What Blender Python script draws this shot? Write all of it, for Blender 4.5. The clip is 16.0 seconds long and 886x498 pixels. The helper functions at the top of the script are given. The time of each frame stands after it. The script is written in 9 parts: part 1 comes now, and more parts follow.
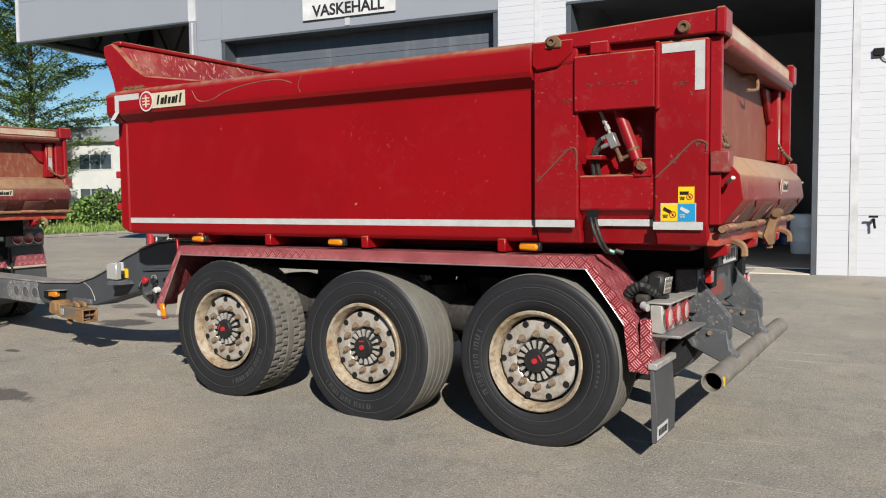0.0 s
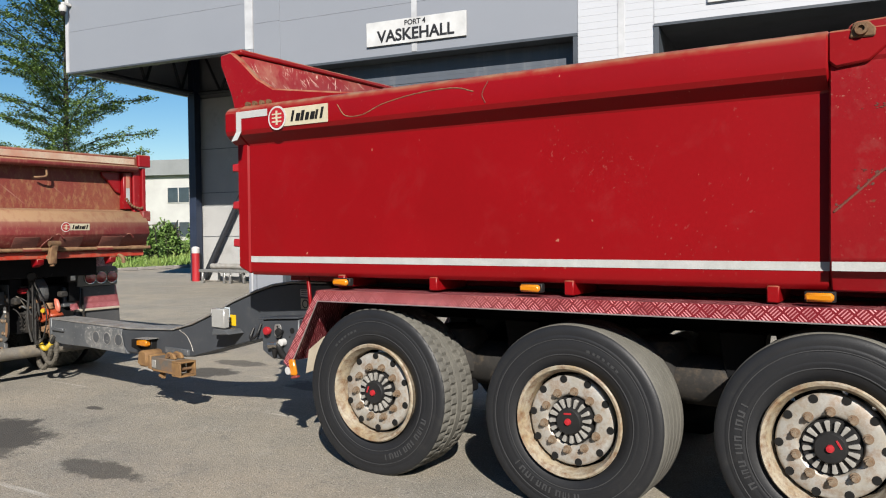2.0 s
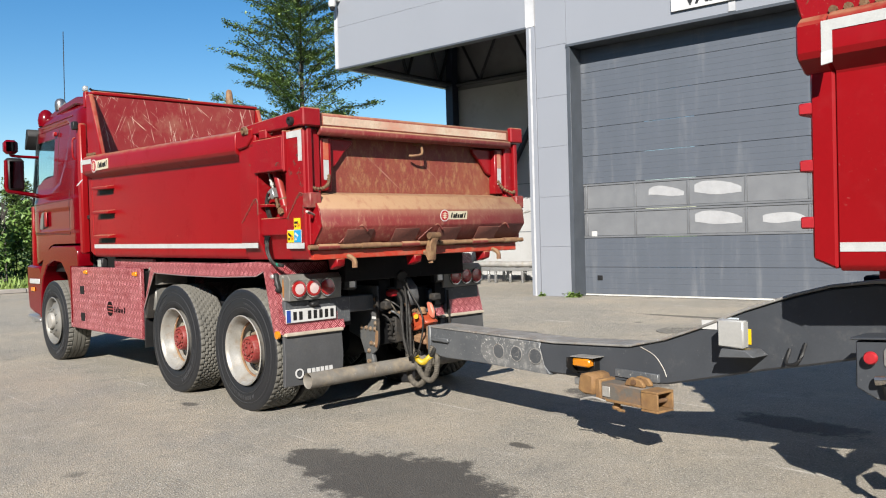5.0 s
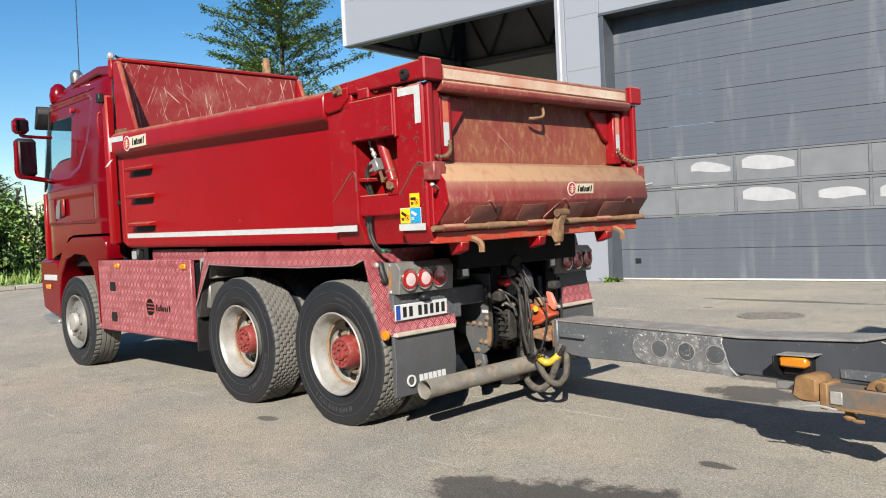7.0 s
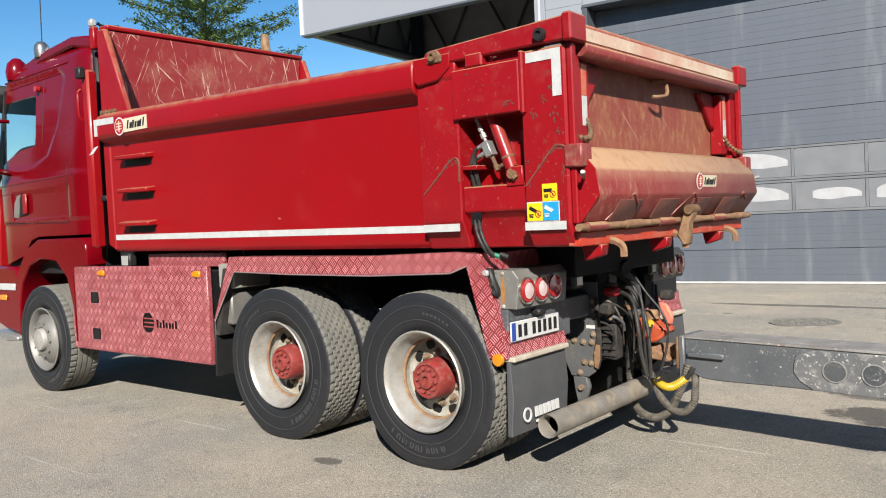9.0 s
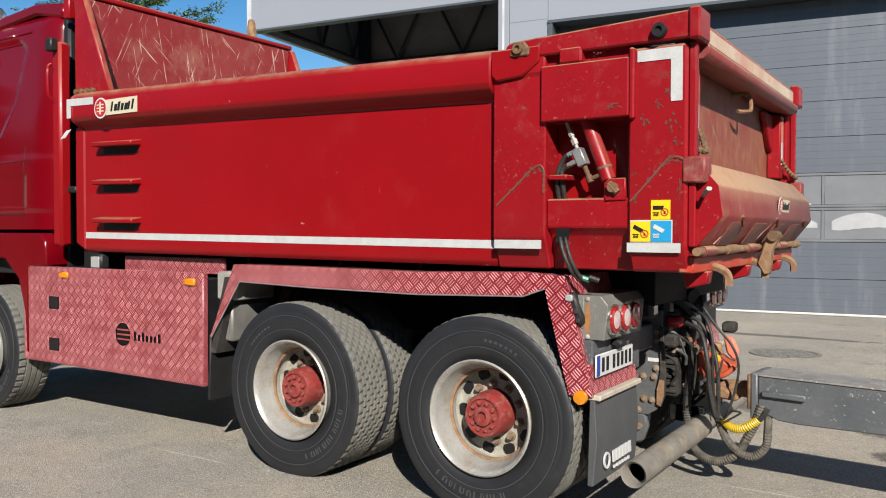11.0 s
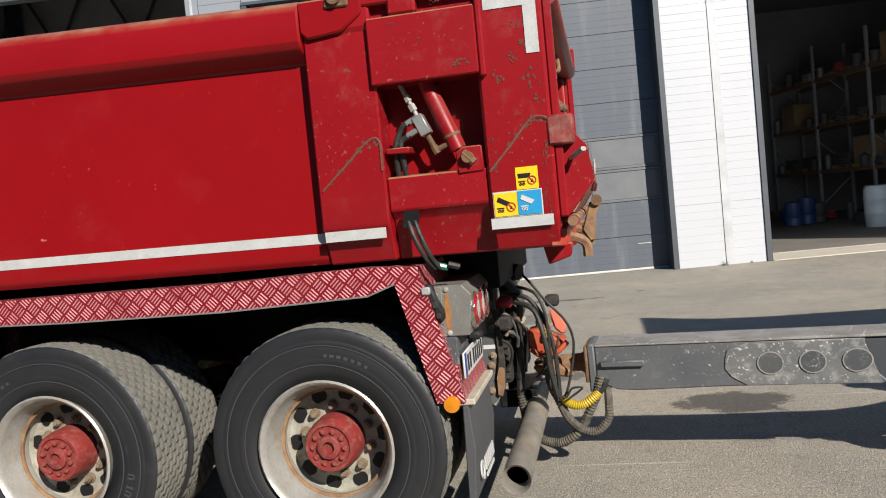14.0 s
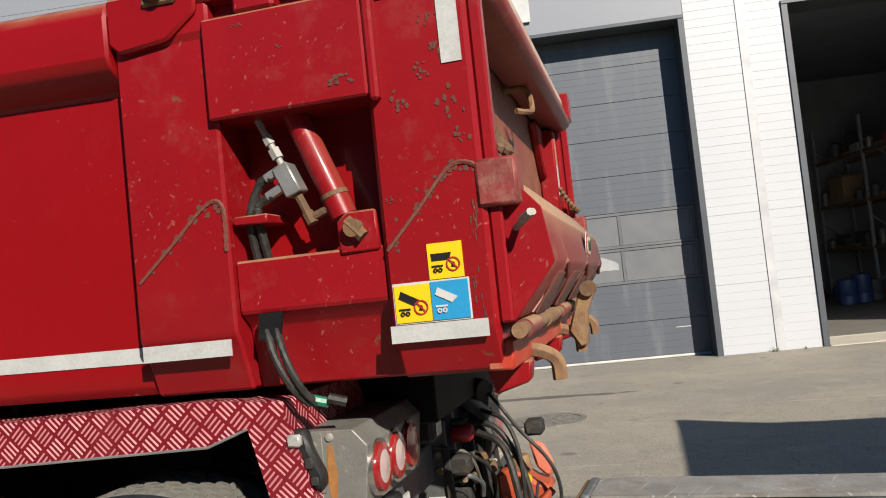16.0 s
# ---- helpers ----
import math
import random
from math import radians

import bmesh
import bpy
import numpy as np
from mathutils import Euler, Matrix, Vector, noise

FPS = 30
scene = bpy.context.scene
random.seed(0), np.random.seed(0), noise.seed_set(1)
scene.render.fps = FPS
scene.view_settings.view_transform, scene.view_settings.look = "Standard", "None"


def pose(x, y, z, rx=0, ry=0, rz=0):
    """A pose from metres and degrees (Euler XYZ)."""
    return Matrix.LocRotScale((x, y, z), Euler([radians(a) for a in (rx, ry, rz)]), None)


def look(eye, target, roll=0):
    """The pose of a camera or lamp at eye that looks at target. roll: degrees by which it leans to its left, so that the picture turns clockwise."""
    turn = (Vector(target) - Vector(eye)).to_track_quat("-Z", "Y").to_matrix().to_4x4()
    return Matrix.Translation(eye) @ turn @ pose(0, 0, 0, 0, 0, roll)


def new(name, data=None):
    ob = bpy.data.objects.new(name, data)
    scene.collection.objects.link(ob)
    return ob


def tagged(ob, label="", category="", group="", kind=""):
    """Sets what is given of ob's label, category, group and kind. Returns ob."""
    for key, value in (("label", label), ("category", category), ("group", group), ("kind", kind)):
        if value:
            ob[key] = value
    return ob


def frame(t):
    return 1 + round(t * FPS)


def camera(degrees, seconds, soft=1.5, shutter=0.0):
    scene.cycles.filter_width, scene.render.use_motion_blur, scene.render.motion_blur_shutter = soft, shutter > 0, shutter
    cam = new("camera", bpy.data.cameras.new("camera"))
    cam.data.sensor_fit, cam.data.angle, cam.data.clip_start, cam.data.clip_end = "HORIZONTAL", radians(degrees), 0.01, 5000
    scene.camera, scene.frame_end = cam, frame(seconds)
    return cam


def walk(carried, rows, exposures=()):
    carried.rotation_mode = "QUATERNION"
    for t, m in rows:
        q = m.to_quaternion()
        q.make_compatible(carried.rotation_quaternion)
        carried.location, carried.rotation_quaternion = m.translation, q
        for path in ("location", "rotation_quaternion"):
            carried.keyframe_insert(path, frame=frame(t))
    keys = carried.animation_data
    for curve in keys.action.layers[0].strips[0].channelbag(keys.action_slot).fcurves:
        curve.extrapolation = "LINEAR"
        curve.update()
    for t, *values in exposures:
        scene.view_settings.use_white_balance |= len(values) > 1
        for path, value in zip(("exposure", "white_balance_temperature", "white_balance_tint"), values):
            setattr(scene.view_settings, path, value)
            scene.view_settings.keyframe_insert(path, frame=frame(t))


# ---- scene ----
cam = camera(57.0, 16.0, soft=1.1)
PATH = [
    (0, (-0.012, 0.143, 1.57), (-1.046, 1.85, 1.444), -0.6),
    (0.5, (-0.347, 0.284, 1.592), (-1.382, 1.992, 1.477), -0.5),
    (1, (-0.777, 0.325, 1.595), (-1.792, 2.046, 1.511), -0.7),
    (1.5, (-1.185, 0.446, 1.574), (-2.207, 2.163, 1.497), -1.1),
    (2, (-1.611, 0.538, 1.586), (-2.69, 2.222, 1.544), -0.6),
    (2.5, (-2.115, 0.581, 1.592), (-3.286, 2.202, 1.558), -0.2),
    (3, (-2.592, 0.69, 1.591), (-3.794, 2.288, 1.561), -0.3),
    (3.5, (-3.122, 0.75, 1.571), (-4.4, 2.288, 1.534), -1.1),
    (4, (-3.625, 0.745, 1.572), (-5.017, 2.181, 1.54), -1.3),
    (4.2, (-3.81, 0.773, 1.563), (-5.266, 2.144, 1.535), -1.5),
    (6.3, (-5.533, 0.751, 1.486), (-6.977, 2.134, 1.436), -2.2),
    (6.5, (-5.691, 0.722, 1.511), (-7.124, 2.116, 1.456), -2.2),
    (7, (-6.116, 0.73, 1.49), (-7.533, 2.14, 1.42), -2.8),
    (7.5, (-6.525, 0.716, 1.505), (-7.915, 2.152, 1.431), -3.0),
    (8, (-6.93, 0.678, 1.53), (-8.276, 2.154, 1.453), -2.9),
    (8.5, (-7.358, 0.722, 1.532), (-8.671, 2.229, 1.457), -3.0),
    (9, (-7.746, 0.709, 1.518), (-9.015, 2.253, 1.444), -2.7),
    (9.5, (-8.083, 0.717, 1.536), (-9.284, 2.315, 1.459), -1.9),
    (10, (-8.355, 0.788, 1.537), (-9.512, 2.418, 1.468), -1.5),
    (10.2, (-8.424, 0.769, 1.539), (-9.561, 2.413, 1.482), -0.8),
    (12.3, (-9.38, 0.547, 1.542), (-10.21, 2.366, 1.479), -2.1),
    (12.5, (-9.406, 0.527, 1.556), (-10.117, 2.395, 1.486), -2.2),
    (13, (-9.471, 0.599, 1.553), (-10.003, 2.525, 1.468), -2.6),
    (13.5, (-9.582, 0.812, 1.561), (-10.04, 2.756, 1.469), -3.9),
    (14, (-9.728, 1.061, 1.544), (-10.12, 3.02, 1.443), -5.6),
    (14.5, (-9.736, 1.334, 1.553), (-9.961, 3.318, 1.439), -6.1),
    (15, (-9.666, 1.72, 1.59), (-9.863, 3.707, 1.483), -6.3),
    (15.5, (-9.655, 2.088, 1.572), (-9.936, 4.067, 1.501), -6.0),
    (16, (-9.539, 2.391, 1.558), (-10.011, 4.332, 1.657), -6.0),
]
walk(cam, [(t, look(eye, target, roll)) for t, eye, target, roll in PATH],
     exposures=[(0, 0.84, 6500, 10), (1, 0.73, 6500, 10), (1.5, 0.86, 6500, 10), (2, 0.92, 6500, 10), (3, 1.06, 6500, 10), (6.5, 1.25, 6450, 10), (9.5, 1.29, 6450, 10),
                (12.5, 0.85, 6450, 10), (13.5, 0.86, 6550, 10), (14, 0.93, 6550, 10), (15, 0.86, 6550, 10), (15.5, 0.98, 6700, 10), (16, 0.86, 6800, 10)])

# ---- light ----
SUN_DIR = Vector((0.63, -0.78, 0.60)).normalized()
sun = new("sun", bpy.data.lights.new("sun", "SUN"))
sun.data.energy, sun.data.angle, sun.data.color = 5.0, radians(0.53), (1.0, 0.943, 0.862)
sun.matrix_basis = look(tuple(SUN_DIR * 60), (0, 0, 0))
# area fill lamp added inside the open door to brighten the hall
hall_fill = new("door_daylight", bpy.data.lights.new("door_daylight", "AREA"))
hall_fill.data.shape, hall_fill.data.size, hall_fill.data.size_y = "RECTANGLE", 4.7, 4.2
hall_fill.data.energy, hall_fill.data.color = 48.0, (0.93, 0.96, 1.0)
hall_fill.matrix_basis = look((-4.535, 18.05, 2.25), (-4.657, 19.04, 2.25))
world = bpy.data.worlds.new("sky")
scene.world = world
world.use_nodes = True
wn = world.node_tree.nodes
wn.clear()
sky = wn.new("ShaderNodeTexSky")
sky.sky_type, sky.sun_disc = "NISHITA", False
sky.sun_elevation = math.asin(SUN_DIR.z)
sky.sun_rotation = math.atan2(SUN_DIR.x, SUN_DIR.y)
sky.air_density, sky.dust_density, sky.ozone_density = 1.0, 0.1, 2.5
wb = wn.new("ShaderNodeBackground")
wb.inputs["Strength"].default_value = 0.053
wo = wn.new("ShaderNodeOutputWorld")
hsv = wn.new("ShaderNodeHueSaturation")
hsv.inputs["Saturation"].default_value = 1.35
world.node_tree.links.new(sky.outputs[0], hsv.inputs["Color"])
world.node_tree.links.new(hsv.outputs[0], wb.inputs["Color"])
world.node_tree.links.new(wb.outputs[0], wo.inputs["Surface"])

# ---- materials ----
TONE = 0.76


def mat(name, col, rough=0.5, metal=0.0, col2=None, scale=2.0, fine=70.0, grain=0.12, bump=0.15, coat=0.0,
        dirt=None, dirt_amt=0.0, dirt_scale=4.0, stretch=(1, 1, 1), up_dust=0.0, rib=0.0, chips=0.0, spec=0.5, chip_col=(0.3, 0.14, 0.07), relief=0.004, dust_from=0.25, dust_to=0.8, scratch=0.0, scratch_col=(0.5, 0.3, 0.2), facing_x=False):
    """A procedural surface: two scales of variation, an optional dirt layer, chips, ribs and relief."""
    col, col2, dirt, chip_col, scratch_col = (tuple(v * TONE for v in c) if c else c for c in (col, col2, dirt, chip_col, scratch_col))
    m = bpy.data.materials.new(name)
    m.use_nodes = True
    nt = m.node_tree
    n, l = nt.nodes, nt.links
    b = n["Principled BSDF"]
    tc = n.new("ShaderNodeTexCoord")
    mp = n.new("ShaderNodeMapping")
    mp.inputs["Scale"].default_value = stretch
    l.new(tc.outputs["Object"], mp.inputs["Vector"])

    def noise_tex(sc, detail=4.0, rgh=0.6, src=mp):
        t = n.new("ShaderNodeTexNoise")
        t.inputs["Scale"].default_value, t.inputs["Detail"].default_value, t.inputs["Roughness"].default_value = sc, detail, rgh
        l.new(src.outputs[0], t.inputs["Vector"])
        return t.outputs["Fac"]

    def ramp(src, lo, hi):
        r = n.new("ShaderNodeMapRange")
        r.inputs["From Min"].default_value, r.inputs["From Max"].default_value = lo, hi
        l.new(src, r.inputs["Value"])
        return r.outputs["Result"]

    def mix(fac, a, c):
        x = n.new("ShaderNodeMix")
        x.data_type = "RGBA"
        if isinstance(fac, float):
            x.inputs["Factor"].default_value = fac
        else:
            l.new(fac, x.inputs["Factor"])
        for key, v in (("A", a), ("B", c)):
            sock = [s for s in x.inputs if s.name == key and s.type == "RGBA"][0]
            if isinstance(v, tuple):
                sock.default_value = (*v, 1)
            else:
                l.new(v, sock)
        return [s for s in x.outputs if s.type == "RGBA"][0]

    def times(a, k):
        x = n.new("ShaderNodeMath")
        x.operation = "MULTIPLY"
        l.new(a, x.inputs[0])
        if isinstance(k, float):
            x.inputs[1].default_value = k
        else:
            l.new(k, x.inputs[1])
        return x.outputs[0]

    big = noise_tex(scale)
    small = noise_tex(fine, 3.0)
    c2 = col2 if col2 else tuple(min(1, v * 0.72) for v in col)
    c = mix(ramp(big, 0.32, 0.68), c2, col)
    g = mix(times(ramp(small, 0.3, 0.7), grain * 2.0), c, tuple(v * 0.55 for v in col))
    rv = rough
    rsock = None
    if dirt:
        d = ramp(noise_tex(dirt_scale, 6.0, 0.7), 0.62 - 0.35 * dirt_amt, 0.86 - 0.3 * dirt_amt)
        d = times(d, min(1.0, 0.35 + dirt_amt))
        g = mix(d, g, dirt)
        x = n.new("ShaderNodeMix")
        x.data_type = "FLOAT"
        l.new(d, x.inputs["Factor"])
        x.inputs[2].default_value, x.inputs[3].default_value = rough, 0.85
        rsock = x.outputs[0]
    if chips:
        v = n.new("ShaderNodeTexVoronoi")
        v.inputs["Scale"].default_value = 9.0 if chips < 0.5 else 13.0
        v.inputs["Randomness"].default_value = 1.0
        wob = n.new("ShaderNodeVectorMath")
        wob.operation = "ADD"
        nz = n.new("ShaderNodeTexNoise")
        nz.inputs["Scale"].default_value = 22.0
        l.new(tc.outputs["Object"], nz.inputs["Vector"])
        sc = n.new("ShaderNodeVectorMath")
        sc.operation = "SCALE"
        sc.inputs["Scale"].default_value = 0.07
        l.new(nz.outputs["Color"], sc.inputs[0])
        l.new(tc.outputs["Object"], wob.inputs[0])
        l.new(sc.outputs[0], wob.inputs[1])
        l.new(wob.outputs[0], v.inputs["Vector"])
        spot = ramp(v.outputs["Distance"], 0.14 * chips + 0.05, 0.06)
        keep = ramp(noise_tex(2.2 if chips > 0.5 else 3.4, 2.0), 0.53 if chips > 0.5 else 0.60, 0.58 if chips > 0.5 else 0.62)
        g = mix(times(times(spot, keep), 0.9), g, chip_col)
    if scratch:
        # fine scratches in three directions, in patches
        for k, (rx, ry, rz) in enumerate(((14, 0, 0), (-22, 0, 0), (52, 0, 0)) if facing_x else ((38, 25, 8), (-47, -38, 12), (86, 70, -20))):
            sm = n.new("ShaderNodeMapping")
            sm.inputs["Rotation"].default_value = (radians(rx), radians(ry), radians(rz))
            sm.vector_type = "TEXTURE"
            sm.inputs["Scale"].default_value = (0.03 if facing_x else 0.017, 0.017, 0.6 if facing_x else 1.1)
            sm.inputs["Location"].default_value = (3.1 * k, 0.7 * k, 1.9 * k)
            l.new(tc.outputs["Object"], sm.inputs["Vector"])
            st = ramp(noise_tex(1.0, 2.0, 0.5, sm), 0.70 - 0.06 * scratch, 0.73 - 0.04 * scratch)
            pn = n.new("ShaderNodeMapping")
            pn.inputs["Location"].default_value = (7.7 * k, 3.3 * k, 5.1 * k)
            l.new(tc.outputs["Object"], pn.inputs["Vector"])
            patch = ramp(noise_tex(2.4, 3.0, 0.6, pn), 0.56 - 0.12 * scratch, 0.66 - 0.12 * scratch)
            g = mix(times(times(st, patch), 0.4 + 0.5 * scratch), g, scratch_col)
    if up_dust:
        geo = n.new("ShaderNodeNewGeometry")
        sep = n.new("ShaderNodeSeparateXYZ")
        l.new(geo.outputs["Normal"], sep.inputs[0])
        u = times(ramp(sep.outputs["Z"], dust_from, dust_to), ramp(noise_tex(9.0, 5.0), 0.25, 0.6) if dust_from > 0.2 else ramp(noise_tex(7.0, 6.0), 0.1, 0.5))
        g = mix(times(u, up_dust), g, tuple(v * TONE for v in (0.33, 0.2, 0.11)))
    l.new(g, b.inputs["Base Color"])
    if rsock:
        l.new(rsock, b.inputs["Roughness"])
    else:
        l.new(ramp(small, -rough * 4 + 0.5, (1 - rough) * 4 + 0.5) if rough > 0.3 else ramp(big, -2.0 * rough * 4, (1.2 - rough) * 4), b.inputs["Roughness"]) if rough > 0.3 else None
        b.inputs["Roughness"].default_value = rv
    b.inputs["Metallic"].default_value = metal
    b.inputs["Specular IOR Level"].default_value = spec
    b.inputs["Coat Weight"].default_value = coat
    b.inputs["Coat Roughness"].default_value = 0.08
    bp = n.new("ShaderNodeBump")
    bp.inputs["Strength"].default_value = bump
    bp.inputs["Distance"].default_value = relief
    h = small
    if rib:
        sep2 = n.new("ShaderNodeSeparateXYZ")
        l.new(tc.outputs["Object"], sep2.inputs[0])
        s1 = n.new("ShaderNodeMath")
        s1.operation = "FRACT"
        l.new(times(sep2.outputs["Z"], rib), s1.inputs[0])
        cmpn = n.new("ShaderNodeMath")
        cmpn.operation = "LESS_THAN"
        cmpn.inputs[1].default_value = 0.06
        l.new(s1.outputs[0], cmpn.inputs[0])
        sub = n.new("ShaderNodeMath")
        sub.operation = "SUBTRACT"
        l.new(small, sub.inputs[0])
        l.new(times(cmpn.outputs[0], 3.0), sub.inputs[1])
        h = sub.outputs[0]
        g2 = mix(times(cmpn.outputs[0], 0.35), g, tuple(v * 0.5 for v in col))
        l.new(g2, b.inputs["Base Color"])
    l.new(h, bp.inputs["Height"])
    l.new(bp.outputs["Normal"], b.inputs["Normal"])
    return m


def checker_plate():
    """Red painted five-bar tread plate, the bars worn to bare aluminium, one diagonal lighter as if glinting."""
    m = mat("checker_plate", (0.17, 0.004, 0.011), 0.38, col2=(0.14, 0.004, 0.010), scale=3, bump=0.2, coat=0.2, dirt=(0.22, 0.03, 0.03), dirt_amt=0.15, dirt_scale=2.5)
    n, l = m.node_tree.nodes, m.node_tree.links
    b = n["Principled BSDF"]
    old = b.inputs["Base Color"].links[0].from_socket
    uv = n.new("ShaderNodeUVMap")
    mp = n.new("ShaderNodeMapping")
    mp.inputs["Rotation"].default_value = (0, 0, radians(45))
    mp.inputs["Scale"].default_value = (18.0, 18.0, 18.0)
    l.new(uv.outputs[0], mp.inputs[0])
    sep = n.new("ShaderNodeSeparateXYZ")
    l.new(mp.outputs[0], sep.inputs[0])

    def op(kind, a, k=0.0):
        x = n.new("ShaderNodeMath")
        x.operation = kind
        for i, v in enumerate((a, k)):
            if isinstance(v, float):
                x.inputs[i].default_value = v
            else:
                l.new(v, x.inputs[i])
        return x.outputs[0]

    u, v = sep.outputs["X"], sep.outputs["Y"]
    cell = op("MODULO", op("ADD", op("ADD", op("FLOOR", u), op("FLOOR", v)), 2000.0), 2.0)
    fu, fv = op("FRACT", u), op("FRACT", v)

    def bars(along, across):
        tri = op("ABSOLUTE", op("SUBTRACT", op("FRACT", op("MULTIPLY", across, 4.0)), 0.5))
        inside = op("LESS_THAN", op("ABSOLUTE", op("SUBTRACT", along, 0.5)), 0.38)
        within = op("LESS_THAN", op("ABSOLUTE", op("SUBTRACT", across, 0.5)), 0.44)
        return op("MULTIPLY", op("MULTIPLY", op("LESS_THAN", tri, 0.2), inside), within)

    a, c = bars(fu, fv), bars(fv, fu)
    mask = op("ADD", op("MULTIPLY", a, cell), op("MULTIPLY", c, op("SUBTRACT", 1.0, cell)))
    # bars of one diagonal are coloured lighter, standing in for sun glints
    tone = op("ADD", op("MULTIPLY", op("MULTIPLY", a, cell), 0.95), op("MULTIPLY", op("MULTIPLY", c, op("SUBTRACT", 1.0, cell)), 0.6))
    nz = n.new("ShaderNodeTexNoise")
    nz.inputs["Scale"].default_value = 7.0
    tc = n.new("ShaderNodeTexCoord")
    l.new(tc.outputs["Object"], nz.inputs["Vector"])
    wear = n.new("ShaderNodeMapRange")
    wear.inputs["From Min"].default_value, wear.inputs["From Max"].default_value = 0.3, 0.55
    wear.inputs["To Min"].default_value = 0.45
    l.new(nz.outputs["Fac"], wear.inputs["Value"])
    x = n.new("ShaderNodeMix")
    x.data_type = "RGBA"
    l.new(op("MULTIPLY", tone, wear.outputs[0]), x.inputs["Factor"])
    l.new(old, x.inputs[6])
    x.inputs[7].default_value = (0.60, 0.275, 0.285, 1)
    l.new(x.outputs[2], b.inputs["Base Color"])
    bp = b.inputs["Normal"].links[0].from_node
    l.new(mask, bp.inputs["Height"])
    bp.inputs["Strength"].default_value = 0.5
    return m


def glass_mat():
    m = bpy.data.materials.new("cab_glass")
    m.use_nodes = True
    b = m.node_tree.nodes["Principled BSDF"]
    b.inputs["Base Color"].default_value = (0.75, 0.85, 0.85, 1)
    b.inputs["Roughness"].default_value = 0.02
    b.inputs["Transmission Weight"].default_value = 1.0
    b.inputs["IOR"].default_value = 1.1
    return m


RED = mat("red_paint", (0.255, 0.003, 0.006), 0.38, col2=(0.225, 0.003, 0.005), scale=1.4, fine=45, grain=0.08, bump=0.03, coat=0.05, spec=0.25,
          dirt=(0.235, 0.008, 0.009), dirt_amt=0.15, dirt_scale=3.0, up_dust=0.75, chips=0.3, chip_col=(0.4, 0.15, 0.1), scratch=0.15, scratch_col=(0.30, 0.07, 0.06))
RED_CAB = mat("glossy_cab_red", (0.140, 0.001, 0.005), 0.22, col2=(0.125, 0.001, 0.004), scale=1.0, grain=0.02, bump=0.0, coat=0.16, spec=0.22)
RED_WORN = mat("worn_red_paint", (0.265, 0.005, 0.009), 0.40, col2=(0.225, 0.004, 0.008), scale=2.2, grain=0.08, bump=0.12, coat=0.05, spec=0.25,
               dirt=(0.23, 0.035, 0.03), dirt_amt=0.22, dirt_scale=7.0, up_dust=0.9, chips=0.8, chip_col=(0.14, 0.06, 0.035), scratch=0.4, scratch_col=(0.33, 0.12, 0.09))
RED_DUST = mat("dusty_red_paint", (0.20, 0.022, 0.020), 0.62, col2=(0.26, 0.085, 0.040), scale=1.3, grain=0.25, bump=0.4, fine=110,
               dirt=(0.34, 0.205, 0.088), dirt_amt=0.37, dirt_scale=15.0, stretch=(1.5, 1.5, 0.75), up_dust=1.0, scratch=0.25, scratch_col=(0.36, 0.20, 0.16), facing_x=True)
RED_SCRAPED = mat("scraped_red_paint", (0.22, 0.008, 0.012), 0.5, col2=(0.25, 0.035, 0.03), scale=2.5, grain=0.1, bump=0.3,
                  dirt=(0.36, 0.20, 0.13), dirt_amt=0.3, dirt_scale=2.6, stretch=(1, 1.0, 0.8), scratch=0.95, scratch_col=(0.58, 0.42, 0.34), facing_x=True)
RED_GATE = mat("dust_covered_red_paint", (0.185, 0.014, 0.017), 0.5, col2=(0.21, 0.045, 0.035), scale=2.6, grain=0.2, bump=0.35, fine=110,
               dirt=(0.36, 0.215, 0.13), dirt_amt=0.30, dirt_scale=17.0, stretch=(1.9, 1.9, 0.6), up_dust=1.0, dust_from=0.1, dust_to=0.5, scratch=0.3, scratch_col=(0.36, 0.22, 0.17), facing_x=True)
ORANGE_RED = mat("orange_red_paint", (0.4588, 0.037, 0.0148), 0.5, dirt=(0.296, 0.185, 0.111), dirt_amt=0.4, dirt_scale=9)
CHECKER = checker_plate()
RUBBER = mat("tyre_rubber", (0.0145, 0.0155, 0.0185), 0.5, col2=(0.021, 0.0215, 0.023), scale=4, fine=140, grain=0.25, bump=0.18, spec=0.35, dirt=(0.062, 0.058, 0.052), dirt_amt=0.10, dirt_scale=5.0)
TREAD = mat("tyre_tread", (0.20, 0.192, 0.168), 0.9, col2=(0.135, 0.13, 0.116), scale=6, fine=190, grain=0.4, bump=0.6, spec=0.15)
LETTER = mat("tyre_lettering", (0.050, 0.051, 0.054), 0.6)
RIM = mat("silver_rim", (0.54, 0.53, 0.50), 0.36, 0.35, col2=(0.42, 0.385, 0.32), scale=11, grain=0.2, bump=0.15, dirt=(0.24, 0.125, 0.045), dirt_amt=0.46, dirt_scale=13)
RIM_LIP = mat("rusty_cream_rim", (0.50, 0.465, 0.375), 0.45, 0.1, col2=(0.34, 0.255, 0.14), scale=8, fine=40, grain=0.3, bump=0.3, dirt=(0.16, 0.075, 0.028), dirt_amt=0.58, dirt_scale=17)
LEG_RUST = mat("flaking_rusty_paint", (0.085, 0.082, 0.075), 0.7, col2=(0.13, 0.115, 0.095), scale=9, bump=0.4, dirt=(0.24, 0.125, 0.05), dirt_amt=0.5, dirt_scale=9)
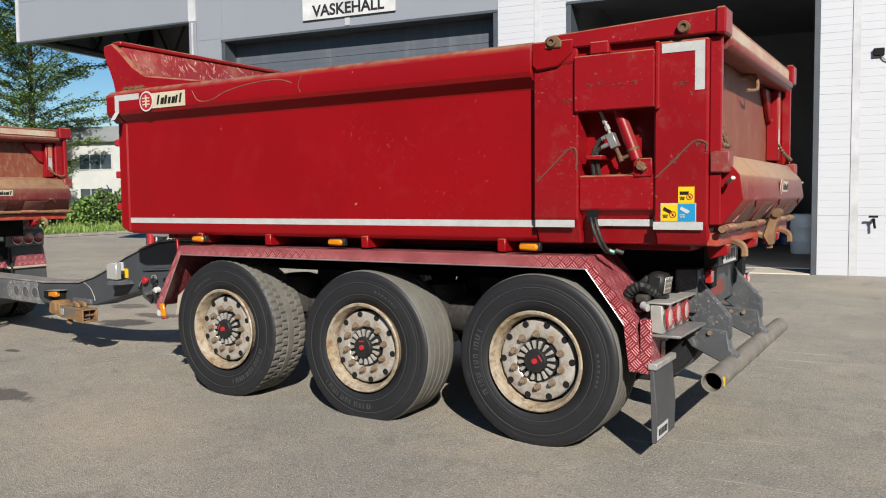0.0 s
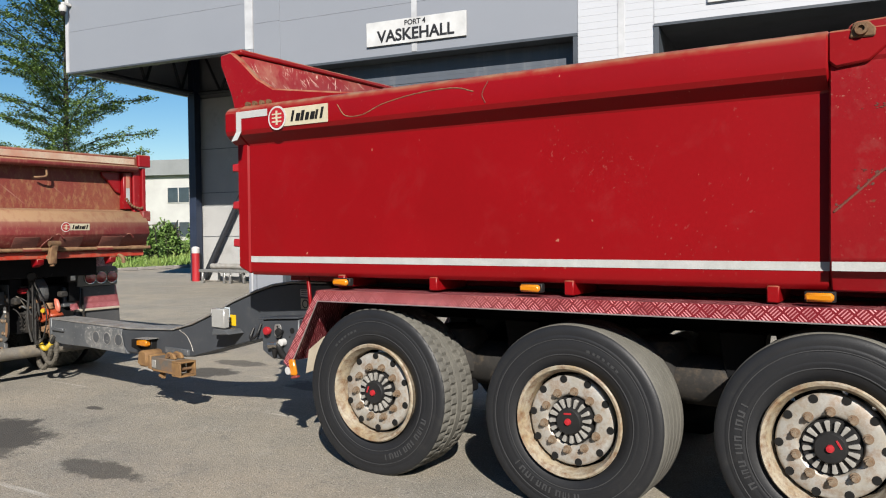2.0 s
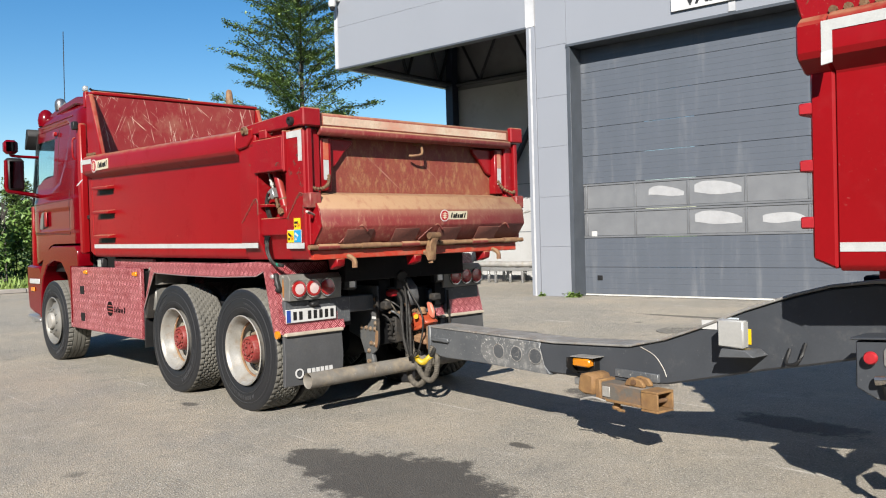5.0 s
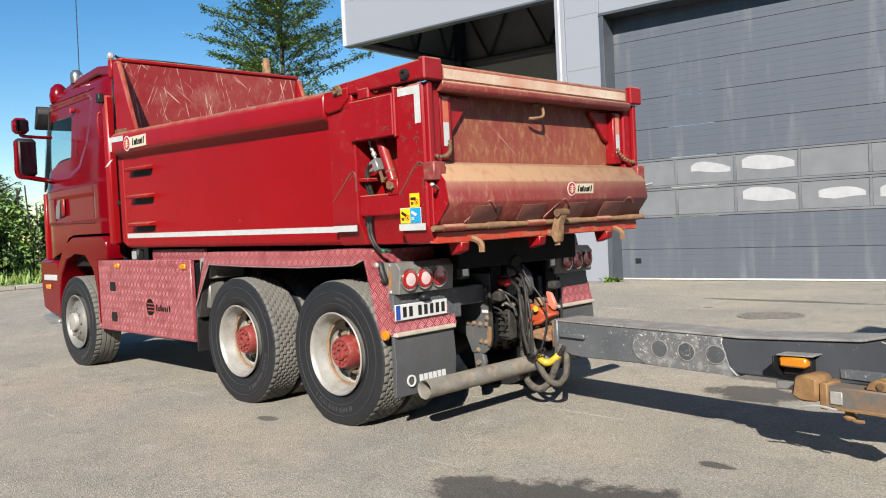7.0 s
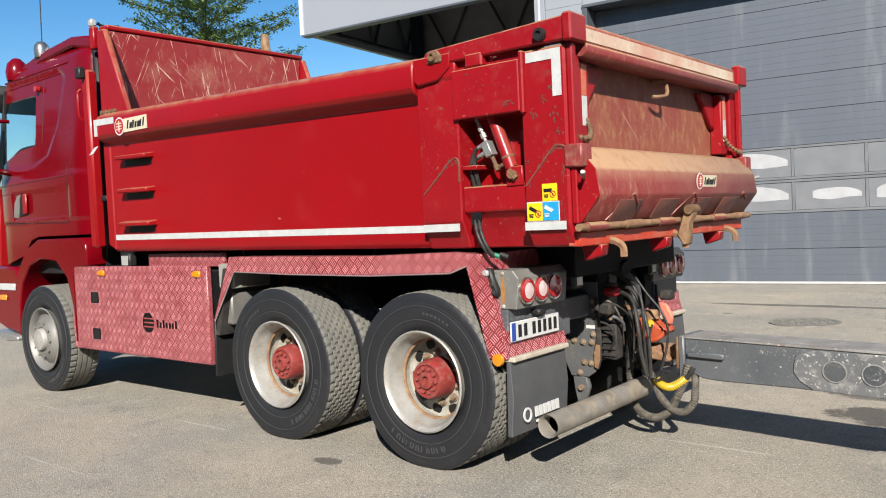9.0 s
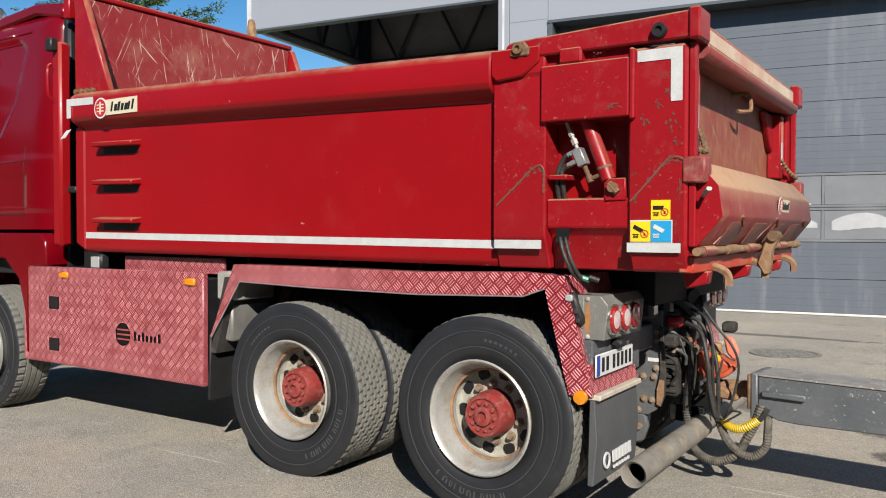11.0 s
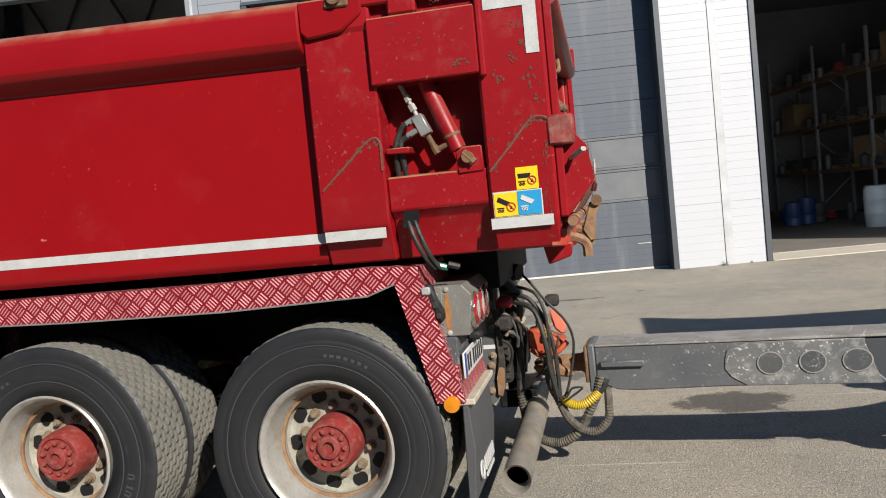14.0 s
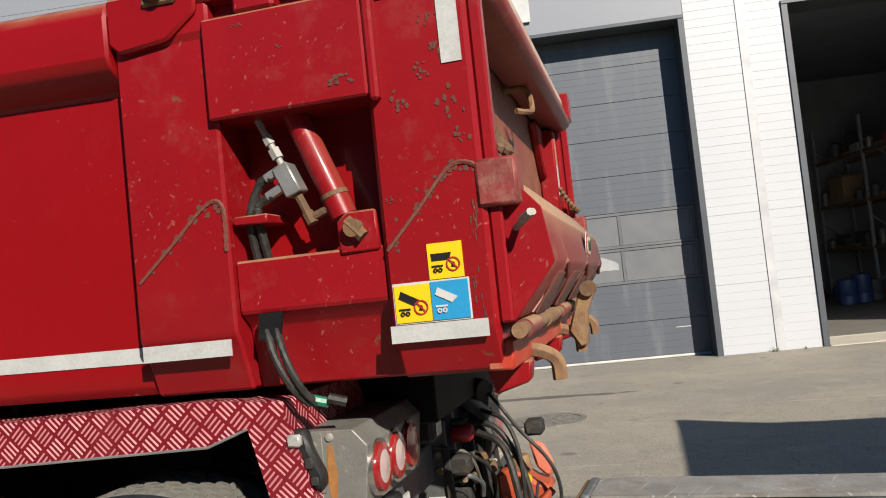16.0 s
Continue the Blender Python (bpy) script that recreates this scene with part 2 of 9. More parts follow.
RUST_OCHRE = mat("ochre_rust", (0.285, 0.16, 0.058), 0.8, col2=(0.17, 0.085, 0.032), scale=16, fine=110, grain=0.3, bump=0.5, dirt=(0.11, 0.09, 0.07), dirt_amt=0.25, dirt_scale=12)
SUNLIT_FLOOR = mat("sunlit_concrete_floor", (0.60, 0.54, 0.44), 0.85, col2=(0.50, 0.45, 0.37), scale=1.2, fine=60, grain=0.2, bump=0.3, dirt=(0.36, 0.32, 0.26), dirt_amt=0.25, dirt_scale=2.0)
RIM_WHITE = mat("white_rim", (0.40, 0.395, 0.37), 0.34, 0.3, col2=(0.33, 0.31, 0.27), scale=9, grain=0.2, bump=0.2, dirt=(0.20, 0.115, 0.045), dirt_amt=0.34, dirt_scale=14)
RIM_DISC = mat("grimy_wheel_disc", (0.44, 0.43, 0.37), 0.6, 0.1, col2=(0.30, 0.27, 0.20), scale=14, grain=0.25, bump=0.25, dirt=(0.15, 0.08, 0.035), dirt_amt=0.35, dirt_scale=18)
RUSTY_NUT = mat("rusty_nut", (0.20, 0.115, 0.06), 0.7, 0.3, col2=(0.28, 0.23, 0.17), scale=30, bump=0.3)
HUB_RED = mat("red_hub", (0.25, 0.022, 0.022), 0.5, col2=(0.18, 0.035, 0.028), scale=18, bump=0.3, dirt=(0.27, 0.15, 0.10), dirt_amt=0.36, dirt_scale=26)
BLACK = mat("black_plastic", (0.01332, 0.01332, 0.01406), 0.5, col2=(0.02072, 0.02072, 0.02072), scale=7, bump=0.2, spec=0.25)
BLACK_DUSTY = mat("dusty_black", (0.0222, 0.02146, 0.02072), 0.75, col2=(0.0407, 0.037, 0.0333), scale=9, bump=0.4, dirt=(0.148, 0.111, 0.074), dirt_amt=0.25, dirt_scale=10, spec=0.2)
CHASSIS = mat("dark_chassis", (0.006, 0.0063, 0.0072), 0.65, col2=(0.010, 0.010, 0.011), scale=5, bump=0.3, dirt=(0.045, 0.037, 0.03), dirt_amt=0.12, dirt_scale=8, spec=0.12)
FRAME_GREY = mat("dusty_frame_paint", (0.075, 0.079, 0.083), 0.5, col2=(0.10, 0.102, 0.102), scale=6, grain=0.2, bump=0.3, dirt=(0.15, 0.13, 0.10), dirt_amt=0.3, dirt_scale=13, spec=0.3)
BAR_GREY = mat("dark_grey_drawbar_paint", (0.055, 0.06, 0.067), 0.45, col2=(0.085, 0.09, 0.095), scale=3, bump=0.15, dirt=(0.30, 0.29, 0.27), dirt_amt=0.22, dirt_scale=24, spec=0.35, scratch=0.45, scratch_col=(0.35, 0.34, 0.32))
BAR_SIDE = mat("smooth_blue_grey_paint", (0.060, 0.066, 0.075), 0.42, col2=(0.048, 0.053, 0.061), scale=2.2, grain=0.1, bump=0.1, dirt=(0.16, 0.155, 0.145), dirt_amt=0.10, dirt_scale=7, spec=0.35, scratch=0.12, scratch_col=(0.22, 0.22, 0.21))
BAR_WORN = mat("worn_grey_drawbar_paint", (0.075, 0.082, 0.09), 0.45, col2=(0.11, 0.116, 0.122), scale=3, bump=0.25, dirt=(0.38, 0.37, 0.345), dirt_amt=0.08, dirt_scale=9, scratch=0.6, scratch_col=(0.42, 0.41, 0.38))
BAR_EDGE = mat("bare_worn_drawbar_edge", (0.30, 0.295, 0.28), 0.55, 0.1, col2=(0.17, 0.165, 0.155), scale=7, bump=0.3, dirt=(0.22, 0.13, 0.07), dirt_amt=0.3, dirt_scale=9, scratch=0.8, scratch_col=(0.5, 0.49, 0.46))
BAR_SCUFF = mat("scuffed_doubler_paint", (0.10, 0.107, 0.113), 0.5, col2=(0.16, 0.16, 0.157), scale=5, bump=0.25, dirt=(0.46, 0.45, 0.42), dirt_amt=0.3, dirt_scale=16, scratch=0.9, scratch_col=(0.48, 0.47, 0.44))
WELD = mat("rusty_weld_bead", (0.175, 0.030, 0.020), 0.75, col2=(0.15, 0.05, 0.028), scale=30, fine=150, grain=0.3, bump=0.5)
# brown of the rust scrapes, also the painted shade of the gate's pockets
RUST_AND_SHADE = mat("rust_and_shade_brown", (0.135, 0.036, 0.022), 0.85, col2=(0.085, 0.026, 0.018), scale=40, fine=150, grain=0.3, bump=0.5)
STEEL = mat("grey_steel", (0.40, 0.39, 0.36), 0.6, 0.2, col2=(0.27, 0.255, 0.23), scale=8, bump=0.2, dirt=(0.30, 0.18, 0.07), dirt_amt=0.22, dirt_scale=9)
STEEL_DULL = mat("dirty_dull_steel", (0.25, 0.245, 0.225), 0.5, 0.35, col2=(0.17, 0.165, 0.15), scale=6, fine=110, grain=0.2, bump=0.25, dirt=(0.26, 0.21, 0.14), dirt_amt=0.25, dirt_scale=11, scratch=0.4, scratch_col=(0.36, 0.35, 0.32))
RUST_ORANGE = mat("bright_rust_stain", (0.40, 0.175, 0.04), 0.8, col2=(0.26, 0.10, 0.03), scale=30, fine=140, grain=0.3, bump=0.3)
ALU = mat("bare_aluminium", (0.4884, 0.4884, 0.4736), 0.4, 0.7, col2=(0.37, 0.3626, 0.3478), scale=12, bump=0.15)
RUST = mat("rusty_steel", (0.20, 0.105, 0.045), 0.8, 0.15, col2=(0.09, 0.05, 0.03), scale=14, fine=90, grain=0.3, bump=0.6, dirt=(0.27, 0.19, 0.11), dirt_amt=0.3, dirt_scale=20)
MANHOLE = mat("dusty_cast_iron", (0.16, 0.15, 0.13), 0.7, 0.2, col2=(0.24, 0.225, 0.19), scale=9, bump=0.4, dirt=(0.36, 0.33, 0.28), dirt_amt=0.35, dirt_scale=10)
RUST_TAN = mat("muddy_rust_steel", (0.26, 0.155, 0.07), 0.85, 0.0, col2=(0.15, 0.065, 0.038), scale=18, bump=0.6, dirt=(0.34, 0.24, 0.13), dirt_amt=0.3, dirt_scale=12)
EXHAUST = mat("dull_exhaust_steel", (0.225, 0.212, 0.188), 0.65, 0.15, col2=(0.15, 0.13, 0.105), scale=7, bump=0.3, dirt=(0.36, 0.29, 0.19), dirt_amt=0.4, dirt_scale=9, scratch=0.5, scratch_col=(0.33, 0.31, 0.28))
TAPE = mat("white_reflective_tape", (0.50, 0.51, 0.50), 0.4, col2=(0.42, 0.43, 0.42), scale=14, fine=120, grain=0.15, bump=0.2, dirt=(0.32, 0.28, 0.24), dirt_amt=0.2, dirt_scale=12)
WHITE = mat("white_print", (0.6068, 0.6068, 0.592), 0.5)
CREAM = mat("cream_label", (0.5624, 0.518, 0.3848), 0.5, col2=(0.5032, 0.444, 0.3108), scale=10)
LOGO_RED = mat("logo_red", (0.444, 0.0148, 0.0222), 0.5)
INK = mat("black_print", (0.0148, 0.0148, 0.0148), 0.5, spec=0.2)
YELLOW = mat("yellow_sticker", (0.85, 0.55, 0.01), 0.4, col2=(0.8, 0.5, 0.01))
BLUE = mat("blue_sticker", (0.0148, 0.2812, 0.5328), 0.4, col2=(0.0148, 0.2516, 0.5032))
PLATE_BLUE = mat("plate_blue", (0.0148, 0.0592, 0.3108), 0.4)
LAMP_RED = mat("red_lamp_lens", (0.407, 0.0148, 0.0148), 0.2, coat=0.8)
LAMP_PINK = mat("clear_lamp_lens", (0.72, 0.56, 0.54), 0.2, coat=0.8)
LAMP_AMBER = mat("amber_lamp_lens", (0.703, 0.2442, 0.0074), 0.25, coat=0.6)
LAMP_CLEAR = mat("clear_work_lamp", (0.555, 0.555, 0.5328), 0.2, 0.3, coat=0.6)
COUPLING = mat("orange_coupling_paint", (0.46, 0.075, 0.02), 0.5, col2=(0.34, 0.05, 0.02), scale=14, dirt=(0.15, 0.09, 0.05), dirt_amt=0.35, dirt_scale=14)
SALMON = mat("sun_faded_orange", (0.62, 0.19, 0.13), 0.5, col2=(0.55, 0.15, 0.09), scale=9, dirt=(0.30, 0.15, 0.09), dirt_amt=0.2, dirt_scale=14)
HOSE = mat("hose_rubber", (0.012, 0.012, 0.0115), 0.55, col2=(0.0444, 0.04144, 0.037), scale=20, bump=0.4, spec=0.25)
HOSE_DUSTY = mat("dusty_hose_wrap", (0.14, 0.125, 0.10), 0.8, col2=(0.045, 0.041, 0.036), scale=25, bump=0.5, spec=0.2)
HOSE_YELLOW = mat("yellow_hose", (0.592, 0.407, 0.0148), 0.5)
CHROME = mat("polished_steel", (0.62, 0.62, 0.6), 0.25, 0.9, col2=(0.5, 0.42, 0.34), scale=10)
GREEN = mat("green_plug", (0.0074, 0.2072, 0.1184), 0.4)
STRIPED = mat("worn_striped_tape", (0.62, 0.53, 0.40), 0.5, col2=(0.46, 0.11, 0.055), scale=1.6, fine=60, grain=0.3, dirt=(0.33, 0.21, 0.11), dirt_amt=0.25, dirt_scale=14)
ORANGE_TAPE = mat("orange_tape", (0.4588, 0.074, 0.0296), 0.5, col2=(0.444, 0.222, 0.148), scale=5)
GLASS = glass_mat()
MIRROR = mat("mirror_glass", (0.10, 0.11, 0.12), 0.05, 1.0, grain=0.0, bump=0.0)
SEAT = mat("dark_seat_cloth", (0.0222, 0.0222, 0.0259), 0.9)
FLAP = mat("grey_rubber_flap", (0.066, 0.068, 0.071), 0.7, col2=(0.052, 0.053, 0.055), scale=4, grain=0.2, bump=0.25, dirt=(0.12, 0.115, 0.10), dirt_amt=0.15, dirt_scale=6)
CLAMP_TAN = mat("dusty_pale_clamp", (0.46, 0.415, 0.33), 0.7, col2=(0.36, 0.31, 0.24), scale=9, bump=0.3)

PANEL_GREY = mat("light_grey_wall_panel", (0.2516, 0.2664, 0.296), 0.4, 0.0, col2=(0.2405, 0.2553, 0.2849), scale=0.5, grain=0.03, bump=0.03)
PANEL_WHITE = mat("white_wall_panel", (0.505, 0.517, 0.545), 0.45, 0.0, col2=(0.48, 0.492, 0.52), scale=0.5, grain=0.04, bump=0.05, dirt=(0.45, 0.45, 0.44), dirt_amt=0.1, dirt_scale=1.2)
FLASHING = mat("white_flashing", (0.5476, 0.555, 0.5698), 0.4, grain=0.03, bump=0.03)
DOOR_GREY = mat("grey_door_section", (0.094, 0.107, 0.130), 0.45, 0.0, col2=(0.086, 0.099, 0.119), scale=0.8, grain=0.05, bump=0.1,
                dirt=(0.1776, 0.185, 0.1924), dirt_amt=0.25, dirt_scale=1.6, stretch=(3, 3, 0.3))
FRAME_DARK = mat("dark_grey_door_frame", (0.074, 0.0851, 0.0999), 0.45, grain=0.05)
WINDOW_FROST = mat("milky_door_pane", (0.195, 0.203, 0.212), 0.3, col2=(0.16, 0.167, 0.177), scale=2.5, coat=0.3)
PANE_REFLECTION = mat("pale_pane_reflection", (0.38, 0.385, 0.39), 0.6, col2=(0.31, 0.315, 0.32), scale=5, grain=0.08)
PANE_FRAME = mat("pane_frame", (0.17, 0.178, 0.188), 0.4)
CONCRETE = mat("concrete_panel", (0.42, 0.42, 0.41), 0.85, col2=(0.36, 0.36, 0.35), scale=0.9, bump=0.2, dirt=(0.1924, 0.185, 0.1776), dirt_amt=0.2, dirt_scale=1.5)
DARK_ROOF = mat("dark_roof_underside", (0.22, 0.22, 0.23), 0.8, scale=1.0)
TRUSS = mat("dark_truss_steel", (0.0222, 0.0259, 0.0333), 0.6)
BLUE_POST = mat("dark_blue_steel", (0.0222, 0.0333, 0.0629), 0.5)
HALL_DARK = mat("dark_hall_wall", (0.26, 0.26, 0.26), 0.85, scale=0.7)
SHADED_FLOOR = mat("shaded_concrete_floor", (0.15, 0.135, 0.115), 0.8, col2=(0.11, 0.10, 0.085), scale=0.9, bump=0.2)
SIGN_WHITE = mat("white_sign", (0.629, 0.629, 0.6216), 0.4, grain=0.02)
SIGN_INK = mat("black_sign_letter", (0.015, 0.015, 0.016), 0.5, grain=0.0)
BARK = mat("tree_bark", (0.0518, 0.0444, 0.037), 0.9, scale=6, bump=0.6)
LEAF = mat("green_leaf", (0.145, 0.22, 0.045), 0.55, col2=(0.085, 0.145, 0.032), scale=1.3, bump=0.0)
LEAF_DARK = mat("bush_leaf", (0.12, 0.22, 0.045), 0.55, col2=(0.17, 0.27, 0.06), scale=1.8, bump=0.0)
GRASS = mat("grass_blade", (0.14, 0.24, 0.04), 0.7, col2=(0.22, 0.28, 0.07), scale=0.8, bump=0.0)
KERB = mat("kerb_stone", (0.34, 0.31, 0.28), 0.85, scale=2.0, bump=0.3)
FAR_WHITE = mat("white_plaster_wall", (0.518, 0.518, 0.5032), 0.8, scale=0.3, bump=0.05)
FAR_GREY = mat("grey_roof_sheet", (0.2516, 0.2664, 0.2738), 0.6, scale=0.5)
FAR_GLASS = mat("far_window_glass", (0.037, 0.0555, 0.074), 0.1, coat=0.5, grain=0.0)
CARD = mat("cardboard", (0.36, 0.24, 0.13), 0.85)
RACK = mat("rack_steel_blue_grey", (0.42, 0.43, 0.45), 0.5, 0.2)
RACK_BEAM = mat("rack_beam_brown", (0.22, 0.13, 0.08), 0.6)
WOOD = mat("pallet_wood", (0.45, 0.31, 0.16), 0.85, scale=6, bump=0.3)
PLASTIC_BLUE = mat("pale_blue_plastic", (0.62, 0.70, 0.76), 0.45)
SACK = mat("white_sack", (0.62, 0.62, 0.58), 0.7, scale=5, bump=0.4)
DARK_GOODS = mat("dark_goods", (0.09, 0.09, 0.095), 0.7, scale=4)
BLUE_GOODS = mat("blue_goods", (0.03, 0.07, 0.2), 0.5)
RED_GOODS = mat("red_goods", (0.4, 0.06, 0.04), 0.6)


def asphalt():
    m = mat("asphalt", (0.365, 0.332, 0.268), 0.9, col2=(0.295, 0.270, 0.222), scale=0.35, fine=95, grain=0.42, bump=1.0, relief=0.012,
            dirt=(0.415, 0.365, 0.28), dirt_amt=0.35, dirt_scale=0.55)
    n, l = m.node_tree.nodes, m.node_tree.links
    b = n["Principled BSDF"]
    tc = n.new("ShaderNodeTexCoord")
    warp = n.new("ShaderNodeTexNoise")
    warp.inputs["Scale"].default_value, warp.inputs["Detail"].default_value, warp.inputs["Roughness"].default_value = 2.6, 13.0, 0.78
    l.new(tc.outputs["Object"], warp.inputs["Vector"])
    fine = n.new("ShaderNodeTexNoise")
    fine.inputs["Scale"].default_value, fine.inputs["Detail"].default_value = 30.0, 4.0
    l.new(tc.outputs["Object"], fine.inputs["Vector"])
    total = None
    # oil and water stains: centre, half sizes, strength
    for cx, cy, rx, ry, k in STAINS:
        mp = n.new("ShaderNodeMapping")
        mp.inputs["Location"].default_value = (-cx / rx, -cy / ry, 0)
        mp.inputs["Scale"].default_value = (1 / rx, 1 / ry, 0)
        l.new(tc.outputs["Object"], mp.inputs["Vector"])
        ln = n.new("ShaderNodeVectorMath")
        ln.operation = "LENGTH"
        l.new(mp.outputs[0], ln.inputs[0])
        add = n.new("ShaderNodeMath")
        add.operation = "MULTIPLY_ADD"
        l.new(warp.outputs["Fac"], add.inputs[0])
        add.inputs[1].default_value = 2.4
        l.new(ln.outputs["Value"], add.inputs[2])
        r = n.new("ShaderNodeMapRange")
        r.inputs["From Min"].default_value, r.inputs["From Max"].default_value = 2.2, 1.98
        r.inputs["To Max"].default_value = k
        l.new(add.outputs[0], r.inputs["Value"])
        if total is None:
            total = r.outputs[0]
        else:
            mx = n.new("ShaderNodeMath")
            mx.operation = "MAXIMUM"
            l.new(total, mx.inputs[0])
            l.new(r.outputs[0], mx.inputs[1])
            total = mx.outputs[0]
    # scattered small drips
    v = n.new("ShaderNodeTexVoronoi")
    v.inputs["Scale"].default_value = 0.9
    l.new(tc.outputs["Object"], v.inputs["Vector"])
    add = n.new("ShaderNodeMath")
    add.operation = "MULTIPLY_ADD"
    l.new(warp.outputs["Fac"], add.inputs[0])
    add.inputs[1].default_value = 0.25
    l.new(v.outputs["Distance"], add.inputs[2])
    r = n.new("ShaderNodeMapRange")
    r.inputs["From Min"].default_value, r.inputs["From Max"].default_value, r.inputs["To Max"].default_value = 0.2, 0.16, 0.5
    l.new(add.outputs[0], r.inputs["Value"])
    mx = n.new("ShaderNodeMath")
    mx.operation = "MAXIMUM"
    l.new(total, mx.inputs[0])
    l.new(r.outputs[0], mx.inputs[1])
    total = mx.outputs[0]
    old = b.inputs["Base Color"].links[0].from_socket

    def layer(src, colour, scale, lo, hi, k, stretch=(1, 1, 1), detail=5.0, kind="noise"):
        mp = n.new("ShaderNodeMapping")
        mp.inputs["Scale"].default_value = stretch
        l.new(tc.outputs["Object"], mp.inputs["Vector"])
        t = n.new("ShaderNodeTexNoise" if kind == "noise" else "ShaderNodeTexVoronoi")
        t.inputs["Scale"].default_value = scale
        if kind == "noise":
            t.inputs["Detail"].default_value, t.inputs["Roughness"].default_value = detail, 0.7
        l.new(mp.outputs[0], t.inputs["Vector"])
        r = n.new("ShaderNodeMapRange")
        r.inputs["From Min"].default_value, r.inputs["From Max"].default_value, r.inputs["To Max"].default_value = lo, hi, k
        l.new(t.outputs["Fac" if kind == "noise" else "Distance"], r.inputs["Value"])
        x = n.new("ShaderNodeMix")
        x.data_type = "RGBA"
        l.new(r.outputs[0], x.inputs["Factor"])
        l.new(src, x.inputs[6])
        x.inputs[7].default_value = (*(v * TONE for v in colour), 1)
        return x.outputs[2]

    old = layer(old, (0.50, 0.465, 0.40), 3.0, 0.54, 0.72, 0.5, detail=9.0)
    old = layer(old, (0.25, 0.235, 0.21), 0.8, 0.52, 0.66, 0.5, (1.0, 0.55, 1), 10.0)
    old = layer(old, (0.21, 0.195, 0.17), 1.0, 0.54, 0.72, 0.55, (0.12, 1.6, 1), 8.0)
    old = layer(old, (0.44, 0.37, 0.27), 0.45, 0.46, 0.66, 0.65, (1, 1, 1), 11.0)
    old = layer(old, (0.16, 0.148, 0.128), 2.2, 0.57, 0.66, 0.5, (1.0, 0.7, 1), 12.0)
    old = layer(old, (0.20, 0.185, 0.16), 9.0, 0.52, 0.75, 0.75, detail=8.0)
    old = layer(old, (0.72, 0.68, 0.61), 70.0, 0.55, 0.66, 0.5, detail=2.0)
    old = layer(old, (0.05, 0.047, 0.042), 42.0, 0.54, 0.66, 0.55, detail=4.0)
    old = layer(old, (0.10, 0.094, 0.082), 6.0, 0.60, 0.68, 0.45, (1.0, 1.0, 1.0), 10.0)
    # thin pale scrape lines
    old = layer(old, (0.60, 0.57, 0.51), 1.0, 0.66, 0.72, 0.6, (0.35, 9.0, 1), 3.0)
    x = n.new("ShaderNodeMix")
    x.data_type = "RGBA"
    l.new(total, x.inputs["Factor"])
    l.new(old, x.inputs[6])
    x.inputs[7].default_value = (0.022, 0.02, 0.018, 1)
    l.new(x.outputs[2], b.inputs["Base Color"])
    return m


STAINS = [(-8.35, 4.05, 0.85, 0.5, 0.85), (-9.0, 3.95, 0.5, 0.3, 0.8), (-7.75, 3.75, 0.4, 0.22, 0.7), (-8.36, 5.1, 0.13, 0.07, 0.8), (-11.66, 4.2, 0.12, 0.08, 0.7),
          (-9.1, 7.6, 0.45, 0.2, 0.65), (-7.2, 6.9, 0.5, 0.25, 0.7), (-11.4, 13.2, 1.6, 0.14, 0.7), (-6.55, 3.9, 0.45, 0.16, 0.7), (-10.3, 8.1, 0.4, 0.25, 0.6), (-8.94, 6.96, 0.42, 0.3, 0.8)]
ASPHALT = asphalt()

# ---- building helpers ----
WORLD = {}
I4 = Matrix.Identity(4)


def thing(name, at, label, category, group="", kind="", m=None):
    ob = new(name)
    ob.empty_display_size = 0.2
    ob.matrix_basis = m if m is not None else Matrix.Translation(at)
    WORLD[ob] = ob.matrix_basis.copy()
    return tagged(ob, label, category, group, kind)


def uv_box(bm):
    uv = bm.loops.layers.uv.verify()
    for f in bm.faces:
        nx, ny, nz = (abs(v) for v in f.normal)
        for lp in f.loops:
            c = lp.vert.co
            if nz >= nx and nz >= ny:
                lp[uv].uv = (c.x, c.y)
            elif ny >= nx:
                lp[uv].uv = (c.x, c.z)
            else:
                lp[uv].uv = (c.y, c.z)


def finish(name, bm, material, smooth=40):
    bmesh.ops.recalc_face_normals(bm, faces=bm.faces)
    bm.normal_update()
    uv_box(bm)
    me = bpy.data.meshes.new(name)
    bm.to_mesh(me)
    bm.free()
    me.materials.append(material)
    if smooth:
        me.polygons.foreach_set("use_smooth", [True] * len(me.polygons))
        me.set_sharp_from_angle(angle=radians(smooth))
    return me


def part(name, bm, material, parent, label="", m=I4, smooth=40):
    """Link a bmesh (or a shared mesh) as one object under a thing or a part, its vertices in the space of m."""
    me = finish(name, bm, material, smooth) if isinstance(bm, bmesh.types.BMesh) else bm
    ob = new(name, me)
    if parent is not None:
        ob.parent = parent
        ob.matrix_parent_inverse = WORLD[parent].inverted()
    ob.matrix_basis = m
    WORLD[ob] = m.copy()
    if label:
        ob["label"] = label
    return ob


def single(name, bm, material, label, category, kind="", group="", m=I4, smooth=40):
    ob = part(name, bm, material, None, m=m, smooth=smooth)
    return tagged(ob, label, category, group, kind)


def bevel_all(bm, r, geom=None, seg=1):
    edges = [e for e in (geom or bm.edges) if len(e.link_faces) == 2 and e.calc_face_angle(0) > 0.5]
    if edges and r > 0:
        bmesh.ops.bevel(bm, geom=edges, offset=r, segments=seg, affect="EDGES", profile=0.5, clamp_overlap=True)


